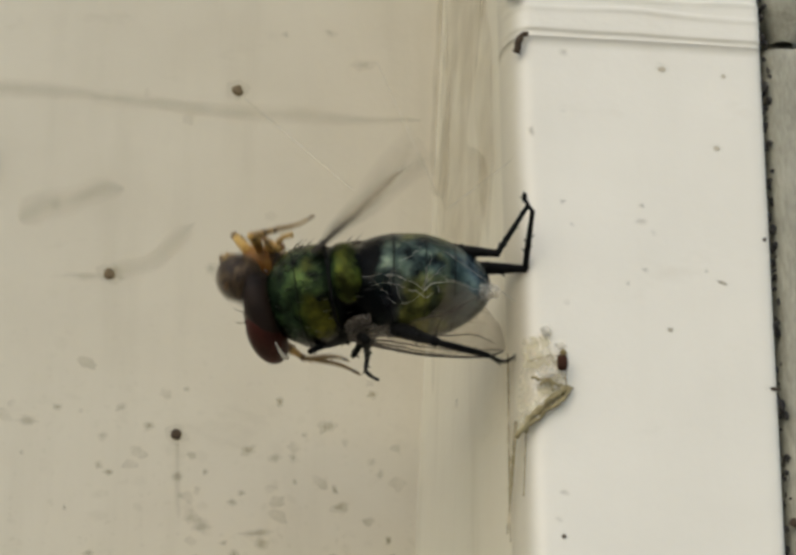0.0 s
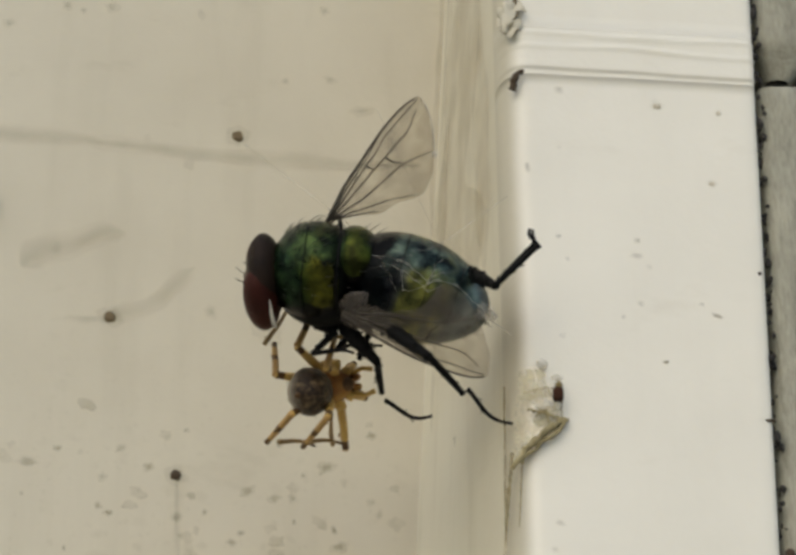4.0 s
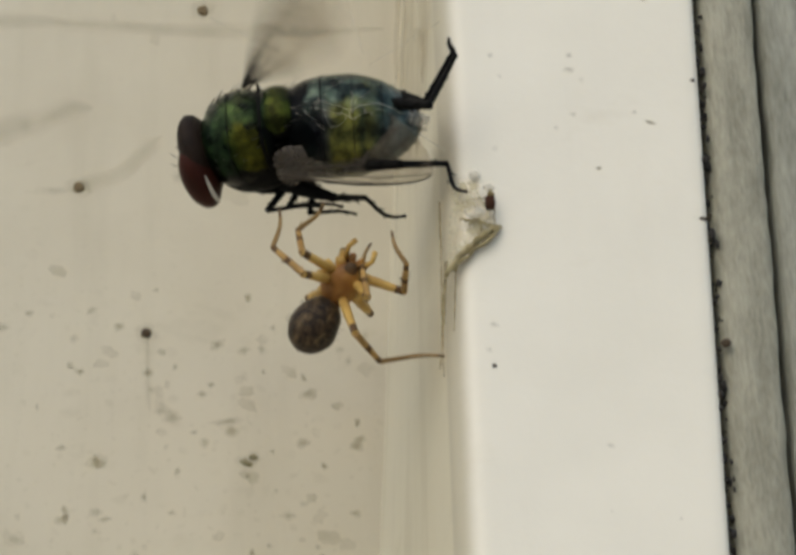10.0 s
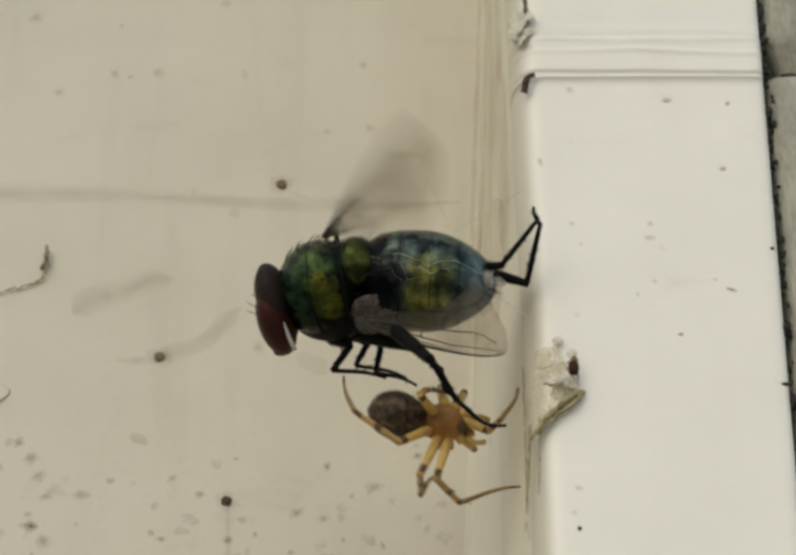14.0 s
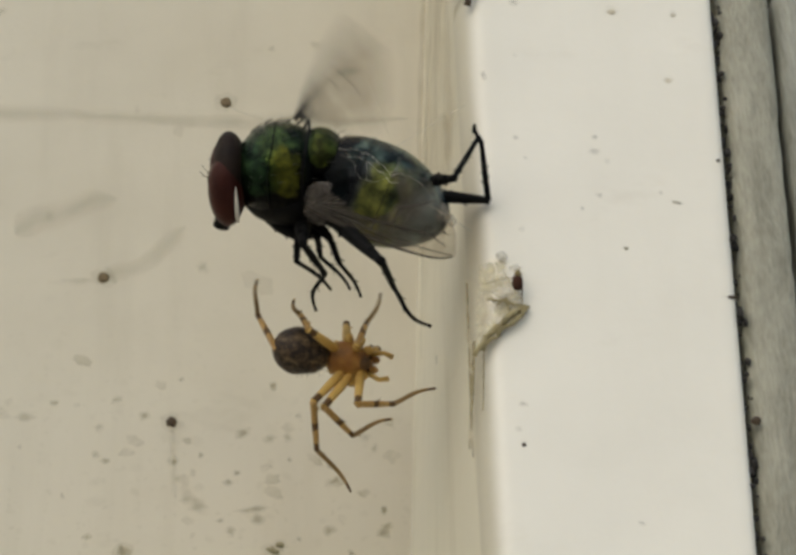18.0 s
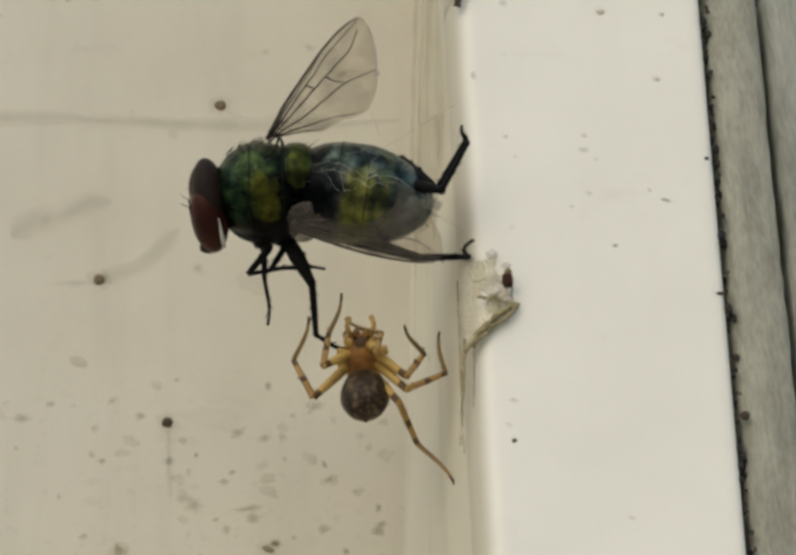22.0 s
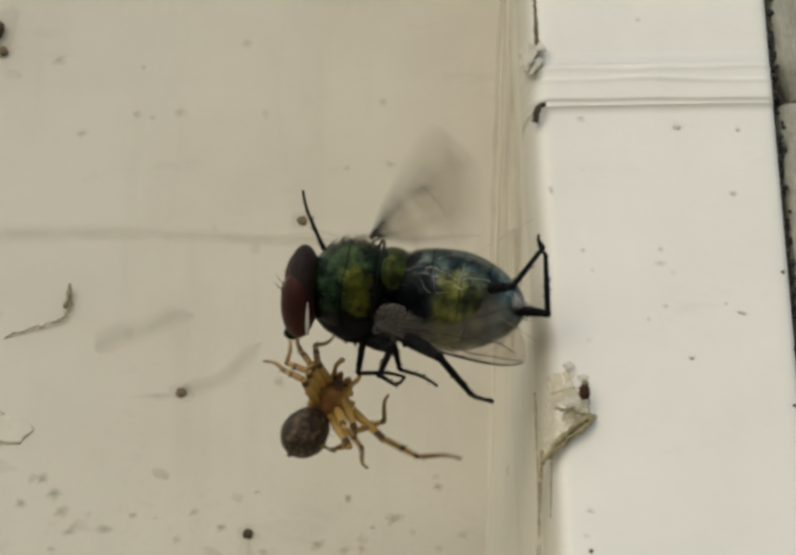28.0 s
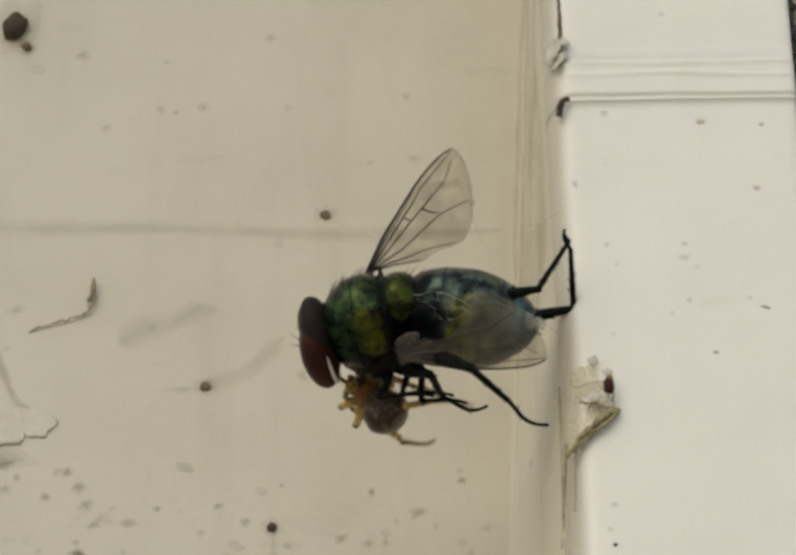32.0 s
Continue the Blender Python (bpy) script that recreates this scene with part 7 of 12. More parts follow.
    walk(moving['mid_right_2'], [(0, pose(0.00334, -0.00055, 0.00092, 52.7, 42.7, 134.3)), (0.5, pose(0.00331, -0.00076, 0.00074, 22.5, 13.9, 91)), (1, pose(0.00328, -0.00098, 0.00056, 17, -24.6, 63.3)), (2, pose(0.00303, -0.00071, 0.00111, 8.6, 26, 44.9)), (5, pose(0.00263, -0.00135, -0.00058, 78.5, 52.3, 133.4)), (5.5, pose(0.00244, -0.00135, -0.00062, 37.9, 31, 71.8)), (6, pose(0.00225, -0.00136, -0.00066, 32.9, -5, 37)), (7, pose(0.00333, -0.00062, 0.00089, 4.7, 48.9, 19.4)), (8, pose(0.0036, -0.00073, 0.00003, 3.4, -15.4, 11.6)), (9, pose(0.00295, -0.00133, 0.00024, -0.1, -41, -0.2)), (9.5, pose(0.00303, -0.00122, 0.00042, 1.1, -5.1, 18.7)), (10, pose(0.00312, -0.0011, 0.0006, 14.8, 28.3, 40.9)), (11, pose(0.00326, -0.00091, 0.00069, 14.8, 43.4, 49.5)), (11.5, pose(0.00345, -0.0008, 0.00035, 17.8, 2.6, 52)), (12, pose(0.00363, -0.00068, 0.00001, 19.5, -38.1, 52.7)), (13, pose(0.00369, -0.00053, 0.00005, 0.6, -43.7, 1.3)), (13.5, pose(0.00352, -0.00079, 0.00015, 0.3, 2, 18.8)), (14, pose(0.00334, -0.00104, 0.00025, 17.7, 45, 43.7)), (17, pose(0.00349, -0.00086, -0.00029, 70.3, 61.2, 125)), (17.5, pose(0.0036, -0.00065, -0.00007, 31.6, 73.1, 54.9)), (18, pose(0.00372, -0.00044, 0.00015, -9.6, 62, -17.6)), (19, pose(0.00351, -0.00087, 0.00004, 3.1, -2.8, 9.5)), (20, pose(0.00229, -0.00096, -0.00116, 14.1, 1.8, 18.3)), (21, pose(0.00326, -0.00113, 0.00022, 21.1, 33.4, 46.2)), (22, pose(0.00284, 0.00076, -0.00118, 25, 23.1, 40.3)), (23, pose(0.00262, -0.00109, -0.00099, 26.8, 43.5, 36.5)), (23.5, pose(0.00294, -0.00111, -0.00041, -18.2, -7.2, 1.8)), (24, pose(0.00327, -0.00113, 0.00016, -56.9, -66.4, 10.6)), (25, pose(0.00278, -0.00102, -0.00028, -22.4, -23.7, 4.9)), (26, pose(0.00229, -0.00091, -0.00073, 6.3, 15.2, 23.5)), (27, pose(0.0018, -0.00081, -0.00118, 55.4, 34.3, 66.3)), (28, pose(0.00272, -0.00089, -0.00114, 56.9, 74.7, 66.6)), (29, pose(0.00351, -0.00024, -0.00091, -33, 60.1, -24.3)), (30, pose(0.00331, -0.0011, 0.00012, 20.4, 52.7, 35.4)), (31, pose(0.00368, -0.00057, 0.00006, 0.9, 2.9, 3.6)), (32, pose(0.00353, -0.00078, 0.00034, 22.7, 28.8, 55.7))])
    walk(moving['hind_right_0'], [(0, pose(0.00483, -0.00183, -0.00071, -51.4, -10.9, -16.7)), (1, pose(0.00455, -0.00146, 0.0002, -67.5, -46.1, -3.1)), (2, pose(0.00631, -0.001, -0.00054, -78.1, -60.3, 47.2)), (5, pose(0.00605, -0.00108, -0.00018, -86.1, -55.1, 52.7)), (6, pose(0.00573, -0.0015, -0.00075, -57.7, -40.8, 24.5)), (7, pose(0.00573, -0.00084, -0.0003, -73.9, -42.8, 41.7)), (8, pose(0.00513, -0.00145, -0.00082, -49.2, -11.1, -2.9)), (8.5, pose(0.00508, -0.0015, -0.0008, -45.1, -12.6, -6.5)), (9, pose(0.00506, -0.00149, -0.00075, -43, -16.3, -6.1)), (9.5, pose(0.00537, -0.00123, -0.00083, -48.7, -34.7, 5.1)), (10, pose(0.00559, -0.00089, -0.0006, -59.9, -47.2, 20.3)), (11, pose(0.00553, -0.00095, -0.00046, -61.1, -51.1, 18.9)), (12, pose(0.00519, -0.00174, -0.0013, -47.4, -26.4, -10.7)), (12.5, pose(0.00528, -0.00112, -0.00045, -58.4, -42.6, 8.6)), (13, pose(0.00574, -0.00119, 0.0004, -98.7, -50.6, 62.1)), (13.5, pose(0.00565, -0.00195, -0.00042, -73, -48.8, 28.9)), (14, pose(0.00522, -0.00141, -0.00099, -39.2, -33.6, -15.7)), (17, pose(0.0054, -0.00136, -0.00091, -45.8, -24.2, 10.8)), (18, pose(0.00484, -0.00143, 0.00014, -34.2, -12.3, -2.9)), (19, pose(0.00519, -0.00082, 0.00005, -56, -42.3, 30.3)), (20, pose(0.00582, -0.00176, -0.00047, -61.1, -34.9, 35.3)), (21, pose(0.00603, -0.00074, -0.00054, -69.7, -57.5, 38.3)), (22, pose(0.00565, -0.00111, -0.00025, -71.1, -54.5, 33.1)), (23, pose(0.00599, -0.00075, -0.00043, -73.5, -59.9, 39.6)), (24, pose(0.00508, -0.00141, -0.00051, -43.5, -28.9, -0.6)), (27, pose(0.00512, -0.00144, -0.00073, -36.9, -16.1, -2.5)), (28, pose(0.00525, -0.00109, -0.00027, -45.9, -33.6, 16.6)), (29, pose(0.005, -0.0015, -0.00051, -35.5, -31.5, -7)), (30, pose(0.00474, -0.00214, 0.00018, -46.7, -18.2, 6.5)), (31, pose(0.00477, -0.00194, 0.0005, -80, -38.5, 24.1)), (32, pose(0.00476, -0.00223, 0.00003, -46.4, -3.3, -3.5))])
    walk(moving['hind_right_1'], [(0, pose(0.00412, 0.00001, 0.00001, 6.4, -20.5, 83.5)), (1, pose(0.00411, 0.00001, 0, 35.5, 4.5, 83.3)), (2, pose(0.00412, 0, 0.00002, 72.7, 20.4, 106.6)), (5, pose(0.00411, 0, 0.00003, 87.3, 35, 106.1)), (6, pose(0.00412, 0.00001, 0.00002, 49.5, 6.7, 92.5)), (7, pose(0.00411, 0.00001, 0.00001, 74.5, 37, 92.9)), (8, pose(0.00412, 0.00001, 0, 23.8, 43.2, 102.8)), (8.5, pose(0.00412, 0.00001, 0, 15.1, 1.3, 82.2)), (9, pose(0.00412, 0.00001, 0, 23.8, -40.6, 61.7)), (9.5, pose(0.00411, 0.00001, 0.00001, 39.8, -1.9, 73.8)), (10, pose(0.00411, -0, 0, 61.5, 29.1, 97.8)), (11, pose(0.00411, -0, -0, 55.4, 24.1, 87.7)), (12, pose(0.00412, -0.00001, 0.00002, 18.6, -17.3, 99)), (12.5, pose(0.00411, -0, -0, 48.8, 16.1, 103.4)), (13, pose(0.00412, -0, 0.00003, -74, 148.4, -45)), (13.5, pose(0.00411, 0.00001, 0.00001, 64.6, 18, 99.2)), (14, pose(0.00411, 0, 0, 22.9, -8.9, 89.7)), (17, pose(0.00412, 0.00001, 0.00001, 25.9, -8.9, 101.8)), (18, pose(0.00412, 0.00002, -0.00002, 9, -27.9, 99.2)), (19, pose(0.00411, 0.00002, -0, 59.1, 18.3, 77.2)), (20, pose(0.00412, 0.00002, 0.00002, 54.9, 14.7, 84.6)), (21, pose(0.00411, -0, 0.00001, 62.9, 15.9, 94.6)), (22, pose(0.00411, 0.00001, 0.00001, 63, 20.6, 104.7)), (23, pose(0.00412, -0, 0.00001, 68.1, 22.7, 105.7)), (24, pose(0.00411, 0.00001, 0.00001, 23.1, -9.8, 86.2)), (27, pose(0.00412, 0, -0.00001, 11.1, -11.5, 104)), (28, pose(0.00411, 0.00001, 0, 34.3, -1.4, 105.3)), (29, pose(0.00411, 0.00001, -0, 23, -29.6, 107.1)), (30, pose(0.00412, 0.00003, -0, 21.5, -4, 76.6)), (31, pose(0.00413, 0.00003, 0.00002, 54.2, 12.9, 86.6)), (32, pose(0.00413, 0.00003, -0.00001, 6.3, -19.7, 80.1))])
    walk(moving['hind_right_2'], [(0, pose(0.00443, 0.00272, 0.00101, 4.9, 10.4, 111.5)), (1, pose(0.00445, 0.00289, -0.00022, 27.6, -8.4, 125.8)), (2, pose(0.00335, 0.0026, -0.00099, 58.7, -23.2, 120.2)), (5, pose(0.00345, 0.00228, -0.00165, 61.3, -33.5, 120.2)), (6, pose(0.00401, 0.0029, -0.00032, 39.6, -13.3, 119.7)), (7, pose(0.004, 0.00234, -0.00173, 56.3, -16.9, 115)), (8, pose(0.00364, 0.00209, -0.00199, 15.3, -34.3, 110.6)), (8.5, pose(0.0044, 0.00197, -0.00006, 11.6, -13.2, 112.8)), (9, pose(0.00517, 0.00196, 0.0019, 14.9, 10.3, 114.6)), (9.5, pose(0.00459, 0.00231, 0.00017, 35.5, -0.9, 118.6)), (10, pose(0.00376, 0.00253, -0.00141, 49.2, -13.8, 115)), (11, pose(0.00423, 0.00266, -0.00117, 46.9, -16.9, 117.1)), (12, pose(0.00369, 0.00275, 0.00089, 14.9, -21.1, 122.1)), (12.5, pose(0.00306, 0.00222, -0.00049, 34.2, -23.9, 119.7)), (13, pose(0.00237, 0.00176, -0.0015, 69.3, -29.3, 104.5)), (13.5, pose(0.00351, 0.00234, -0.0005, 49.1, -23.8, 112.3)), (14, pose(0.00414, 0.00286, 0.00046, 18.7, -6.7, 125.2)), (17, pose(0.00352, 0.00282, 0.00045, 23.1, -24.5, 113.3)), (18, pose(0.00371, 0.00257, 0.00134, 6.2, 1.5, 115.5)), (19, pose(0.00473, 0.00272, -0.00091, 50, -20.6, 110.7)), (20, pose(0.00438, 0.00282, -0.00069, 46.6, -11.8, 105.5)), (21, pose(0.00391, 0.00279, -0.00077, 53.2, -21.7, 118.9)), (22, pose(0.00343, 0.00264, -0.00101, 47.8, -26.3, 117.3)), (23, pose(0.00341, 0.00258, -0.00111, 54.2, -26.7, 118.5)), (24, pose(0.00432, 0.00288, 0.00049, 18.3, -6.7, 118.2)), (27, pose(0.00343, 0.00278, 0.00059, 8.2, -11.3, 123)), (28, pose(0.00333, 0.00283, 0.00008, 28.7, -7.2, 121.6)), (29, pose(0.00338, 0.00244, 0.00144, 15.5, -1.7, 134.5)), (30, pose(0.0048, 0.00285, 0.0002, 17.3, -13.5, 104.7)), (31, pose(0.00429, 0.00285, -0.00064, 40, -19.8, 114.4)), (32, pose(0.00459, 0.00273, 0.00096, 4.5, -23.3, 96.7))])
    walk(moving['tied_right_0'], [(0, pose(0.00413, -0.00139, -0.00185, -59.9, -25.5, 0.5)), (1, pose(0.00366, -0.00149, -0.00202, -56.1, -33.3, -19.3)), (2, pose(0.0046, -0.00119, -0.00124, -53.4, -38.3, 10)), (5, pose(0.00587, -0.00138, -0.00074, -90.5, -54.1, 51)), (6, pose(0.00556, -0.00021, -0.00044, -74.9, -46.5, 47.3)), (6.5, pose(0.00419, -0.00056, -0.00129, -44.8, -15.9, -2.1)), (7, pose(0.00477, 0.00001, -0.00039, -60.7, 39.3, -54.7)), (7.5, pose(0.00413, 0.00014, -0.00064, -50.1, 15.4, -34.6)), (8, pose(0.00406, -0.00036, -0.00131, -49.3, -15, -11.8)), (9, pose(0.00414, -0.00046, -0.00135, -43.9, -18.4, -7.5)), (10, pose(0.00575, -0.00147, -0.00215, -66.8, -55.1, 25.1)), (11, pose(0.005, -0.00139, -0.00248, -49.8, -49.2, 0.6)), (12, pose(0.00392, -0.0013, -0.00359, -45, -33.3, -20.5)), (12.5, pose(0.00458, -0.00119, -0.00123, -59.6, -39.1, 9.9)), (13, pose(0.00497, -0.00036, 0.00038, -92.1, -46.8, 49.4)), (14, pose(0.00453, -0.00188, -0.0013, -58.3, -37.2, 15.8)), (17, pose(0.0063, -0.00006, -0.00069, -92, -58.4, 62.7)), (18, pose(0.00584, -0.0014, -0.00069, -83.5, -55.9, 51.5)), (19, pose(0.00608, 0.00059, -0.00084, -75.4, -60, 53.7)), (20, pose(0.00574, 0.0001, -0.00085, -71, -49.9, 44.3)), (21, pose(0.00564, -0.00011, -0.00069, -74, -54.4, 41.8)), (22, pose(0.00603, -0.00077, -0.00165, -63.1, -68.3, 18.9)), (23, pose(0.00626, -0.00111, -0.00137, -85.4, -64.7, 45.8)), (24, pose(0.00625, -0.00061, -0.00083, -92, -63.2, 56.8)), (27, pose(0.00556, -0.00027, -0.00062, -72.2, -57.6, 39.9)), (28, pose(0.00528, -0.00001, 0.00004, -81.5, -51.9, 52)), (29, pose(0.00507, -0.00088, -0.00038, -74, -61.1, 30.8)), (30, pose(0.00527, -0.0007, -0.0006, -73.3, -51.4, 33.4)), (30.5, pose(0.0043, -0.0014, -0.00213, -51.7, -35, -2.9)), (31, pose(0.00319, -0.00061, -0.00231, -45.1, -5.1, -38)), (31.5, pose(0.00376, -0.00128, -0.00241, -47, -25.3, -15.5)), (32, pose(0.00507, -0.00112, -0.00055, -73.1, -39.8, 32.9))])
    walk(moving['tied_right_1'], [(0, pose(0.00412, 0, 0.00001, 29.7, 28.6, 70.6)), (1, pose(0.00412, 0, 0.00001, 17.9, -23.1, 43.2)), (2, pose(0.00412, -0, 0.00001, 38.6, 11.6, 85.5)), (5, pose(0.00412, -0.00001, 0.00002, 81.4, 26.3, 99.5)), (6, pose(0.00411, -0, 0.00001, 75.4, 36.9, 92)), (6.5, pose(0.00413, -0, -0.00002, 17.1, 9.8, 49.6)), (6.75, pose(0.00413, 0, -0.00003, -8.3, -23.5, 44.1)), (7, pose(0.00413, 0.00001, -0.00004, -44.7, -55.1, 59.8)), (7.5, pose(0.00414, 0.00001, -0.00004, -16.1, -8, 51.2)), (8, pose(0.00412, -0, -0.00001, 18.1, 37.9, 74.3)), (9, pose(0.00413, -0, -0.00002, 18.8, -26.6, 38.1)), (10, pose(0.00413, -0.00001, 0.00002, 61.9, 19.4, 89.9)), (11, pose(0.00413, -0.00001, 0.00002, 41.7, 11.9, 80.3)), (12, pose(0.00413, -0.00001, 0.00002, 18.1, -11.7, 76)), (12.5, pose(0.00412, 0.00001, 0.00001, 43.7, 28.4, 79.1)), (13, pose(0.00412, 0.00002, 0.00001, -75.1, 137, -55)), (14, pose(0.00413, 0.00001, 0.00002, 43, 23.2, 65)), (17, pose(0.00412, -0.00001, 0.00002, 77.9, 11.5, 100.2)), (18, pose(0.00413, 0.00001, 0.00002, 77.4, 14.4, 111.7)), (19, pose(0.00411, -0.00001, 0, 100.6, 43.6, 117.7)), (20, pose(0.00412, -0, -0, 73.5, 37, 93.7)), (21, pose(0.00411, -0, 0, 70.9, 31.6, 99.9)), (22, pose(0.00414, -0.00002, 0.00002, 57.4, 9.2, 103.5)), (23, pose(0.00412, -0.00001, 0.00003, 66, 7.5, 92.9)), (24, pose(0.00412, -0.00001, 0.00001, 76.2, 25.2, 102.8)), (27, pose(0.00411, -0.00001, 0, 68.8, 18.1, 106)), (28, pose(0.00411, 0, -0, 76.7, 19.1, 106.9)), (29, pose(0.00411, 0.00001, -0, 64.6, 11, 111.7)), (30, pose(0.00411, 0.00001, -0, 62.9, 26.6, 88.5)), (30.5, pose(0.00412, 0, 0, 27.9, 7.5, 59.4)), (31, pose(0.00413, 0.00001, -0, -8.8, -35.5, 50.6)), (31.5, pose(0.00413, 0.00001, 0.00001, 22.5, 4, 60.3)), (32, pose(0.00413, 0.00001, 0.00002, 58.7, 24.5, 80.3))])
    walk(moving['tied_right_2'], [(0, pose(0.00495, 0.00237, -0.00135, 27.1, -27.9, 101.6)), (1, pose(0.00604, 0.0018, 0.00114, 14.3, 3, 120.5)), (2, pose(0.00435, 0.00278, -0.00056, 35.7, -33.9, 103.2)), (5, pose(0.00371, 0.00251, -0.00124, 56.8, -36.6, 121.8)), (6, pose(0.00404, 0.00229, -0.00169, 55.3, -21.1, 113.4)), (6.5, pose(0.00534, 0.00193, -0.00021, 12.7, -14.1, 113)), (7, pose(0.00496, 0.00142, 0.00228, -53, -2.6, 114.2)), (7.5, pose(0.0054, 0.0019, 0.0003, -27.8, -16.5, 124.5)), (8, pose(0.00472, 0.00216, -0.00176, 10, -34.7, 121.3)), (9, pose(0.00612, 0.00157, 0.00127, 15.1, 9.7, 116.5)), (10, pose(0.00415, 0.00268, -0.0009, 53.9, -18.1, 119.9)), (11, pose(0.00461, 0.00274, -0.00058, 39.3, -18.7, 114.7)), (12, pose(0.00481, 0.00269, 0.0006, 12.4, -23.2, 132.7)), (12.5, pose(0.004, 0.00199, -0.00063, 33.3, -22.9, 115.6)), (13, pose(0.00292, 0.00171, -0.00193, 59.5, -28.7, 106)), (14, pose(0.00522, 0.00239, -0.0011, 38, -14.8, 107)), (17, pose(0.00364, 0.00273, -0.00055, 63.5, -40, 116)), (18, pose(0.00309, 0.00256, -0.00067, 57.2, -35, 110.5)), (19, pose(0.00316, 0.00181, -0.00194, 70.7, -28, 112.6)), (20, pose(0.00398, 0.00225, -0.00171, 57.4, -18.4, 114)), (21, pose(0.0037, 0.00238, -0.00147, 53.6, -21.4, 115.6)), (22, pose(0.00346, 0.00272, -0.00044, 43.9, -27.5, 134.9)), (23, pose(0.004, 0.0028, -0.00036, 53.9, -32.3, 123.3)), (24, pose(0.00355, 0.00251, -0.00119, 66, -14.7, 113.9)), (27, pose(0.00338, 0.0026, -0.00088, 50.5, -38.4, 119)), (28, pose(0.00333, 0.00257, -0.00092, 59.6, -38.7, 104.5)), (29, pose(0.00308, 0.00259, -0.00053, 44.4, -45, 123.6)), (30, pose(0.00419, 0.00256, -0.00126, 50.7, -15.9, 113.6)), (30.5, pose(0.00519, 0.00215, -0.00012, 22.8, -10.1, 122.3)), (31, pose(0.00559, 0.00179, 0.00164, -13.5, 0.2, 127.2)), (31.5, pose(0.00542, 0.00205, 0.00049, 11.8, -12.4, 122.8)), (32, pose(0.00456, 0.00256, -0.00117, 50.9, -23.6, 98.8))])
    beat(moving['wing_right'], [(0, pose(0, 0.0023, -0.0007, -18.6, 25.1, 8.9)), (1, pose(0, 0.0023, -0.0007, -21.8, 16.5, -0.1)), (2, pose(0, 0.0023, -0.0007, -1.8, 25, 40.2)), (5, pose(0, 0.0023, -0.0007, 2.3, 45.4, 37.4)), (6, pose(0, 0.0023, -0.0007, -0.1, 26.9, 38.9)), (7, pose(0, 0.0023, -0.0007, -27.1, 47.1, -14.4)), (8, pose(0, 0.0023, -0.0007, -34.3, 53.8, -18.4)), (9, pose(0, 0.0023, -0.0007, -22.4, 45.3, -15.1)), (10, pose(0, 0.0023, -0.0007, 2.9, 35.9, 36.4)), (11, pose(0, 0.0023, -0.0007, -1, 26.5, 33.5)), (12, pose(0, 0.0023, -0.0007, -5.8, 30.8, 30.5)), (13, pose(0, 0.0023, -0.0007, -18.4, 36.5, 2.5)), (14, pose(0, 0.0023, -0.0007, -4.6, 22.1, 24.8)), (17, pose(0, 0.0023, -0.0007, -15.3, 52.5, 16.7)), (18, pose(0, 0.0023, -0.0007, -5.3, 56.5, 31)), (19, pose(0, 0.0023, -0.0007, -1.9, 33.6, 16.3)), (20, pose(0, 0.0023, -0.0007, -9.3, 50.4, 28.8)), (21, pose(0, 0.0023, -0.0007, -5.3, 20.4, 34.9)), (22, pose(0, 0.0023, -0.0007, -3.5, 23, 38.7)), (23, pose(0, 0.0023, -0.0007, -3.6, 22.9, 38.5)), (24, pose(0, 0.0023, -0.0007, -4.9, 21.1, 32.1)), (27, pose(0, 0.0023, -0.0007, -10.9, 39.6, 11)), (28, pose(0, 0.0023, -0.0007, -3.4, 48.5, 35.9)), (29, pose(0, 0.0023, -0.0007, -12.8, 61.4, 23.6)), (30, pose(0, 0.0023, -0.0007, -5.3, 20.5, 27.9)), (31, pose(0, 0.0023, -0.0007, -13, 25.4, 16.5)), (32, pose(0, 0.0023, -0.0007, -5.7, 27.4, 32.2))])
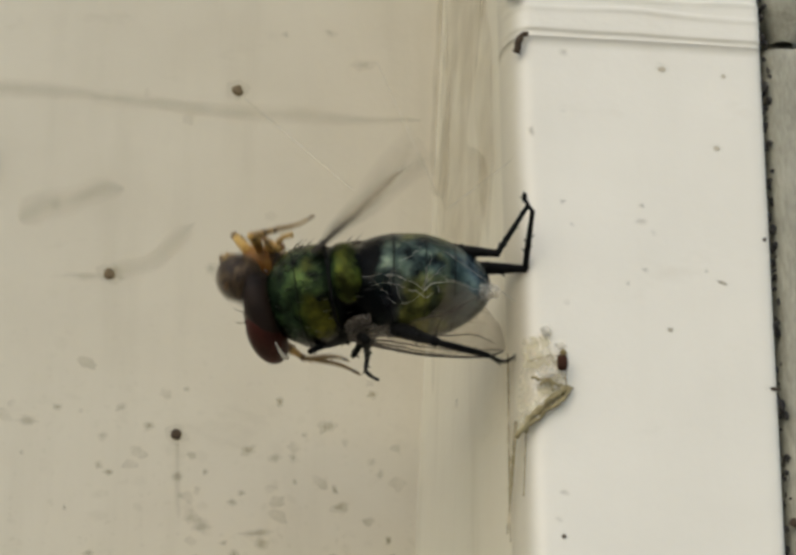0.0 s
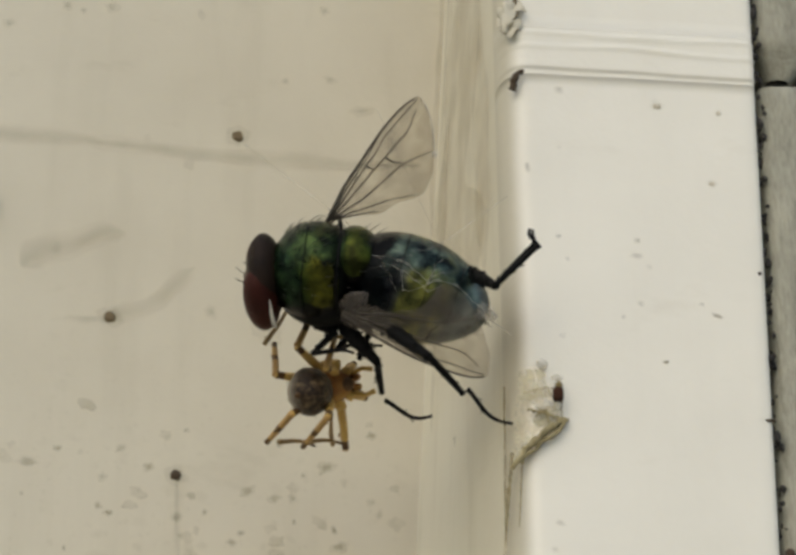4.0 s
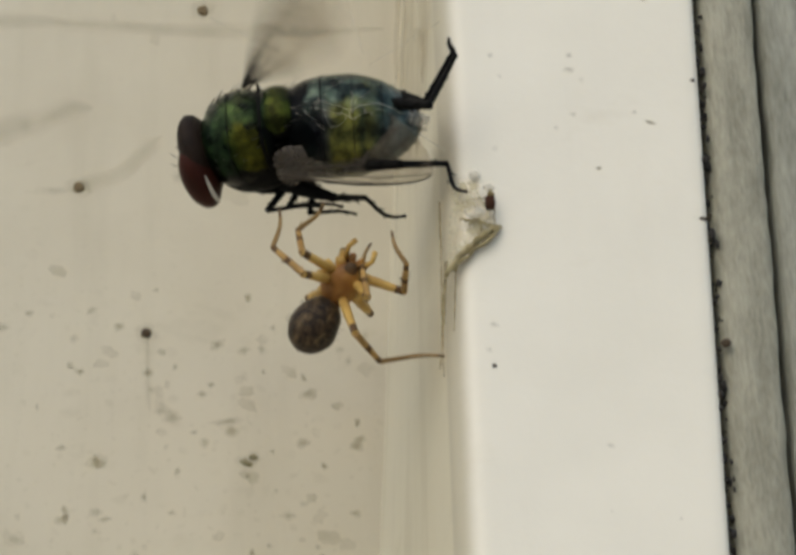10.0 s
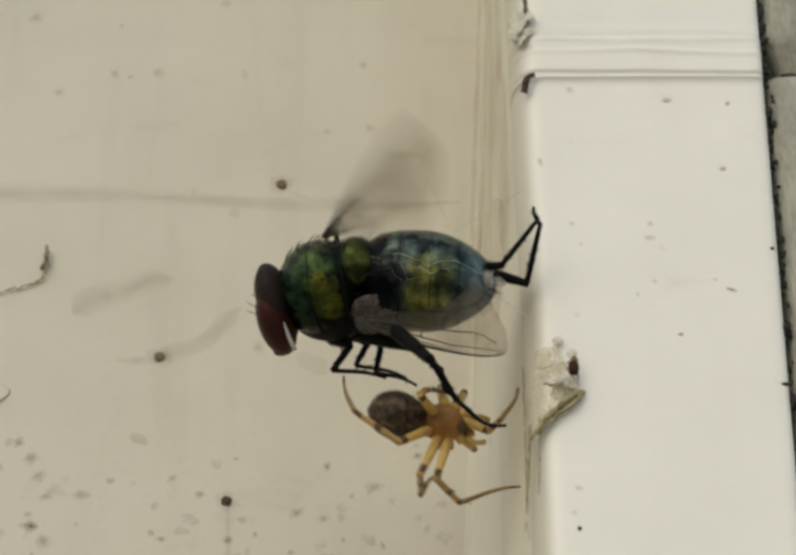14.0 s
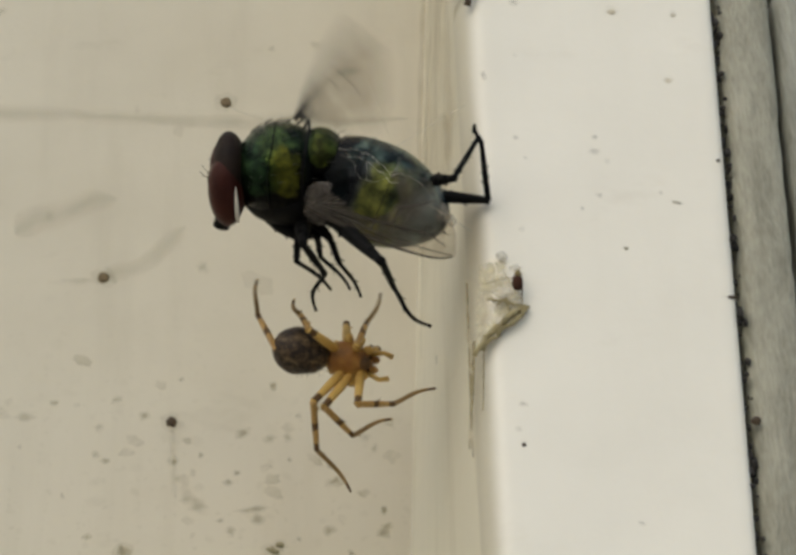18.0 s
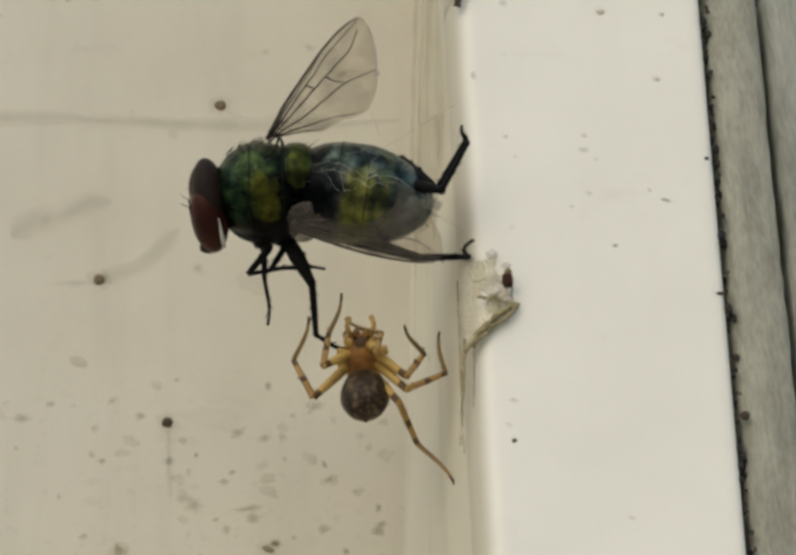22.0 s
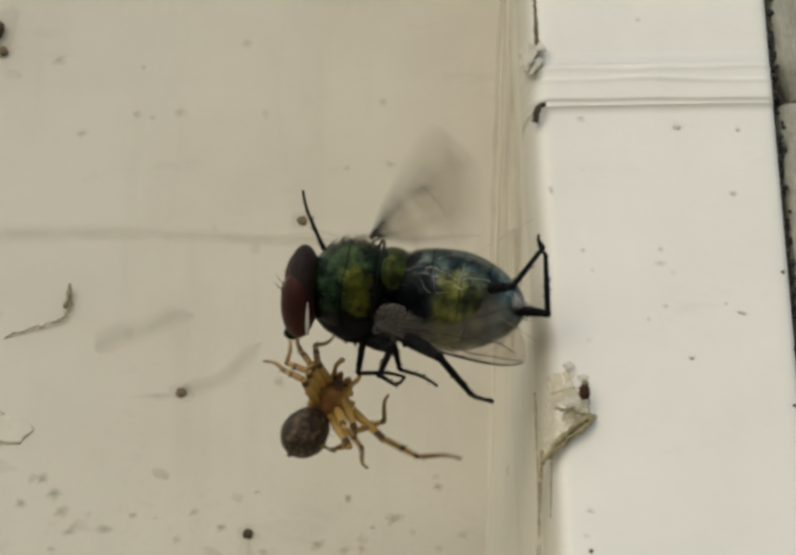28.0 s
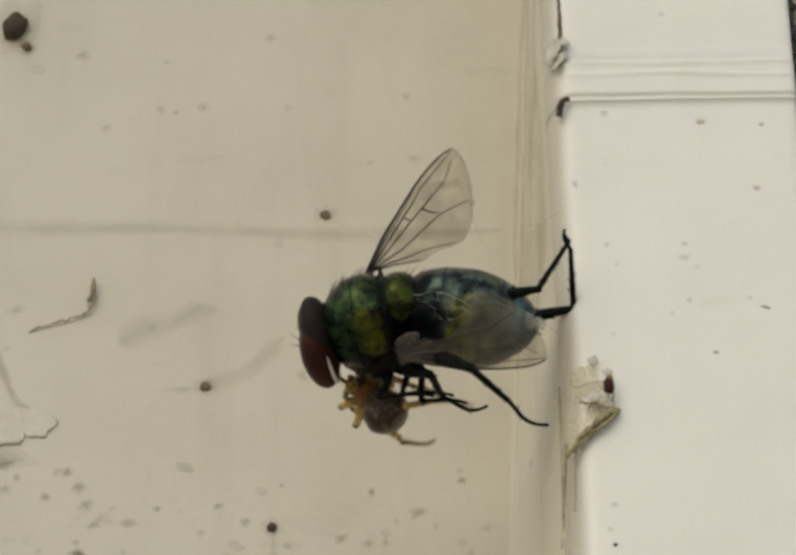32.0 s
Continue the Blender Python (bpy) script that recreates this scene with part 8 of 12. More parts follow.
    walk(moving['wing_left'], [(0, pose(0.0004, -0.0006, 0.0024, -49.8, -19, -13.9)), (1, pose(0.0004, -0.0006, 0.0024, -48.2, -31.9, -26.5)), (2, pose(0.0004, -0.0006, 0.0024, -33.7, -13.3, -17.3)), (5, pose(0.0004, -0.0006, 0.0024, -36.2, -23, -23.8)), (6, pose(0.0004, -0.0006, 0.0024, -34.4, -10.7, -16.2)), (7, pose(0.0004, -0.0006, 0.0024, -39.6, -8.1, -19.6)), (8, pose(0.0004, -0.0006, 0.0024, -43.5, -19.1, -16.7)), (9, pose(0.0004, -0.0006, 0.0024, -35.6, -7.1, -19.1)), (10, pose(0.0004, -0.0006, 0.0024, -35.7, -7.4, -20.9)), (11, pose(0.0004, -0.0006, 0.0024, -36.2, -20.3, -16.3)), (12, pose(0.0004, -0.0006, 0.0024, -42.0, -28.9, -21.4)), (13, pose(0.0004, -0.0006, 0.0024, -36.4, -19.1, -26.6)), (14, pose(0.0004, -0.0006, 0.0024, -33.2, -15.7, -27)), (17, pose(0.0004, -0.0006, 0.0024, -33.5, -14.1, -19.3)), (18, pose(0.0004, -0.0006, 0.0024, -25.1, -13.1, -20.7)), (19, pose(0.0004, -0.0006, 0.0024, -29.4, -8.9, -25.6)), (20, pose(0.0004, -0.0006, 0.0024, -34.7, -9.5, -14.7)), (21, pose(0.0004, -0.0006, 0.0024, -32.9, -15.7, -18.4)), (22, pose(0.0004, -0.0006, 0.0024, -32.8, -15.9, -18.9)), (23, pose(0.0004, -0.0006, 0.0024, -33.5, -14.1, -15.9)), (24, pose(0.0004, -0.0006, 0.0024, -32.6, -16.6, -19.7)), (27, pose(0.0004, -0.0006, 0.0024, -28.8, -15, -20.5)), (28, pose(0.0004, -0.0006, 0.0024, -30.3, -9.7, -11.4)), (29, pose(0.0004, -0.0006, 0.0024, -26.8, -14.2, -26.5)), (30, pose(0.0004, -0.0006, 0.0024, -32.7, -16.5, -22.6)), (31, pose(0.0004, -0.0006, 0.0024, -40.6, -21.4, -31.7)), (32, pose(0.0004, -0.0006, 0.0024, -40.5, -18, -9.1))])
    walk(moving['spider'], [(0, STAGE @ pose(-0.01241, -0.00451, -0.0026, -0, 0, 32)), (0.5, STAGE @ pose(-0.00999, -0.00882, -0.0026, 0, 0, 45.8)), (1, STAGE @ pose(-0.01162, -0.0051, -0.0026, -0, -0, 27.9)), (1.5, STAGE @ pose(-0.01086, -0.00789, -0.0026, 0, -0, 17)), (2, STAGE @ pose(-0.01146, -0.00748, -0.0026, -0, 0, 37.9)), (2.5, STAGE @ pose(-0.01065, -0.00841, -0.0026, 0, -0, -35)), (4.5, STAGE @ pose(-0.0085, -0.00837, -0.0026, 0, -0, 38.7)), (5, STAGE @ pose(-0.00936, -0.00727, -0.0026, 0, -0, 59.1)), (5.5, STAGE @ pose(-0.00857, -0.00774, -0.0026, -0, 0, 14.2)), (6, STAGE @ pose(-0.00778, -0.00821, -0.0026, 0, 0, -30.7)), (6.5, STAGE @ pose(-0.00674, -0.00935, -0.0013, 0, -0, 33.5)), (7, STAGE @ pose(-0.00571, -0.01049, -0.00001, -0, -0, 97.8)), (7.5, STAGE @ pose(-0.00697, -0.01028, -0.00105, 0, -0, 51.4)), (8, STAGE @ pose(-0.00841, -0.01016, -0.0021, -0, -0, 15.2)), (8.5, STAGE @ pose(-0.00663, -0.01112, -0.00235, 0, 0, 86.5)), (8.75, STAGE @ pose(-0.00739, -0.01021, -0.00248, -0.1, -0, 24.2)), (9, STAGE @ pose(-0.008, -0.00945, -0.0026, 0, 0, -27.6)), (9.5, STAGE @ pose(-0.00709, -0.01034, 0.0004, -0, 0, 18.9)), (10, STAGE @ pose(-0.00522, -0.01135, 0.0034, 0, 0, 57.7)), (10.5, STAGE @ pose(-0.00651, -0.01239, 0.00165, 0, -0, 66.5)), (11, STAGE @ pose(-0.00782, -0.00971, -0.0001, 0, 0, 83.3)), (11.5, STAGE @ pose(-0.00814, -0.01099, -0.00035, 0, -0, 51.6)), (12, STAGE @ pose(-0.00615, -0.01043, -0.0006, 0, -0, 82.9)), (12.25, STAGE @ pose(-0.00711, -0.01049, -0.0006, -0.1, 0, 43.1)), (12.5, STAGE @ pose(-0.00827, -0.01056, -0.0006, 0, 0, -5.4)), (13, STAGE @ pose(-0.00666, -0.0111, -0.0006, 0, 0, 6)), (13.5, STAGE @ pose(-0.00584, -0.00979, 0.0002, 0, 0, -26)), (14, STAGE @ pose(-0.00434, -0.01034, 0.001, 0, 0, -9.5)), (14.5, STAGE @ pose(-0.00351, -0.01206, 0.00068, 0, -0, 41.9)), (16.5, STAGE @ pose(-0.00682, -0.00822, -0.0006, -0, 0, 107.5)), (17, STAGE @ pose(-0.00652, -0.00997, -0.0016, 0, -0, 56.8)), (17.5, STAGE @ pose(-0.00706, -0.00949, -0.0016, 0, -0, 21.9)), (18, STAGE @ pose(-0.00628, -0.0113, -0.0016, 0, -0, -10.6)), (18.5, STAGE @ pose(-0.00751, -0.01196, -0.00085, 0, -0, 14.4)), (19, STAGE @ pose(-0.00785, -0.01267, -0.0001, 0, 0, 32.1)), (19.5, STAGE @ pose(-0.00739, -0.01078, 0.0009, 0, -0, 18.4)), (20, STAGE @ pose(-0.00634, -0.01075, 0.0019, 0, 0, 55.5)), (20.5, STAGE @ pose(-0.00759, -0.01174, 0.00175, -0, -0, -11.2)), (21, STAGE @ pose(-0.00485, -0.01205, 0.0016, -0, -0, 38)), (21.5, STAGE @ pose(-0.00402, -0.01207, 0.0008, 0, -0, 71.7)), (22, STAGE @ pose(-0.00527, -0.01124, -0, 0, 0, 93.7)), (22.5, STAGE @ pose(-0.00563, -0.01158, -0.0008, 0, -0, 89.8)), (23, STAGE @ pose(-0.00611, -0.01063, -0.0016, 0, 0, 35.3)), (23.5, STAGE @ pose(-0.00852, -0.00856, -0.0021, -0, 0, 44.8)), (24, STAGE @ pose(-0.01031, -0.00741, -0.0026, 0, -0, 76.6)), (24.5, STAGE @ pose(-0.01349, -0.00525, -0.0026, 0, -0, 51)), (26.5, STAGE @ pose(-0.01407, -0.00287, -0.0026, 0, -0, 83.1)), (27, STAGE @ pose(-0.01207, -0.00585, -0.0026, -0, 0, 49)), (27.5, STAGE @ pose(-0.01019, -0.008, -0.0026, -0, -0, 76.3)), (28, STAGE @ pose(-0.01079, -0.00778, -0.0026, 0, -0, 56.1)), (28.5, STAGE @ pose(-0.01134, -0.00802, -0.0026, 0, 0, 6.7)), (29, STAGE @ pose(-0.01179, -0.00573, -0.0026, -0, 0, 11.8)), (29.5, STAGE @ pose(-0.01012, -0.00865, -0.0026, 0, -0, 44.5)), (30, STAGE @ pose(-0.01077, -0.00892, -0.0026, 0, 0, 59.4)), (30.5, STAGE @ pose(-0.0108, -0.00685, -0.0026, 0, -0, 2.4)), (31, STAGE @ pose(-0.01022, -0.00832, -0.0026, 0, 0, 31.9)), (31.5, STAGE @ pose(-0.01171, -0.00775, -0.0026, 0, -0, 13.2)), (31.75, STAGE @ pose(-0.01078, -0.00779, -0.0026, -0, -0, 77.1)), (32, STAGE @ pose(-0.00999, -0.00784, -0.0026, 0, 0, 131.3))])
    walk(moving['spider_abdomen'], [(0, pose(-0.00088, 0, 0, 0, 74.8, 0)), (0.5, pose(-0.00088, 0, 0, 0, -0, 0)), (0.75, pose(-0.00088, 0, 0, 0, 43, 0)), (1, pose(-0.00088, 0, 0, 0, 78.5, 0)), (1.5, pose(-0.00088, 0, 0, 0, 67.2, 0)), (2, pose(-0.00088, 0, 0, 0, 78.5, 0)), (2.5, pose(-0.00088, 0, 0, 0, 76.3, 0)), (4.5, pose(-0.00088, 0, 0, 0, 78.6, 0)), (5, pose(-0.00088, 0, 0, 0, 78.5, 0)), (6, pose(-0.00088, 0, 0, 0, 57.3, 0)), (7, pose(-0.00088, 0, 0, 0, 58, 0)), (7.5, pose(-0.00088, 0, 0, 0, -0, 0)), (8, pose(-0.00088, 0, 0, 0, 32.5, 0)), (8.5, pose(-0.00088, 0, 0, 0, 27.8, 0)), (9, pose(-0.00088, 0, 0, 0, -0, 0)), (9.5, pose(-0.00088, 0, 0, 0, -0, 0)), (10, pose(-0.00088, 0, 0, 0, -0, 0)), (10.5, pose(-0.00088, 0, 0, 0, 30.8, 0)), (11, pose(-0.00088, 0, 0, 0, 43.1, 0)), (11.5, pose(-0.00088, 0, 0, 0, 34.6, 0)), (12, pose(-0.00088, 0, 0, 0, 25.9, 0)), (12.5, pose(-0.00088, 0, 0, 0, 34, 0)), (13, pose(-0.00088, 0, 0, 0, -0, 0)), (13.5, pose(-0.00088, 0, 0, 0, -0, 0)), (14, pose(-0.00088, 0, 0, 0, -0, 0)), (14.5, pose(-0.00088, 0, 0, 0, -0, 0)), (16.5, pose(-0.00088, 0, 0, 0, 64.6, 0)), (17, pose(-0.00088, 0, 0, 0, 26.8, 0)), (17.5, pose(-0.00088, 0, 0, 0, 33.4, 0)), (18, pose(-0.00088, 0, 0, 0, -0, 0)), (18.5, pose(-0.00088, 0, 0, 0, 22, 0)), (19, pose(-0.00088, 0, 0, 0, 31.6, 0)), (19.5, pose(-0.00088, 0, 0, 0, -0, 0)), (20, pose(-0.00116, -0.00086, 0.00001, 0, -0.4, -36)), (20.5, pose(-0.00088, 0, 0, 0, 53.1, 0)), (21, pose(-0.00088, 0, 0, 0, 30.1, 0)), (21.5, pose(-0.00088, 0, 0, 0, 69, 0)), (22, pose(-0.00088, 0, 0, 0, 49.8, 0)), (22.5, pose(-0.00088, 0, 0, 0, 63.7, 0)), (23, pose(-0.00088, 0, 0, 0, 34.5, 0)), (23.5, pose(-0.00088, 0, 0, 0, 78.6, 0)), (24, pose(-0.00088, 0, 0, 0, 32.1, 0)), (24.5, pose(-0.00088, 0, 0, 0, 34.1, 0)), (26.5, pose(-0.00088, 0, 0, 0, 59.1, 0)), (27, pose(-0.00088, 0, 0, 0, 43.2, 0)), (27.5, pose(-0.00088, 0, 0, 0, 18.2, 0)), (28, pose(-0.00088, 0, 0, 0, 35.9, 0)), (28.5, pose(-0.00088, 0, 0, 0, 46.9, 0)), (29, pose(-0.00088, 0, 0, 0, -0, 0)), (29.5, pose(-0.00088, 0, 0, 0, 7, 0)), (30, pose(-0.00088, 0, 0, 0, 0, 0)), (30.5, pose(-0.00088, 0, 0, 0, 24.4, 0)), (31, pose(-0.00088, 0, 0, 0, 12.4, 0)), (31.5, pose(-0.00088, 0, 0, 0, 44.7, 0)), (32, pose(-0.00088, 0, 0, 0, 72.8, 0))])
    walk(moving['leg0_0'], [(0, pose(0.00058, 0.00034, 0, -125.7, -71.7, 5.1)), (0.33, pose(0.00058, 0.00034, 0, -80.7, -24.2, -25.1)), (0.67, pose(0.00058, 0.00034, 0, -60.2, 25.7, -17.8)), (1, pose(0.00058, 0.00034, 0, 0, 62.1, 35)), (2, pose(0.00058, 0.00034, 0, 0, 62.1, 35)), (5, pose(0.00058, 0.00034, 0, 0, 62.1, 35)), (6, pose(0.00058, 0.00034, 0, 0, 62.1, 35)), (7, pose(0.00058, 0.00034, 0, 0, 62.1, 35)), (8, pose(0.00058, 0.00034, 0, 0, 62.1, 35)), (8.5, pose(0.00058, 0.00034, 0, -21, 13.4, -14.3)), (9, pose(0.00058, 0.00034, 0, 0, -33.4, -53.4)), (9.5, pose(0.00058, 0.00034, 0, -21, 13.4, -14.3)), (10, pose(0.00058, 0.00034, 0, 0, 62.1, 35)), (11, pose(0.00058, 0.00034, 0, 0, 62.1, 35)), (12, pose(0.00058, 0.00034, 0, 0, 62.1, 35)), (12.5, pose(0.00058, 0.00034, 0, -58.3, 3.3, -14.8)), (13, pose(0.00058, 0.00034, 0, -89.8, -65.8, -6.3)), (13.5, pose(0.00058, 0.00034, 0, -34.8, -41.5, -24.2)), (14, pose(0.00058, 0.00034, 0, 0, -16.8, -13.5)), (17, pose(0.00058, 0.00034, 0, 0, -32.5, -24.1)), (17.5, pose(0.00058, 0.00034, 0, -13.6, 14.4, 2)), (18, pose(0.00058, 0.00034, 0, 0, 62.1, 35)), (18.5, pose(0.00058, 0.00034, 0, -23.7, 21.3, -31.4)), (19, pose(0.00058, 0.00034, 0, 0, -16, -79.8)), (19.33, pose(0.00058, 0.00034, 0, 17.8, -27.9, -40.1)), (19.67, pose(0.00058, 0.00034, 0, 23.6, -47.7, 2.6)), (20, pose(0.00058, 0.00034, 0, 0, -63.3, 68.7)), (20.33, pose(0.00058, 0.00034, 0, 6.3, -73.8, 117.2)), (20.67, pose(0.00058, 0.00034, 0, -35.2, -79.7, -148)), (21, pose(0.00058, 0.00034, 0, -59.1, -70.6, -70.3)), (21.33, pose(0.00058, 0.00034, 0, -69.2, -20.7, -45.1)), (21.67, pose(0.00058, 0.00034, 0, -58, 28.4, -27)), (22, pose(0.00058, 0.00034, 0, 0, 62.1, 35)), (22.5, pose(0.00058, 0.00034, 0, -17.7, 17.5, -10.8)), (23, pose(0.00058, 0.00034, 0, 0, -25.5, -45.7)), (23.5, pose(0.00058, 0.00034, 0, -17.7, 17.5, -10.8)), (24, pose(0.00058, 0.00034, 0, 0, 62.1, 35)), (25.5, pose(0.00058, 0.00034, 0, 5.2, 17, 48.4)), (27, pose(0.00058, 0.00034, 0, 0, -28, 58.7)), (28, pose(0.00058, 0.00034, 0, 0, -38.5, 63.4)), (28.5, pose(0.00058, 0.00034, 0, 6.8, 11.7, 50.6)), (29, pose(0.00058, 0.00034, 0, 0, 62.1, 35)), (29.5, pose(0.00058, 0.00034, 0, 9, -0.3, 49.7)), (30, pose(0.00058, 0.00034, 0, 0, -62.8, 64.6)), (30.5, pose(0.00058, 0.00034, 0, 9, -0.3, 49.7)), (31, pose(0.00058, 0.00034, 0, 0, 62.1, 35)), (31.33, pose(0.00058, 0.00034, 0, 39.9, 18.1, 68.1)), (31.67, pose(0.00058, 0.00034, 0, 56.1, -31.6, 70.8)), (32, pose(0.00058, 0.00034, 0, 114.3, -76.3, 23.8))])
    walk(moving['leg0_1'], [(0, pose(0.00152, 0, -0, -69.6, -26.5, -161.6)), (0.33, pose(0.00152, 0, -0, -85.4, 4.6, -117.6)), (0.67, pose(0.00152, 0, -0, -74.2, 37.7, -72.5)), (1, pose(0.00152, 0, -0, -28.4, 46.3, -0)), (2, pose(0.00152, 0, 0, -17.9, 46.3, -0)), (5, pose(0.00152, -0, 0, 4.3, 46.3, 0)), (5.5, pose(0.00152, -0, 0, -40.8, 46.3, -0)), (6, pose(0.00152, -0, -0, -85.9, 46.3, 0)), (6.5, pose(0.00152, -0, -0, -20.8, 46.3, -0)), (7, pose(0.00152, 0, -0, 44.3, 46.3, -0)), (7.5, pose(0.00152, 0, -0, 1.5, 46.3, -0)), (8, pose(0.00152, 0, 0, -41.3, 46.3, -0)), (8.5, pose(0.00152, 0, 0, 11.9, 47.7, 78.1)), (9, pose(0.00152, 0, 0, 31.8, 16.1, 126.9)), (9.5, pose(0.00152, -0, -0, 30, 37.8, 72.3)), (10, pose(0.00152, -0, -0, 2.8, 46.3, 0)), (11, pose(0.00152, -0, 0, 29.5, 46.3, -0)), (12, pose(0.00152, -0, 0, 29.2, 46.3, 0)), (12.5, pose(0.00152, -0, 0, 64, 13.6, 71.8)), (13, pose(0.00152, 0, -0, 49.5, -28, 126.9)), (13.5, pose(0.00152, 0, 0, 33.1, -29.7, 90.7)), (14, pose(0.00152, 0, 0, 20.4, -39.6, 53.8)), (15.5, pose(0.00152, -0, 0, 25.4, 13, 70.3)), (17, pose(0.00152, -0, 0, 61.3, 58.5, 111.3)), (18, pose(0.00152, -0, -0, -66.7, 46.3, 0)), (18.5, pose(0.00152, -0, -0, 6.7, 21.1, 86.4)), (19, pose(0.00152, 0, 0, 15.4, -41.9, 125.1)), (19.33, pose(0.00152, 0, 0, -59.9, -37.1, -163.8)), (19.67, pose(0.00152, 0, 0, -93.5, 9.6, -136.1)), (20, pose(0.00152, 0, 0, -118.3, 63, -133.8)), (20.33, pose(0.00152, 0, 0, -79.9, 18.4, -131.3)), (20.67, pose(0.00152, 0, 0, -43.2, -18.8, -156.5)), (21, pose(0.00152, 0, -0, 12.6, -26, 155.6)), (21.33, pose(0.00152, -0, 0, 46.7, -15.1, 98.8)), (21.67, pose(0.00152, -0, 0, 58.7, 16.4, 54.5)), (22, pose(0.00152, -0, 0, 40.2, 46.3, 0)), (22.5, pose(0.00152, -0, 0, 40.1, 55.1, 55.7)), (23, pose(0.00152, 0, -0, 54.3, 59.2, 123.5)), (23.5, pose(0.00152, -0, -0, 30.4, 57.9, 54.5)), (24, pose(0.00152, -0, 0, 22.6, 46.3, -0)), (27, pose(0.00152, -0, 0, -114.2, 71.2, -126.4)), (28, pose(0.00152, -0, -0, -56.8, 76.5, -70.6)), (29, pose(0.00152, 0, -0, -44.7, 46.3, 0)), (30, pose(0.00152, -0, 0, -63.9, 63.4, -74.3)), (31, pose(0.00152, 0, -0, -24.2, 46.3, -0)), (31.5, pose(0.00152, -0, -0, -121.9, 65.9, -110.1)), (32, pose(0.00152, -0, 0, -152.9, 18.6, -155.5))])
    walk(moving['leg0_2'], [(0, pose(0.00042, -0.00037, 0.00058, -98, -7.9, -168.9)), (0.5, pose(0.00142, -0.00018, -0.00018, -41.3, -27.7, -162.1)), (1, pose(0.00242, -0, -0.00094, 27.9, -42.6, 180)), (2, pose(0.00242, -0, -0.00094, 17.6, -42.6, 180)), (5, pose(0.00242, -0, -0.00094, -4.2, -42.6, -180)), (5.5, pose(0.00242, -0, -0.00094, 40.8, -42.6, -180)), (6, pose(0.00242, -0, -0.00094, 85.8, -42.6, 180)), (6.5, pose(0.00242, 0, -0.00094, 21, -42.6, 180)), (7, pose(0.00242, 0, -0.00094, -43.7, -42.6, 180)), (7.5, pose(0.00242, 0, -0.00094, -1.5, -42.6, 180)), (8, pose(0.00242, 0, -0.00094, 40.8, -42.6, 180)), (8.5, pose(0.00159, 0.0005, -0.00065, 42.1, -22.8, 143.4)), (9, pose(0.00077, 0.001, -0.00036, 31.3, -5.8, 110.2)), (10, pose(0.00242, -0, -0.00094, -2.8, -42.6, -180)), (11, pose(0.00242, -0, -0.00094, -29.1, -42.6, 180)), (12, pose(0.00242, -0, -0.00094, -28.7, -42.6, -180)), (13, pose(0.00083, 0.00092, 0.00061, -53.8, -33.9, -166.8)), (13.5, pose(0.00147, 0.00086, 0.00072, -10.7, -41.5, 130.5)), (14, pose(0.00211, 0.00081, 0.00083, 17.5, -16.8, 80.6)), (17, pose(0.00127, 0.00063, -0.00111, 32.6, -5.6, 84.3)), (17.5, pose(0.00185, 0.00032, -0.00102, 57.3, -17.1, 132)), (18, pose(0.00242, 0, -0.00094, 66.3, -42.6, -180)), (18.5, pose(0.00169, 0.0004, -0.00004, 45.1, 12.2, 175.1)), (19, pose(0.00096, 0.00079, 0.00087, -4.3, 56.5, 132.5)), (19.33, pose(0.00101, 0.00039, 0.00019, 14.4, 70.9, 100.9)), (19.67, pose(0.00106, -0.00002, -0.00048, -28.1, 86, 10.4)), (20, pose(0.00111, -0.00043, -0.00116, -95.2, 72.4, -104.6)), (20.33, pose(0.00089, -0.00012, -0.00058, -74, 31.8, -124.9)), (20.67, pose(0.00067, 0.00018, -0.00001, -44.3, 0.3, -154.4)), (21, pose(0.00046, 0.00048, 0.00057, -2.9, -8.4, 164.3)), (22, pose(0.00242, -0, -0.00094, -39.6, -42.6, -180)), (22.5, pose(0.00179, 0.00028, -0.00103, 2.2, -49.3, 115.8)), (23, pose(0.00115, 0.00055, -0.00112, 28.8, -28.1, 65.2)), (23.5, pose(0.00179, 0.00028, -0.00103, 10, -45.9, 116.9)), (24, pose(0.00242, -0, -0.00094, -22.3, -42.6, 180)), (25.5, pose(0.00184, -0.00017, -0.00109, -30.3, -32.2, -137.1)), (27, pose(0.00127, -0.00034, -0.00123, -28.3, -20.1, -100)), (28, pose(0.00162, -0.00029, -0.00126, -56.3, 41.7, -129)), (28.5, pose(0.00202, -0.00014, -0.0011, -18.1, -10.3, -132.9)), (29, pose(0.00242, 0, -0.00094, 44.2, -42.6, -180)), (29.33, pose(0.00217, -0.00019, -0.00101, -19.8, -29.8, -132.3)), (29.67, pose(0.00192, -0.00037, -0.00109, -57.4, 7.6, -117.5)), (30, pose(0.00168, -0.00056, -0.00116, -98.3, 45.9, -130.7)), (30.5, pose(0.00205, -0.00028, -0.00105, -49.6, -10.1, -127.4)), (31, pose(0.00242, 0, -0.00094, 23.8, -42.6, 180)), (31.5, pose(0.00141, -0.00026, -0.00068, 85.4, -10.6, 151.8)), (32, pose(0.0004, -0.00051, -0.00041, 135.5, 28.2, 163.2))])
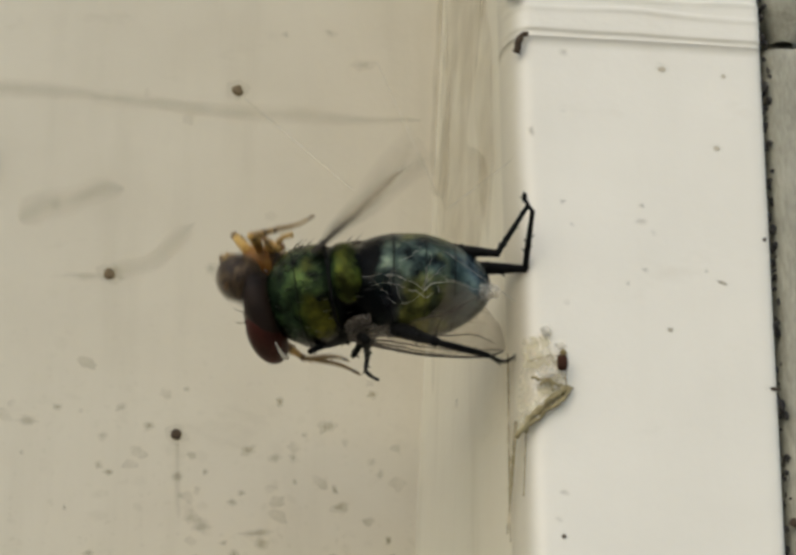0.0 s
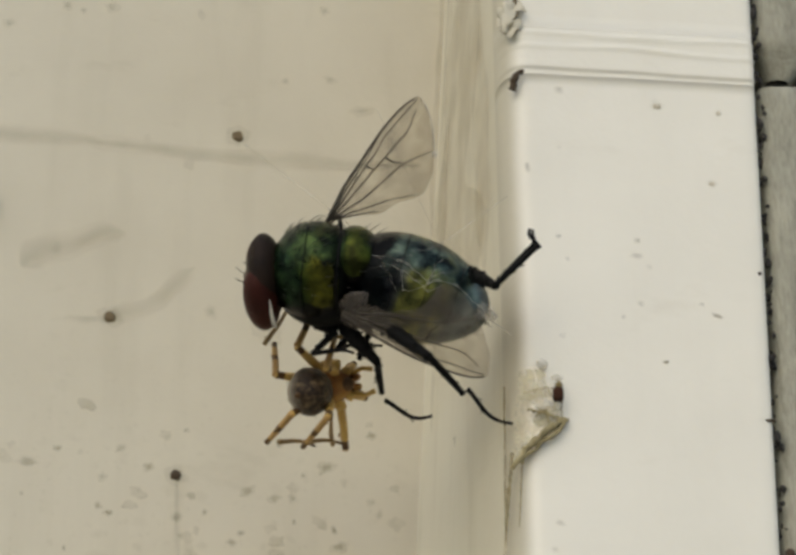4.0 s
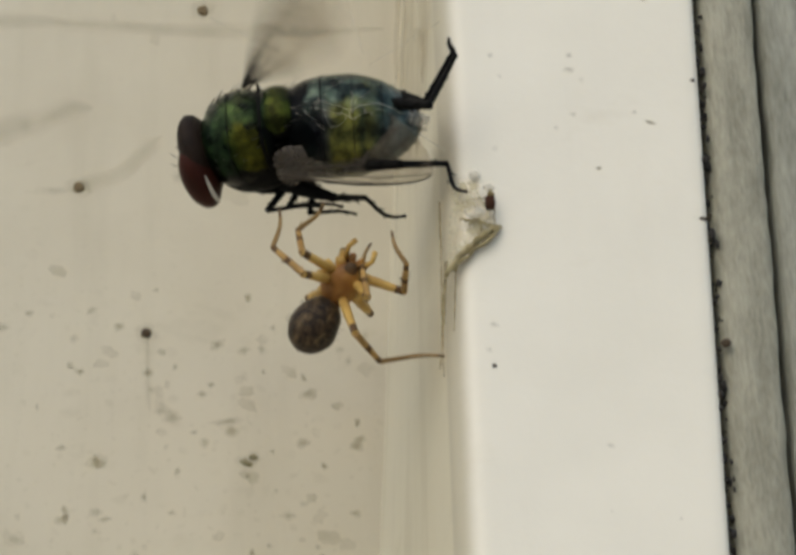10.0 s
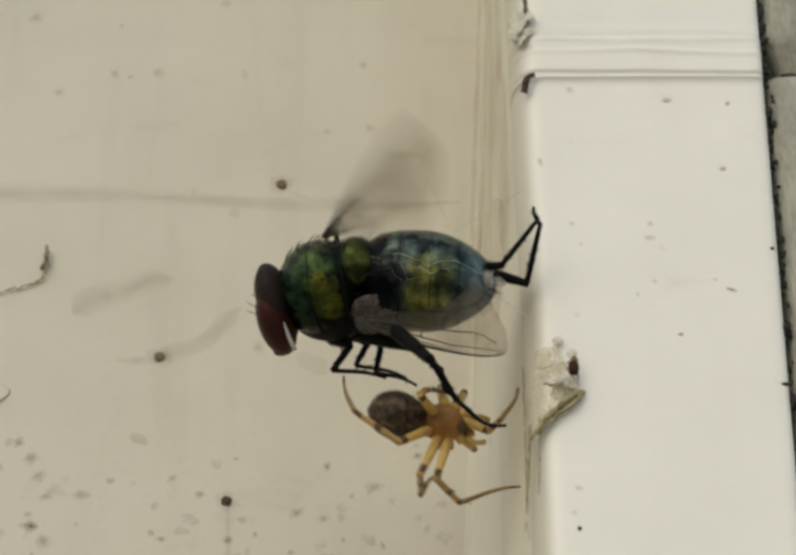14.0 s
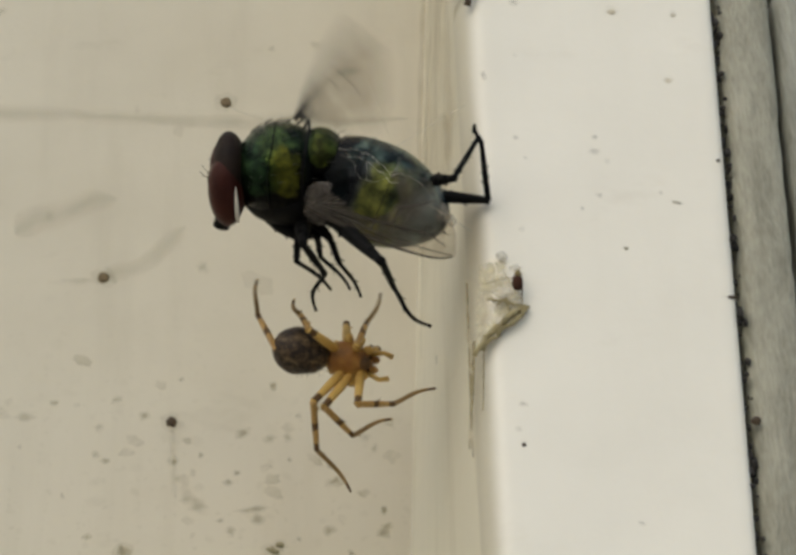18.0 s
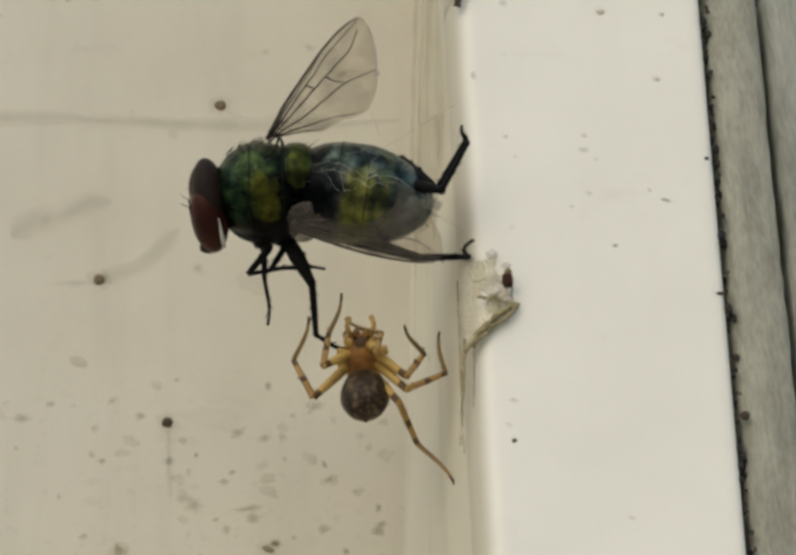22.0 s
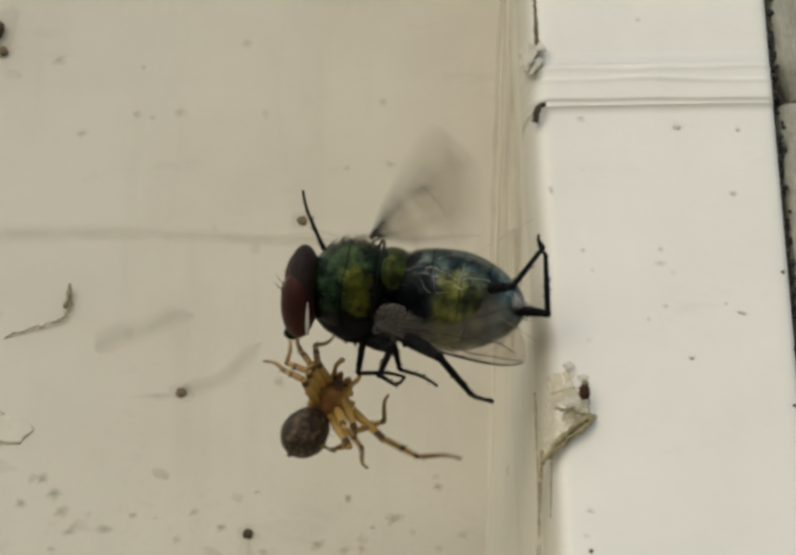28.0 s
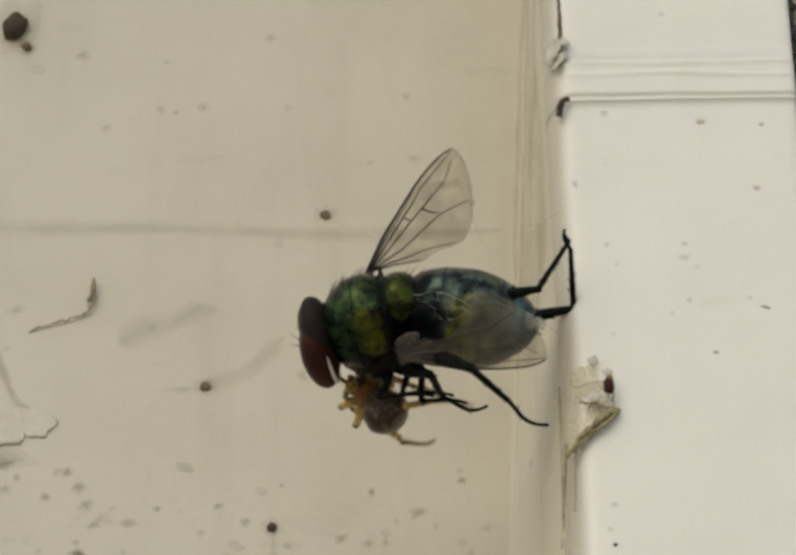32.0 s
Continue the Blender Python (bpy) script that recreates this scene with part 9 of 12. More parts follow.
    walk(moving['leg1_0'], [(0, pose(0.00058, -0.00034, 0, 0, 62.1, -35)), (1, pose(0.00058, -0.00034, 0, 0, 62.1, -35)), (2, pose(0.00058, -0.00034, 0, 0, 62.1, -35)), (5, pose(0.00058, -0.00034, 0, 0, 62.1, -35)), (5.5, pose(0.00058, -0.00034, 0, -4, -2.7, -49.3)), (6, pose(0.00058, -0.00034, 0, 18, -65.6, -75.8)), (6.5, pose(0.00058, -0.00034, 0, -4, -2.7, -49.3)), (7, pose(0.00058, -0.00034, 0, 0, 62.1, -35)), (7.5, pose(0.00058, -0.00034, 0, -29.8, -3.1, -63.3)), (8, pose(0.00058, -0.00034, 0, -41.3, -71.7, -65.3)), (8.5, pose(0.00058, -0.00034, 0, -20.6, -42.3, -55)), (9, pose(0.00058, -0.00034, 0, 0, -16.7, -37.2)), (10, pose(0.00058, -0.00034, 0, 0, -10.3, -75.8)), (10.5, pose(0.00058, -0.00034, 0, -7.5, 25.7, -58.7)), (11, pose(0.00058, -0.00034, 0, 0, 62.1, -35)), (12, pose(0.00058, -0.00034, 0, 0, 62.1, -35)), (12.5, pose(0.00058, -0.00034, 0, -10.7, 21.8, -65.8)), (13, pose(0.00058, -0.00034, 0, 0, -17.9, -88.6)), (13.5, pose(0.00058, -0.00034, 0, -10.7, 21.8, -65.8)), (14, pose(0.00058, -0.00034, 0, 0, 62.1, -35)), (17, pose(0.00058, -0.00034, 0, 0, 62.1, -35)), (17.5, pose(0.00058, -0.00034, 0, -12.7, 7, -60.7)), (18, pose(0.00058, -0.00034, 0, 0, -47.7, -83.2)), (19, pose(0.00058, -0.00034, 0, 0, -52.8, -80.8)), (19.5, pose(0.00058, -0.00034, 0, -12.7, 4.5, -58.9)), (20, pose(0.00058, -0.00034, 0, 0, 62.1, -35)), (20.5, pose(0.00058, -0.00034, 0, -2.1, 12.8, -40)), (21, pose(0.00058, -0.00034, 0, 0, -36.5, -44)), (21.5, pose(0.00058, -0.00034, 0, -34.8, -51, -83.6)), (22, pose(0.00058, -0.00034, 0, -56.8, -78.6, -127.4)), (22.5, pose(0.00058, -0.00034, 0, -28.7, -52, -106.8)), (23, pose(0.00058, -0.00034, 0, 0, -32.5, -79.7)), (23.5, pose(0.00058, -0.00034, 0, -10.2, 14.6, -59.9)), (24, pose(0.00058, -0.00034, 0, 0, 62.1, -35)), (25, pose(0.00058, -0.00034, 0, -42.2, 17.4, -64.7)), (26, pose(0.00058, -0.00034, 0, -64, -31.8, -61.5)), (27, pose(0.00058, -0.00034, 0, -134.6, -67.8, -2.2)), (27.5, pose(0.00058, -0.00034, 0, -24.8, -65.5, -106.8)), (28, pose(0.00058, -0.00034, 0, 0, -30.8, -125.7)), (29, pose(0.00058, -0.00034, 0, 0, -41.9, -83.1)), (30, pose(0.00058, -0.00034, 0, -58.4, -72.8, -92.3)), (31, pose(0.00058, -0.00034, 0, -72.9, -75.1, -49.6)), (31.5, pose(0.00058, -0.00034, 0, -38.9, -4.6, -67.3)), (32, pose(0.00058, -0.00034, 0, 0, 62.1, -35))])
    walk(moving['leg1_1'], [(0, pose(0.00239, 0, 0, -92.8, 46.3, 0)), (1, pose(0.00239, -0, 0, -96.8, 46.3, -0)), (2, pose(0.00239, -0, 0, -87.2, 46.3, 0)), (5, pose(0.00239, -0, 0, -67, 46.3, 0)), (5.5, pose(0.00239, -0, 0, 39.6, 71.8, 102.4)), (6, pose(0.00239, -0, -0, 85.5, 27.1, 143.7)), (6.5, pose(0.00239, -0, 0, 48.2, 63.9, 90.8)), (7, pose(0.00239, -0, 0, -28.5, 46.3, 0)), (7.5, pose(0.00239, -0, 0, 28.6, 30, 96.3)), (8, pose(0.00239, -0, -0, 24.1, -16.4, 154.5)), (9, pose(0.00239, -0, 0, 21.2, 38.5, 113.9)), (9.5, pose(0.00239, -0, 0, 14, -5.5, 102.1)), (10, pose(0.00239, 0, 0, 15.7, -50, 91.6)), (10.5, pose(0.00239, 0, 0, 8.5, 8, 60.5)), (11, pose(0.00239, 0, 0, -43.2, 46.3, 0)), (12, pose(0.00239, -0, 0, -43.6, 46.3, -0)), (13, pose(0.00239, 0, 0, 21.1, 32.6, 93.8)), (13.5, pose(0.00239, 0, 0, -42.9, 63.4, 60.8)), (14, pose(0.00239, 0, 0, -133, 46.3, -0)), (17, pose(0.00239, -0, -0, -69.2, 46.3, 0)), (17.5, pose(0.00239, -0, 0, 11.3, 57.1, 79)), (18, pose(0.00239, 0, 0, 51.4, 19.2, 117.3)), (19, pose(0.00239, 0, 0, 51.8, 15.4, 136.9)), (19.5, pose(0.00239, -0, 0, 17.9, 59.6, 95.2)), (20, pose(0.00239, -0, 0, -70.5, 46.3, 0)), (20.5, pose(0.00239, -0, 0, -0.2, 45.3, 62)), (21, pose(0.00239, 0, 0, 36.9, 10.2, 89.1)), (21.5, pose(0.00239, -0, -0, 22.8, -10.4, 124)), (22, pose(0.00239, -0, -0, -1.8, -18, 165.1)), (22.5, pose(0.00239, -0, -0, 20.4, -10, 125.8)), (23, pose(0.00239, -0, -0, 33, 9.2, 92)), (23.5, pose(0.00239, -0, -0, 6.3, 41.5, 60.3)), (24, pose(0.00239, -0, -0, -49.9, 46.3, -0)), (25.5, pose(0.00239, -0, -0, 77.3, 58.1, 112.9)), (27, pose(0.00239, -0, 0, 113.4, -2.3, 129.8)), (27.5, pose(0.00239, -0, 0, 80.1, 19.3, 131)), (28, pose(0.00239, 0, 0, 40.1, 37.3, 117.5)), (29, pose(0.00239, -0, -0, 79.1, 52.1, 134)), (29.5, pose(0.00239, -0, -0, 36.9, 17.3, 134.3)), (30, pose(0.00239, -0, -0, -3.7, -9, 157.3)), (31, pose(0.00239, -0, -0, -2.1, -12.8, 153.5)), (31.33, pose(0.00239, 0, -0, 20.8, 0.3, 104.2)), (31.67, pose(0.00239, 0, -0, 26.8, 25.7, 58.9)), (32, pose(0.00239, 0, -0, 6.6, 46.3, 0))])
    walk(moving['leg1_2'], [(0, pose(0.00378, -0, -0.00145, 92.9, -42.6, -180)), (1, pose(0.00378, -0, -0.00145, 96.9, -42.6, 180)), (2, pose(0.00378, -0, -0.00145, 87.1, -42.6, -180)), (5, pose(0.00378, -0, -0.00145, 66.6, -42.6, -180)), (5.5, pose(0.00236, 0.00053, -0.00118, 31, -20.9, -172.3)), (6, pose(0.00095, 0.00106, -0.00091, 0.6, 1, -178.7)), (7, pose(0.00378, -0, -0.00145, 28, -42.6, 180)), (8, pose(0.00065, 0.00083, 0.00057, 30, -29.9, 144.9)), (9, pose(0.00175, 0.00144, -0.00125, 17.4, -40.7, 117.5)), (9.5, pose(0.00205, 0.00136, 0.00014, 9.5, -1.2, 130.1)), (10, pose(0.00235, 0.00129, 0.00154, 9.7, 39, 139.7)), (10.5, pose(0.00307, 0.00065, 0.00004, 33.7, 0.7, 166)), (11, pose(0.00378, 0, -0.00145, 42.7, -42.6, -180)), (12, pose(0.00378, 0, -0.00145, 43.1, -42.6, 180)), (12.5, pose(0.00303, 0.00084, -0.00127, 34.6, -33.6, 130.7)), (13, pose(0.00228, 0.00169, -0.00108, 21.2, -32.6, 83.4)), (13.33, pose(0.00278, 0.00113, -0.00121, -12.8, -64.7, 63.8)), (13.67, pose(0.00328, 0.00056, -0.00133, 175.4, -76.8, -171.5)), (14, pose(0.00378, 0, -0.00145, 133.6, -42.6, 180)), (17, pose(0.00378, -0, -0.00145, 68.8, -42.6, 180)), (17.5, pose(0.00265, 0.00084, -0.00106, 60.6, -18.1, 152.4)), (18, pose(0.00152, 0.00169, -0.00066, 42.6, 0.2, 123.4)), (19, pose(0.00097, 0.00132, -0.00053, 43.5, 8.8, 143.6)), (20, pose(0.00378, 0, -0.00145, 70.1, -42.6, -180)), (20.5, pose(0.0031, 0.00099, -0.0009, 57.2, -20.2, 144.8)), (21, pose(0.00242, 0.00198, -0.00036, 34.4, -8.4, 108.5)), (21.5, pose(0.00148, 0.00124, 0.00013, -17.2, -38.8, 163)), (22, pose(0.00054, 0.00049, 0.00062, -72.5, -12.6, -138.9)), (22.5, pose(0.00143, 0.00124, 0.00015, -21.2, -29, 173.4)), (23, pose(0.00232, 0.00198, -0.00032, 25.1, -4.5, 130.9)), (24, pose(0.00378, -0, -0.00145, 49.4, -42.6, 180)), (27, pose(0.0011, 0.00154, 0.00008, 116.3, -4.1, 138.7)), (27.5, pose(0.00138, 0.00148, -0.00057, 86.8, -33.2, 108)), (28, pose(0.00165, 0.00142, -0.00122, 67.3, -72, 83.8)), (29, pose(0.00153, 0.00089, -0.00159, 55.9, -37.3, 60.3)), (30, pose(0.00056, 0.00077, 0.00031, 55.1, -18, 130)), (31, pose(0.00064, 0.00088, 0.00045, -2.5, -5.2, 147)), (32, pose(0.00378, -0, -0.00145, -6.5, -42.6, -180))])
    walk(moving['leg2_0'], [(0, pose(0.00022, 0.00056, 0, 146.8, -65.6, 88.8)), (0.33, pose(0.00022, 0.00056, 0, 86, -57.5, 102)), (0.67, pose(0.00022, 0.00056, 0, 40.4, -47.6, 97.7)), (1, pose(0.00022, 0.00056, 0, 0, -42.2, 85.4)), (2, pose(0.00022, 0.00056, 0, 0, -16.7, 131.1)), (3.5, pose(0.00022, 0.00056, 0, 34.7, -54.2, 140.3)), (5, pose(0.00022, 0.00056, 0, 158.2, -74.3, 52)), (5.33, pose(0.00022, 0.00056, 0, 76, -32.9, 120.2)), (5.67, pose(0.00022, 0.00056, 0, 54.5, 19.7, 117.4)), (6, pose(0.00022, 0.00056, 0, 0, 62.1, 72)), (6.5, pose(0.00022, 0.00056, 0, -0.4, 13.3, 70.9)), (7, pose(0.00022, 0.00056, 0, 0, -35.5, 70.1)), (7.5, pose(0.00022, 0.00056, 0, -0.4, 13.3, 70.9)), (8, pose(0.00022, 0.00056, 0, 0, 62.1, 72)), (8.5, pose(0.00022, 0.00056, 0, -53.5, 3.5, 12.5)), (9, pose(0.00022, 0.00056, 0, -50.4, -67.1, -14.3)), (9.33, pose(0.00022, 0.00056, 0, -40.3, -52.7, 24.7)), (9.67, pose(0.00022, 0.00056, 0, -21.2, -44, 58.3)), (10, pose(0.00022, 0.00056, 0, 0, -43.7, 91.4)), (11, pose(0.00022, 0.00056, 0, 0, -61.9, 64.3)), (11.5, pose(0.00022, 0.00056, 0, -2.3, 0.1, 68.2)), (12, pose(0.00022, 0.00056, 0, 0, 62.1, 72)), (13, pose(0.00022, 0.00056, 0, 0, 62.1, 72)), (14, pose(0.00022, 0.00056, 0, 0, 62.1, 72)), (15.5, pose(0.00022, 0.00056, 0, 13.4, 1.9, 95.4)), (17, pose(0.00022, 0.00056, 0, 0, -58.3, 117.9)), (17.33, pose(0.00022, 0.00056, 0, 34.7, -65.3, 139.1)), (17.67, pose(0.00022, 0.00056, 0, 78.2, -76.9, 149.7)), (18, pose(0.00022, 0.00056, 0, -162.1, -83, 82.8)), (18.33, pose(0.00022, 0.00056, 0, -77.5, -71.2, 54.8)), (18.67, pose(0.00022, 0.00056, 0, -36.7, -60.4, 72.7)), (19, pose(0.00022, 0.00056, 0, 0, -56.5, 96.6)), (20, pose(0.00022, 0.00056, 0, 0, -12.7, 129)), (20.5, pose(0.00022, 0.00056, 0, 37.9, -46.3, 148.9)), (21, pose(0.00022, 0.00056, 0, 135.1, -78.4, 96.4)), (21.5, pose(0.00022, 0.00056, 0, 47.6, -67, 124.4)), (22, pose(0.00022, 0.00056, 0, 0, -55, 109.8)), (22.5, pose(0.00022, 0.00056, 0, 40, -63.3, 133.6)), (23, pose(0.00022, 0.00056, 0, 94.1, -77.8, 140.5)), (24, pose(0.00022, 0.00056, 0, 123.5, -72, 68.6)), (27, pose(0.00022, 0.00056, 0, -163.4, -64.7, 25.9)), (27.33, pose(0.00022, 0.00056, 0, 128.3, -69.7, 39)), (27.67, pose(0.00022, 0.00056, 0, 56.2, -66.5, 56.2)), (28, pose(0.00022, 0.00056, 0, 0, -59.4, 56.2)), (29, pose(0.00022, 0.00056, 0, 0, -63.7, 86.4)), (29.5, pose(0.00022, 0.00056, 0, 42.6, -65.4, 106.4)), (30, pose(0.00022, 0.00056, 0, 90.8, -72.8, 119.8)), (30.5, pose(0.00022, 0.00056, 0, 40.7, -65.7, 117.8)), (31, pose(0.00022, 0.00056, 0, 0, -61.1, 105.3)), (31.5, pose(0.00022, 0.00056, 0, 10, 0.5, 88.7)), (32, pose(0.00022, 0.00056, 0, 0, 62.1, 72))])
    walk(moving['leg2_1'], [(0, pose(0.00234, -0, -0, 86.5, -25.3, 162.4)), (0.5, pose(0.00234, -0, -0, 6.6, -28.3, -137)), (1, pose(0.00234, 0, -0, -45.6, 20.2, -113.6)), (2, pose(0.00234, -0, 0, -15.9, 9.6, -71.7)), (3.5, pose(0.00234, -0, 0, -43.9, -3.1, -114.1)), (5, pose(0.00234, 0, 0, -58.1, -30.8, -150.7)), (5.33, pose(0.00234, 0, 0, -82.1, -7.2, -101.4)), (5.67, pose(0.00234, -0, 0, -81.6, 25.4, -60.2)), (6, pose(0.00234, -0, 0, -50.2, 46.3, 0)), (6.5, pose(0.00234, -0, 0, -45, 60.3, -59.8)), (7, pose(0.00234, -0, -0, -73.8, 67.1, -149.7)), (7.5, pose(0.00234, 0, 0, -14.3, 67.6, -51.9)), (8, pose(0.00234, 0, 0, -3, 46.3, 0)), (8.5, pose(0.00234, 0, 0, 7.2, 25.4, 74.5)), (9, pose(0.00234, 0, -0, -10.1, 10.1, 137.7)), (9.33, pose(0.00234, 0, -0, -45.8, 11.2, 171.1)), (9.67, pose(0.00234, 0, -0, -77.4, 30.7, -160.4)), (10, pose(0.00234, 0, 0, -104.9, 60.9, -140.7)), (11, pose(0.00234, -0, -0, -116.7, 53.4, -175.6)), (11.5, pose(0.00234, -0, 0, 59.8, 86.5, -2.7)), (12, pose(0.00234, -0, 0, 66, 46.3, -0)), (12.5, pose(0.00234, 0, 0, 26.7, 46.3, 0)), (13, pose(0.00234, 0, -0, -12.6, 46.3, 0)), (14, pose(0.00234, 0, 0, -28.8, 46.3, 0)), (15.5, pose(0.00234, -0, 0, -67.9, 66.7, -69.8)), (17, pose(0.00234, -0, -0, -115.5, 50.3, -147.7)), (17.33, pose(0.00234, -0, -0, -71.2, 13.9, -136.1)), (17.67, pose(0.00234, -0, -0, -32.5, -20.2, -152.3)), (18, pose(0.00234, -0, -0, 23.4, -31.5, 167.5)), (18.33, pose(0.00234, -0, 0, -33.3, -12.3, -156.1)), (18.67, pose(0.00234, -0, 0, -74.9, 25.5, -148.1)), (19, pose(0.00234, -0, 0, -140.2, 55.5, 178.6)), (19.5, pose(0.00234, -0, 0, -30.6, 59.5, -67.2)), (20, pose(0.00234, -0, 0, -8, 10.2, -39)), (20.5, pose(0.00234, -0, -0, -19.5, -13.2, -101.7)), (21, pose(0.00234, -0, -0, -1.3, -33.4, -172.1)), (22, pose(0.00234, 0, -0, -46, 10.4, -146)), (23, pose(0.00234, 0, 0, -0.2, -18.1, -165.4)), (24, pose(0.00234, 0, 0, -6.4, -24, -142.7)), (25.5, pose(0.00234, -0, 0, -50.5, -43.8, -127.4)), (27, pose(0.00234, -0, 0, -109.6, -46.1, -94.2)), (27.5, pose(0.00234, -0, 0, -127.8, 20.6, -113)), (28, pose(0.00234, 0, 0, 150.1, 55.5, 164.7)), (29, pose(0.00234, -0, -0, -163.8, 36.6, -161.9)), (29.5, pose(0.00234, -0, -0, -100, 8.2, -123.7)), (30, pose(0.00234, -0, -0, -50.9, -36.5, -126.7)), (30.5, pose(0.00234, -0, -0, -79.6, 9.2, -124)), (31, pose(0.00234, 0, -0, -121.9, 49, -151.3)), (31.5, pose(0.00234, 0, 0, 160.1, 84.6, 89.5)), (32, pose(0.00234, 0, 0, 112.2, 46.3, -0))])
    walk(moving['leg2_2'], [(0, pose(0.00034, 0.00063, 0.00099, 88.9, -33.1, 140.3)), (0.5, pose(0.00091, -0.00068, 0.0001, -1.9, -50.8, -128.9)), (1, pose(0.00147, -0.002, -0.0008, -42.2, 4.8, -88.5)), (2, pose(0.00306, -0.00217, -0.00039, -20.6, 37, -115.1)), (3.5, pose(0.00183, -0.00157, 0.0004, -19.3, 2.6, -154.7)), (5, pose(0.0006, -0.00098, 0.00119, 4.8, -22.4, 161)), (6, pose(0.00394, -0, -0.00168, 49.6, -42.6, 180)), (6.5, pose(0.00275, -0.00023, -0.00191, 46.7, -44.8, 135.8)), (7, pose(0.00156, -0.00045, -0.00214, 46.9, -47.9, 89.6)), (8, pose(0.00394, 0, -0.00168, 2.9, -42.6, 180)), (9, pose(0.00065, 0.00154, -0.0004, -6.9, 4.8, 152.8)), (9.5, pose(0.00106, 0.00041, -0.00122, -11.6, -35.6, -148.2)), (10, pose(0.00147, -0.00071, -0.00203, -63.8, -41.8, -56.3)), (11, pose(0.00096, -0.00011, -0.00186, -91.8, -36.2, -40)), (11.5, pose(0.00245, -0.00005, -0.00177, -82.2, -46.1, -107.4)), (12, pose(0.00394, -0, -0.00168, -65.6, -42.6, 180)), (12.5, pose(0.00394, 0, -0.00168, -26.6, -42.6, 180)), (13, pose(0.00394, 0, -0.00168, 12.4, -42.6, 180)), (14, pose(0.00394, 0, -0.00168, 28.3, -42.6, -180)), (15.5, pose(0.00251, -0.0004, -0.00173, -29.3, -56.7, -114.7)), (17, pose(0.00109, -0.00079, -0.00178, -71.2, -31.2, -64.7)), (17.5, pose(0.00075, -0.00018, -0.00029, -27.2, -60.6, -125.6)), (18, pose(0.00041, 0.00043, 0.00121, 32.1, -40.1, 158.8)), (18.5, pose(0.00072, 0.00023, -0.00035, -28.2, -42.2, -130.5)), (19, pose(0.00103, 0.00003, -0.00191, -56.7, -5.5, -89.3)), (20, pose(0.00411, -0.00144, -0.00041, -13.1, 19.2, -80.6)), (20.5, pose(0.00227, -0.00085, 0.00043, -28.3, -18.9, -116.1)), (21, pose(0.00042, -0.00027, 0.00128, -11.7, -58, -162.6)), (22, pose(0.00045, -0.00128, -0.00042, -39, -2.8, -143.2)), (23, pose(0.00021, -0.00055, 0.00072, -0.2, -8.4, -167.7)), (23.5, pose(0.00043, -0.00092, 0.00083, 38.5, -17.7, -179.3)), (24, pose(0.00066, -0.00128, 0.00095, 79.1, -17.5, 165.4)), (25.5, pose(0.00144, -0.00144, 0.00131, 46.4, -19.7, 154.3)), (27, pose(0.00222, -0.0016, 0.00167, 13.5, -27.2, 145.9)), (27.5, pose(0.00165, -0.00063, -0.00012, 106.3, -71.2, 49.3)), (28, pose(0.00107, 0.00035, -0.00191, 163, -15.2, -11.5)), (29, pose(0.00057, -0.00058, -0.00138, -176.9, -22.2, -24.5)), (29.5, pose(0.0009, -0.00104, -0, -113.2, -74.4, -68.7)), (30, pose(0.00122, -0.00149, 0.00138, -2, -35.1, -161.7)), (31, pose(0.001, -0.00073, -0.00175, -39.5, -1.5, -151.7)), (31.5, pose(0.00247, -0.00037, -0.00171, -76.3, -17.6, -172.2)), (32, pose(0.00394, -0, -0.00168, -112.6, -42.6, 180))])
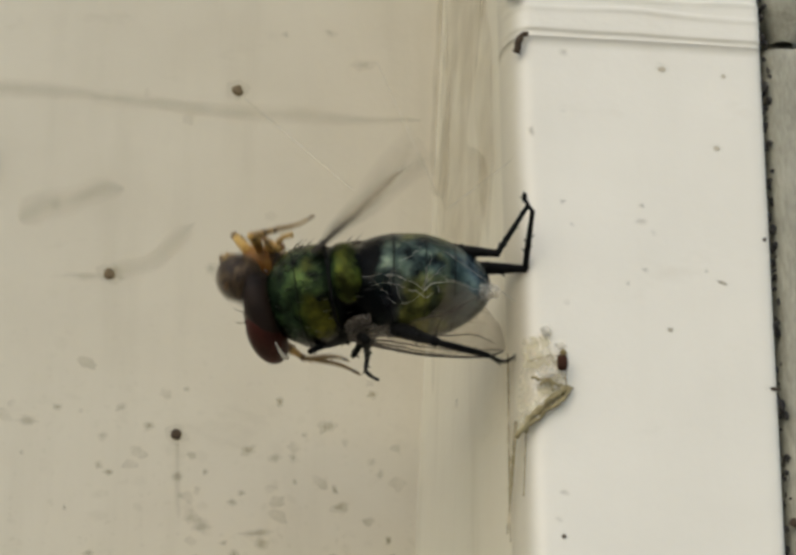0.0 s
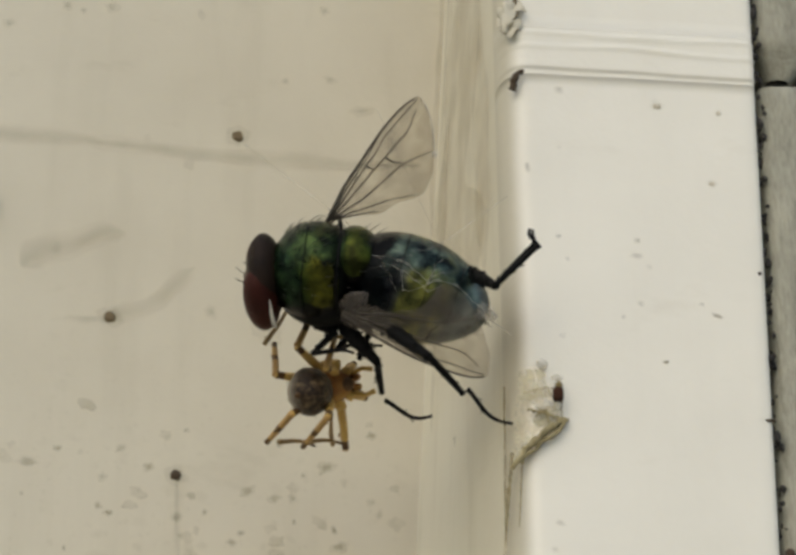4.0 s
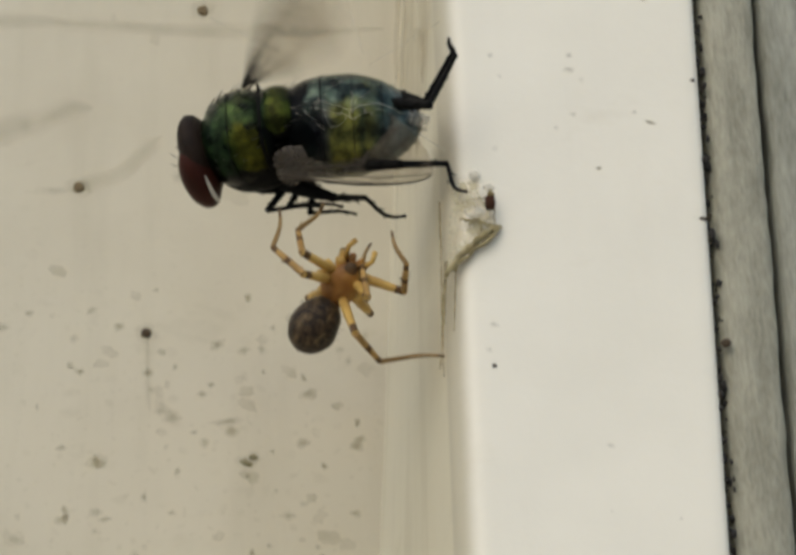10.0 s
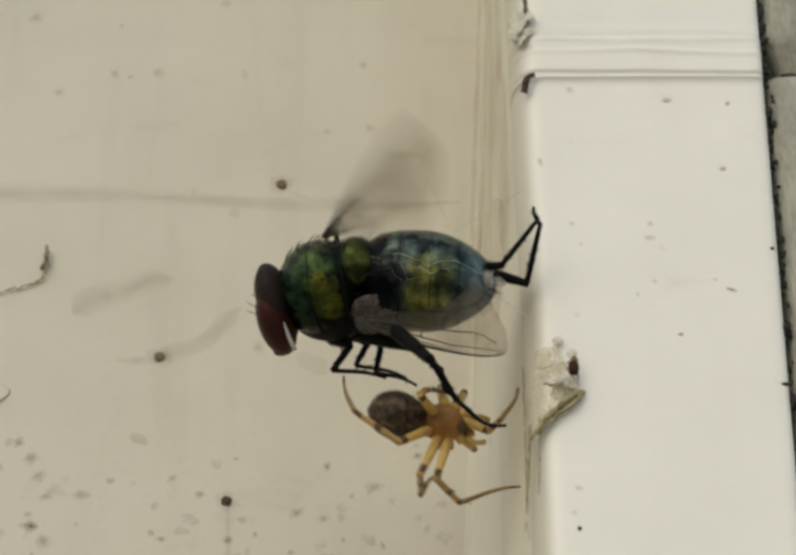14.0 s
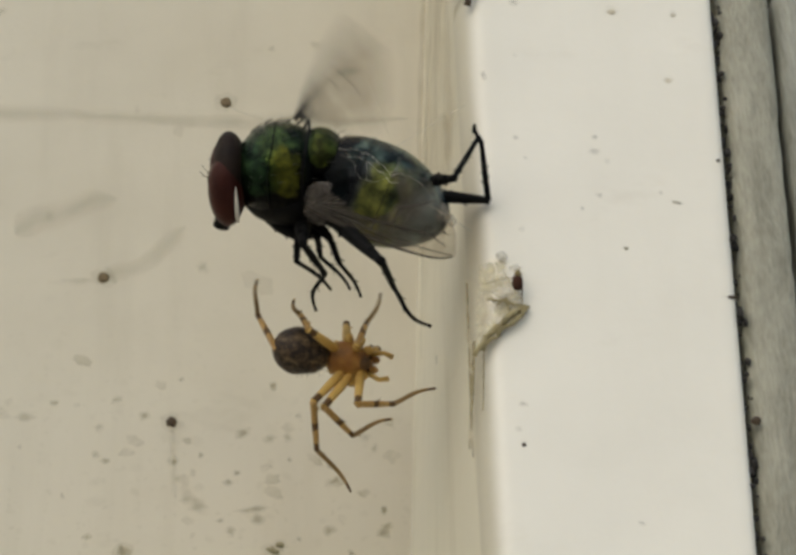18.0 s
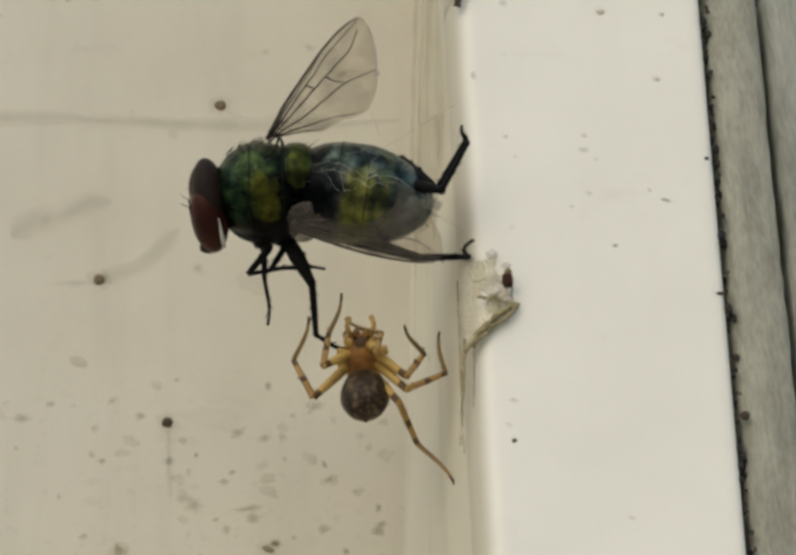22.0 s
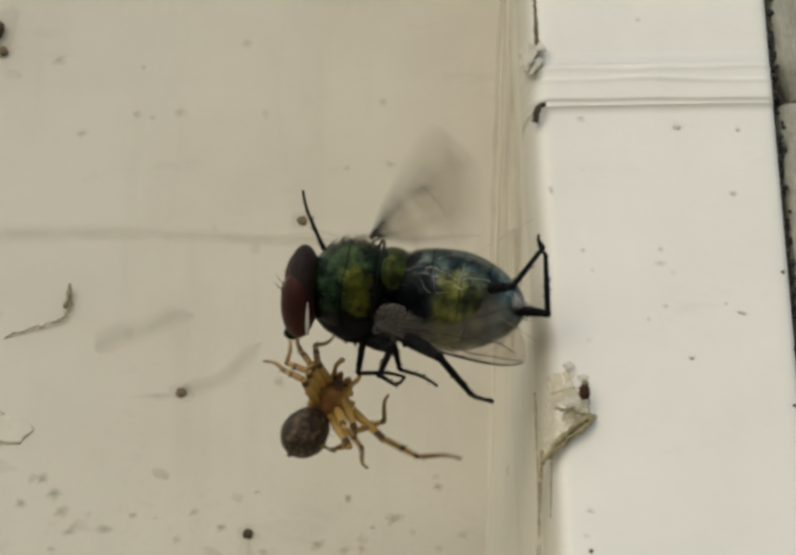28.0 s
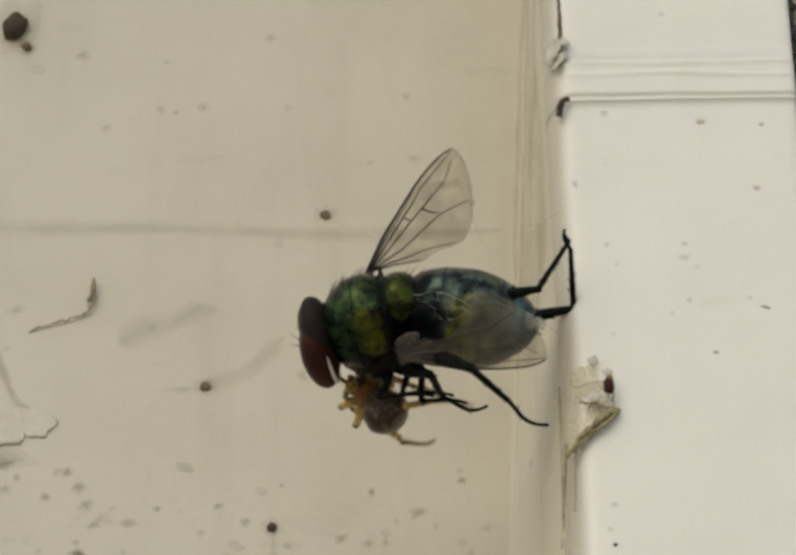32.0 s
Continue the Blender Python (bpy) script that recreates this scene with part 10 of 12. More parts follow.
    walk(moving['leg3_0'], [(0, pose(0.00022, -0.00056, 0, 0, -14.6, -115.8)), (0.5, pose(0.00022, -0.00056, 0, -8.4, 23.5, -97.3)), (1, pose(0.00022, -0.00056, 0, 0, 62.1, -72)), (1.5, pose(0.00022, -0.00056, 0, -30.8, -6, -86.7)), (2, pose(0.00022, -0.00056, 0, -84.5, -69, -43.8)), (3.5, pose(0.00022, -0.00056, 0, -30.8, -6, -86.7)), (5, pose(0.00022, -0.00056, 0, 0, 62.1, -72)), (5.5, pose(0.00022, -0.00056, 0, 7.7, -3.5, -68.5)), (6, pose(0.00022, -0.00056, 0, 20.3, -68.8, -78.3)), (6.5, pose(0.00022, -0.00056, 0, -39.6, -71, -83.1)), (7, pose(0.00022, -0.00056, 0, -108.1, -73.5, -79)), (7.5, pose(0.00022, -0.00056, 0, -45.2, -48.9, -78.4)), (8, pose(0.00022, -0.00056, 0, 0, -34.3, -51.5)), (9, pose(0.00022, -0.00056, 0, 0, -23.6, -35.3)), (9.5, pose(0.00022, -0.00056, 0, -29.9, -43.9, -67.4)), (10, pose(0.00022, -0.00056, 0, -51.4, -74.2, -97.4)), (11, pose(0.00022, -0.00056, 0, 0, -58.9, -102.6)), (12, pose(0.00022, -0.00056, 0, 0, -63.2, -105.7)), (13, pose(0.00022, -0.00056, 0, 0, -45.6, -85.1)), (14, pose(0.00022, -0.00056, 0, 0, -45, -96.8)), (17, pose(0.00022, -0.00056, 0, 0, -56.8, -93.4)), (18, pose(0.00022, -0.00056, 0, 0, -45.6, -118.6)), (19, pose(0.00022, -0.00056, 0, 0, -52.5, -55.5)), (20, pose(0.00022, -0.00056, 0, 0, -43.7, -120.4)), (20.5, pose(0.00022, -0.00056, 0, -12.3, 9, -98.1)), (21, pose(0.00022, -0.00056, 0, 0, 62.1, -72)), (21.5, pose(0.00022, -0.00056, 0, -15.3, 6.3, -102.3)), (22, pose(0.00022, -0.00056, 0, 0, -48.9, -129)), (23, pose(0.00022, -0.00056, 0, 0, -49.2, -102.1)), (24, pose(0.00022, -0.00056, 0, 0, -52.3, -105.3)), (27, pose(0.00022, -0.00056, 0, -26.6, -69.7, -113.8)), (28, pose(0.00022, -0.00056, 0, 0, -16.3, -98.1)), (29, pose(0.00022, -0.00056, 0, 0, -42.7, -104.8)), (30, pose(0.00022, -0.00056, 0, 0, -62.6, -97)), (31, pose(0.00022, -0.00056, 0, 0, -43.1, -87.6)), (31.5, pose(0.00022, -0.00056, 0, -3.9, 9.5, -80.4)), (32, pose(0.00022, -0.00056, 0, 0, 62.1, -72))])
    walk(moving['leg3_1'], [(0, pose(0.00291, -0, 0, 16.7, 53.3, 55.5)), (0.5, pose(0.00291, -0, -0, -63.6, 61.8, 21.5)), (1, pose(0.00291, -0, -0, -132.6, 46.3, 0)), (1.5, pose(0.00291, -0, -0, -32.1, 71.5, 117.4)), (2, pose(0.00291, -0, 0, -0.5, 25, 167.6)), (3.5, pose(0.00291, -0, -0, -27, 64.7, 106.5)), (5, pose(0.00291, -0, -0, -102.3, 46.3, 0)), (5.5, pose(0.00291, -0, -0, 35.4, 87.7, 104)), (6, pose(0.00291, -0, 0, 107.1, 43.9, 141.6)), (6.5, pose(0.00291, -0, -0, 57.4, 0.8, 137.1)), (7, pose(0.00291, -0, -0, 1, -29.4, 169.6)), (7.5, pose(0.00291, -0, -0, 26, 1.1, 148.3)), (8, pose(0.00291, -0, 0, 42.3, 36.7, 139)), (8.5, pose(0.00291, -0, 0, 26.1, 41, 84.4)), (9, pose(0.00291, -0, -0, 12.5, 33.3, 31.7)), (9.33, pose(0.00291, -0, -0, 20.3, 10.1, 79.4)), (9.67, pose(0.00291, -0, -0, 8.8, -11.4, 124.1)), (10, pose(0.00291, -0, 0, -15.6, -17.2, 174.9)), (10.5, pose(0.00291, 0, 0, 28.5, -2.6, 152.5)), (11, pose(0.00291, 0, 0, 67.4, 22.8, 145.4)), (12, pose(0.00291, -0, -0, 123.6, 44.7, 155.2)), (13, pose(0.00291, 0, 0, 36.2, 51.6, 52.5)), (14, pose(0.00291, -0, 0, 79.9, 51.7, 127.6)), (17, pose(0.00291, -0, 0, 41.8, 22.4, 157.7)), (18, pose(0.00291, 0, -0, 60.3, 35.5, 124.1)), (19, pose(0.00291, -0, 0, 47.7, 40.4, 153.4)), (20, pose(0.00291, 0, 0, 27.8, 14.7, 155.7)), (20.5, pose(0.00291, -0, 0, -1.9, 68.5, 123.2)), (21, pose(0.00291, -0, 0, -122.6, 46.3, 0)), (21.5, pose(0.00291, -0, 0, 17.6, 83.3, 116.4)), (22, pose(0.00291, -0, -0, 71, 37.3, 145.1)), (23, pose(0.00291, 0, 0, 117.8, 59.2, 147.5)), (24, pose(0.00291, 0, 0, 103.6, 50.6, 144.6)), (27, pose(0.00291, 0, 0, 74.2, 11, 134.7)), (27.5, pose(0.00291, 0, 0, 69.9, 47.1, 103.4)), (28, pose(0.00291, 0, 0, 9.4, 66.2, 21.7)), (28.33, pose(0.00291, 0, 0, 1.2, 59, 66.7)), (28.67, pose(0.00291, 0, 0, -13.1, 56.2, 106.9)), (29, pose(0.00291, 0, 0, -27.5, 59, 147.1)), (30, pose(0.00291, 0, -0, 36.9, 43.2, 154.9)), (31, pose(0.00291, 0, -0, 9.4, 38.8, 147.9)), (31.5, pose(0.00291, -0, -0, -6.3, 53.1, 78.2)), (32, pose(0.00291, -0, -0, -32.1, 46.3, -0))])
    walk(moving['leg3_2'], [(0, pose(0.00388, 0.00141, -0.00229, 22.1, -48, 76.1)), (0.33, pose(0.00421, 0.00094, -0.00222, -8.5, -77.3, 57.9)), (0.67, pose(0.00455, 0.00047, -0.00214, 161.9, -70.9, -158.6)), (1, pose(0.00488, 0, -0.00207, 133.2, -42.6, 180)), (1.5, pose(0.00263, 0.00028, -0.00164, 63.6, -10.8, -167.7)), (2, pose(0.00038, 0.00056, -0.00121, -0.5, 12.2, 167.7)), (3.5, pose(0.00263, 0.00028, -0.00164, 49.3, -12.1, -172.7)), (5, pose(0.00488, -0, -0.00207, 102.5, -42.6, -180)), (5.5, pose(0.00309, 0.00064, -0.00203, 63.1, -28.7, 178.8)), (6, pose(0.00129, 0.00128, -0.00198, 27, -18.3, 168.7)), (7, pose(0.00046, 0.00045, 0.0014, 0.8, -19.7, 171.8)), (7.33, pose(0.0007, 0.0008, 0.00036, 22.3, -48.5, -154.9)), (7.67, pose(0.00094, 0.00115, -0.00067, -4.1, -81, -84.2)), (8, pose(0.00118, 0.0015, -0.00171, -92.4, -57.2, 47.3)), (8.5, pose(0.00306, 0.00138, -0.00164, -31.8, -13.9, 28)), (9, pose(0.00494, 0.00126, -0.00157, 19.1, 24.1, 53.9)), (9.5, pose(0.00257, 0.00075, -0.00036, 16.4, 1.8, 107)), (10, pose(0.00019, 0.00024, 0.00085, -3.3, -9.2, 161.9)), (11, pose(0.00074, 0.00149, -0.00111, 50.1, 40.1, 150.3)), (12, pose(0.00106, 0.00085, -0.00201, 95.5, 33.8, 147.7)), (12.5, pose(0.00253, 0.00113, -0.00213, 60.6, 30.6, 98.4)), (13, pose(0.00399, 0.00141, -0.00224, 40.2, 7.9, 61.2)), (14, pose(0.00183, 0.0014, -0.00224, 47.7, -36.3, 99)), (17, pose(0.00046, 0.001, -0.00109, 131.4, -58.9, 28.2)), (18, pose(0.0016, 0.00193, -0.00166, 96.5, -71.7, 64.4)), (19, pose(0.00096, 0.00098, -0.00185, 70.5, -33.2, 43.2)), (19.5, pose(0.00068, 0.00106, -0.00129, 98, -64.6, 57)), (20, pose(0.00039, 0.00114, -0.00073, -101.2, -79.3, -67.4)), (20.5, pose(0.00264, 0.00057, -0.0014, 90.5, -69.1, 154.2)), (21, pose(0.00488, 0, -0.00207, 123.1, -42.6, -180)), (21.5, pose(0.00296, 0.00065, -0.0019, 110.6, -56.2, 119.9)), (22, pose(0.00104, 0.0013, -0.00173, 134, -67.7, 29.5)), (22.5, pose(0.00136, 0.00104, -0.00209, 75.7, -38.7, 53.5)), (23, pose(0.00167, 0.00079, -0.00246, 42.1, -8.4, 42.4)), (24, pose(0.00143, 0.00105, -0.00221, 63.9, -28.7, 35.9)), (25.5, pose(0.00118, 0.00152, -0.00138, 58.3, -7.2, 88.6)), (27, pose(0.00094, 0.00199, -0.00055, 71.8, 10.3, 139.9)), (27.5, pose(0.00246, 0.00121, -0.00158, 31.1, 4.3, 80.4)), (28, pose(0.00398, 0.00043, -0.00262, 12, -32.2, 31.2)), (29, pose(0.00167, 0.0008, -0.00245, 44, -12.5, 77.6)), (29.5, pose(0.00135, 0.00084, -0.00221, 45.5, 2, 114.5)), (30, pose(0.00102, 0.00088, -0.00196, 55.6, 12.6, 152.9)), (30.5, pose(0.00102, 0.00103, -0.00188, 52.3, -31.8, 118)), (31, pose(0.00102, 0.00118, -0.00179, 103.5, -62.5, 42.3)), (31.5, pose(0.00295, 0.00059, -0.00193, 48.6, -64.4, 129.1)), (32, pose(0.00488, -0, -0.00207, 31.6, -42.6, 180))])
    walk(moving['leg4_0'], [(0, pose(-0.00022, 0.00056, 0, 0, 62.1, 108)), (0.5, pose(-0.00022, 0.00056, 0, 1.2, 1.2, 110.1)), (1, pose(-0.00022, 0.00056, 0, 0, -59.8, 112.1)), (2, pose(-0.00022, 0.00056, 0, 0, -15.1, 125.4)), (5, pose(-0.00022, 0.00056, 0, 0, -43.3, 126.8)), (5.5, pose(-0.00022, 0.00056, 0, 4.7, 9.4, 118.1)), (6, pose(-0.00022, 0.00056, 0, 0, 62.1, 108)), (6.5, pose(-0.00022, 0.00056, 0, 2.5, 24.7, 115.7)), (7, pose(-0.00022, 0.00056, 0, 0, -12.7, 121.4)), (8, pose(-0.00022, 0.00056, 0, 0, -53.8, 105.7)), (8.5, pose(-0.00022, 0.00056, 0, -0.6, 4.1, 106.8)), (9, pose(-0.00022, 0.00056, 0, 0, 62.1, 108)), (9.5, pose(-0.00022, 0.00056, 0, 0.2, -0.1, 108.3)), (10, pose(-0.00022, 0.00056, 0, 0, -62.3, 108.5)), (11, pose(-0.00022, 0.00056, 0, 0, -62.3, 82.7)), (12, pose(-0.00022, 0.00056, 0, 0, -60.7, 120)), (12.5, pose(-0.00022, 0.00056, 0, 71.9, -66.4, 119.8)), (13, pose(-0.00022, 0.00056, 0, 157, -67.5, 105.4)), (13.33, pose(-0.00022, 0.00056, 0, 87.8, -27.7, 159.5)), (13.67, pose(-0.00022, 0.00056, 0, 62.4, 23.4, 157.9)), (14, pose(-0.00022, 0.00056, 0, 0, 62.1, 108)), (15.5, pose(-0.00022, 0.00056, 0, 1.9, 6.1, 111.7)), (17, pose(-0.00022, 0.00056, 0, 0, -49.9, 115)), (17.5, pose(-0.00022, 0.00056, 0, 1.9, 6.1, 111.7)), (18, pose(-0.00022, 0.00056, 0, 0, 62.1, 108)), (18.5, pose(-0.00022, 0.00056, 0, 9.4, 22.6, 135.6)), (19, pose(-0.00022, 0.00056, 0, 0, -16.4, 155.9)), (19.5, pose(-0.00022, 0.00056, 0, 29.2, -43.4, 159.3)), (20, pose(-0.00022, 0.00056, 0, 82.8, -66.1, 132.4)), (20.5, pose(-0.00022, 0.00056, 0, 36.8, -47.6, 129.1)), (21, pose(-0.00022, 0.00056, 0, 0, -34.8, 111.1)), (22, pose(-0.00022, 0.00056, 0, 0, -15.6, 128.5)), (23, pose(-0.00022, 0.00056, 0, 0, -62.9, 129.3)), (24, pose(-0.00022, 0.00056, 0, 0, -60.2, 62.5)), (27, pose(-0.00022, 0.00056, 0, 0, -38.9, 132.2)), (27.5, pose(-0.00022, 0.00056, 0, -6.8, -50.3, 96.6)), (28, pose(-0.00022, 0.00056, 0, 0, -62, 50.7)), (28.33, pose(-0.00022, 0.00056, 0, -44.3, -73.5, 42.7)), (28.67, pose(-0.00022, 0.00056, 0, -139.7, -80.8, 87.4)), (29, pose(-0.00022, 0.00056, 0, 139.8, -71.1, 116.9)), (29.33, pose(-0.00022, 0.00056, 0, 80.7, -26.9, 161.4)), (29.67, pose(-0.00022, 0.00056, 0, 58.6, 23.6, 157.1)), (30, pose(-0.00022, 0.00056, 0, 0, 62.1, 108)), (30.33, pose(-0.00022, 0.00056, 0, 52.1, 18.8, 148.3)), (30.67, pose(-0.00022, 0.00056, 0, 75.6, -32.6, 147.6)), (31, pose(-0.00022, 0.00056, 0, 155.6, -69.5, 81.1)), (31.33, pose(-0.00022, 0.00056, 0, 75.6, -32.6, 147.6)), (31.67, pose(-0.00022, 0.00056, 0, 52.1, 18.8, 148.3)), (32, pose(-0.00022, 0.00056, 0, 0, 62.1, 108))])
    walk(moving['leg4_1'], [(0, pose(0.0025, 0, 0, 51.5, 46.3, 0)), (0.5, pose(0.0025, -0, 0, -18.6, 72.7, -60.8)), (1, pose(0.0025, -0, 0, -92.5, 47.6, -125.4)), (2, pose(0.0025, -0, 0, -13.7, 24.2, -60.5)), (5, pose(0.0025, 0, 0, -51.4, 31.4, -105)), (5.5, pose(0.0025, -0, 0, -38.5, 45.7, -57.6)), (6, pose(0.0025, -0, 0, -13.3, 46.3, 0)), (6.5, pose(0.0025, 0, 0, -20.4, 35.1, -57)), (7, pose(0.0025, 0, 0, -13.7, 24.1, -106.1)), (7.5, pose(0.0025, 0, -0, -50.6, 48.9, -102.5)), (8, pose(0.0025, 0, -0, -119.2, 67, -136.6)), (9, pose(0.0025, 0, -0, -10.1, 46.3, 0)), (10, pose(0.0025, 0, 0, -86.7, 67.9, -98.7)), (11, pose(0.0025, -0, -0, 5.6, 82.8, 6)), (11.5, pose(0.0025, 0, -0, -76.3, 57, -97.6)), (12, pose(0.0025, 0, 0, -70.2, 24.5, -117.1)), (12.5, pose(0.0025, 0, 0, -37.3, -30.7, -128.2)), (13, pose(0.0025, 0, 0, 48.5, -52.6, 158.4)), (13.33, pose(0.0025, 0, 0, 73.2, -13.2, 107.9)), (13.67, pose(0.0025, 0, 0, 61.7, 29.4, 70.2)), (14, pose(0.0025, 0, 0, 8.9, 46.3, 0)), (17, pose(0.0025, 0, -0, -155.5, 71.3, -163.1)), (18, pose(0.0025, -0, 0, 7.8, 46.3, -0)), (19, pose(0.0025, 0, 0, -14.8, 36.3, -54.3)), (19.5, pose(0.0025, 0, -0, -19, 5.1, -101.9)), (20, pose(0.0025, 0, -0, 1.7, -19, -150.5)), (20.5, pose(0.0025, 0, -0, -33.3, 13.5, -123.9)), (21, pose(0.0025, 0, 0, -62.9, 54.9, -117)), (22, pose(0.0025, 0, -0, -15.7, 15.7, -108)), (23, pose(0.0025, 0, 0, -93.6, 36.5, -139.5)), (23.5, pose(0.0025, 0, 0, -151, 62.3, -160.7)), (24, pose(0.0025, 0, -0, 119, 55.4, 143.2)), (25.5, pose(0.0025, 0, -0, -51.9, 79.9, -53.3)), (27, pose(0.0025, 0, 0, -35.7, 35.8, -64.6)), (27.5, pose(0.0025, -0, 0, -18.4, 84, -14.5)), (28, pose(0.0025, -0, 0, 104.4, 45, 139.9)), (28.33, pose(0.0025, -0, 0, 72.1, 4.9, 135.8)), (28.67, pose(0.0025, -0, 0, 37.1, -30.9, 155.1)), (29, pose(0.0025, -0, 0, -23.5, -41.3, -156.1)), (29.33, pose(0.0025, -0, -0, -26.9, 7.6, -129)), (29.67, pose(0.0025, -0, -0, 0.5, 51, -88.3)), (30, pose(0.0025, -0, -0, 78.1, 46.3, 0)), (30.33, pose(0.0025, 0, -0, -8.8, 54.8, -92.4)), (30.67, pose(0.0025, 0, -0, -40.3, 9, -130.8)), (31, pose(0.0025, 0, -0, -42.9, -43.1, -149.9)), (31.33, pose(0.0025, 0, -0, -28.2, 14.8, -158.7)), (31.67, pose(0.0025, 0, -0, -5.4, 72.8, -145.3)), (32, pose(0.0025, 0, -0, 147.9, 46.3, -0))])
    walk(moving['leg4_2'], [(0, pose(0.00398, 0, -0.00155, -51, -42.6, 180)), (1, pose(0.00166, -0.00118, -0.00158, -59.5, 15.3, -143.7)), (2, pose(0.00346, -0.0017, -0.00088, -19.9, 40.9, -113.6)), (5, pose(0.00203, -0.00176, -0.00111, -5.8, 15.5, -175.6)), (6, pose(0.00398, 0, -0.00155, 13.1, -42.6, 180)), (7, pose(0.00196, -0.00188, -0.00087, -7, -22, -147)), (7.5, pose(0.00193, -0.00123, -0.00142, -49.1, 10.7, -129.6)), (8, pose(0.00189, -0.00057, -0.00197, -95, 46.3, -140.8)), (8.5, pose(0.00294, -0.00029, -0.00176, -51.5, -6.1, -137.2)), (9, pose(0.00398, 0, -0.00155, 9.9, -42.6, 180)), (9.5, pose(0.00318, -0.0004, -0.00177, -42.8, -18.1, -138.5)), (10, pose(0.00238, -0.0008, -0.00198, -72.9, 23.2, -127.3)), (11, pose(0.00277, 0.00003, -0.00212, -79.3, 35, -117.4)), (11.5, pose(0.00219, -0.00085, -0.00151, -58.1, 12.3, -134.7)), (12, pose(0.00161, -0.00173, -0.00089, -31.9, -2, -158.4)), (12.5, pose(0.00145, -0.00063, 0.00041, -2.6, -30.4, -165.8)), (13, pose(0.00129, 0.00048, 0.0017, 44.3, -48.8, 164.2)), (14, pose(0.00398, 0, -0.00155, -8.7, -42.6, -180)), (15.5, pose(0.00291, -0.0001, -0.00179, -41.3, -20.5, -136.6)), (17, pose(0.00184, -0.0002, -0.00203, -51.7, 13.1, -110.1)), (17.5, pose(0.00291, -0.0001, -0.00179, -40.8, -20.6, -136.4)), (18, pose(0.00398, -0, -0.00155, -7.7, -42.6, 180)), (18.5, pose(0.00374, -0.0007, -0.00141, -11.7, -56, -136.3)), (19, pose(0.0035, -0.0014, -0.00127, -35.6, -62.3, -74.9)), (19.5, pose(0.00212, -0.0012, -0.00029, -2.5, -46, -131.9)), (20, pose(0.00074, -0.001, 0.0007, 1, -21.3, -163.5)), (20.5, pose(0.00134, -0.00105, -0.00053, -15, -38.1, -107.6)), (21, pose(0.00194, -0.0011, -0.00175, -41.6, -34.4, -43.9)), (21.5, pose(0.0019, -0.00153, -0.00117, -23.9, -39.5, -97.2)), (22, pose(0.00186, -0.00196, -0.00058, -8.4, -31.4, -148.8)), (22.5, pose(0.00153, -0.00154, -0.00093, -43.4, -13.5, -117.8)), (23, pose(0.00119, -0.00112, -0.00127, -65.8, 15.7, -101.2)), (24, pose(0.00153, 0.00073, -0.00176, -101.5, 49.2, -133.6)), (27, pose(0.00324, -0.00157, -0.00125, -40, 13, -94.8)), (27.5, pose(0.00229, -0.0003, -0.00138, -71, 48.1, -99.6)), (28, pose(0.00134, 0.00097, -0.00151, -151.9, 66.6, -159.7)), (28.33, pose(0.00124, 0.00043, -0.00054, -92.5, 26.9, -113.7)), (28.67, pose(0.00113, -0.00011, 0.00044, -69.5, -21.7, -114.2)), (29, pose(0.00103, -0.00065, 0.00141, -17.6, -62.1, -153.9)), (29.5, pose(0.0025, -0.00033, -0.00007, -49.2, -50.1, -164.2)), (30, pose(0.00398, 0, -0.00155, -77.8, -42.6, 180)), (30.5, pose(0.00256, -0.00039, -0.00004, -15.6, -54.1, 170.9)), (31, pose(0.00115, -0.00078, 0.00146, 57.2, -52.8, 149.2)), (31.33, pose(0.00209, -0.00052, 0.00046, 112.3, -41.9, 153.4)), (31.67, pose(0.00303, -0.00026, -0.00054, 161.8, -37.6, 166.9)), (32, pose(0.00398, 0, -0.00155, -148.4, -42.6, 180))])
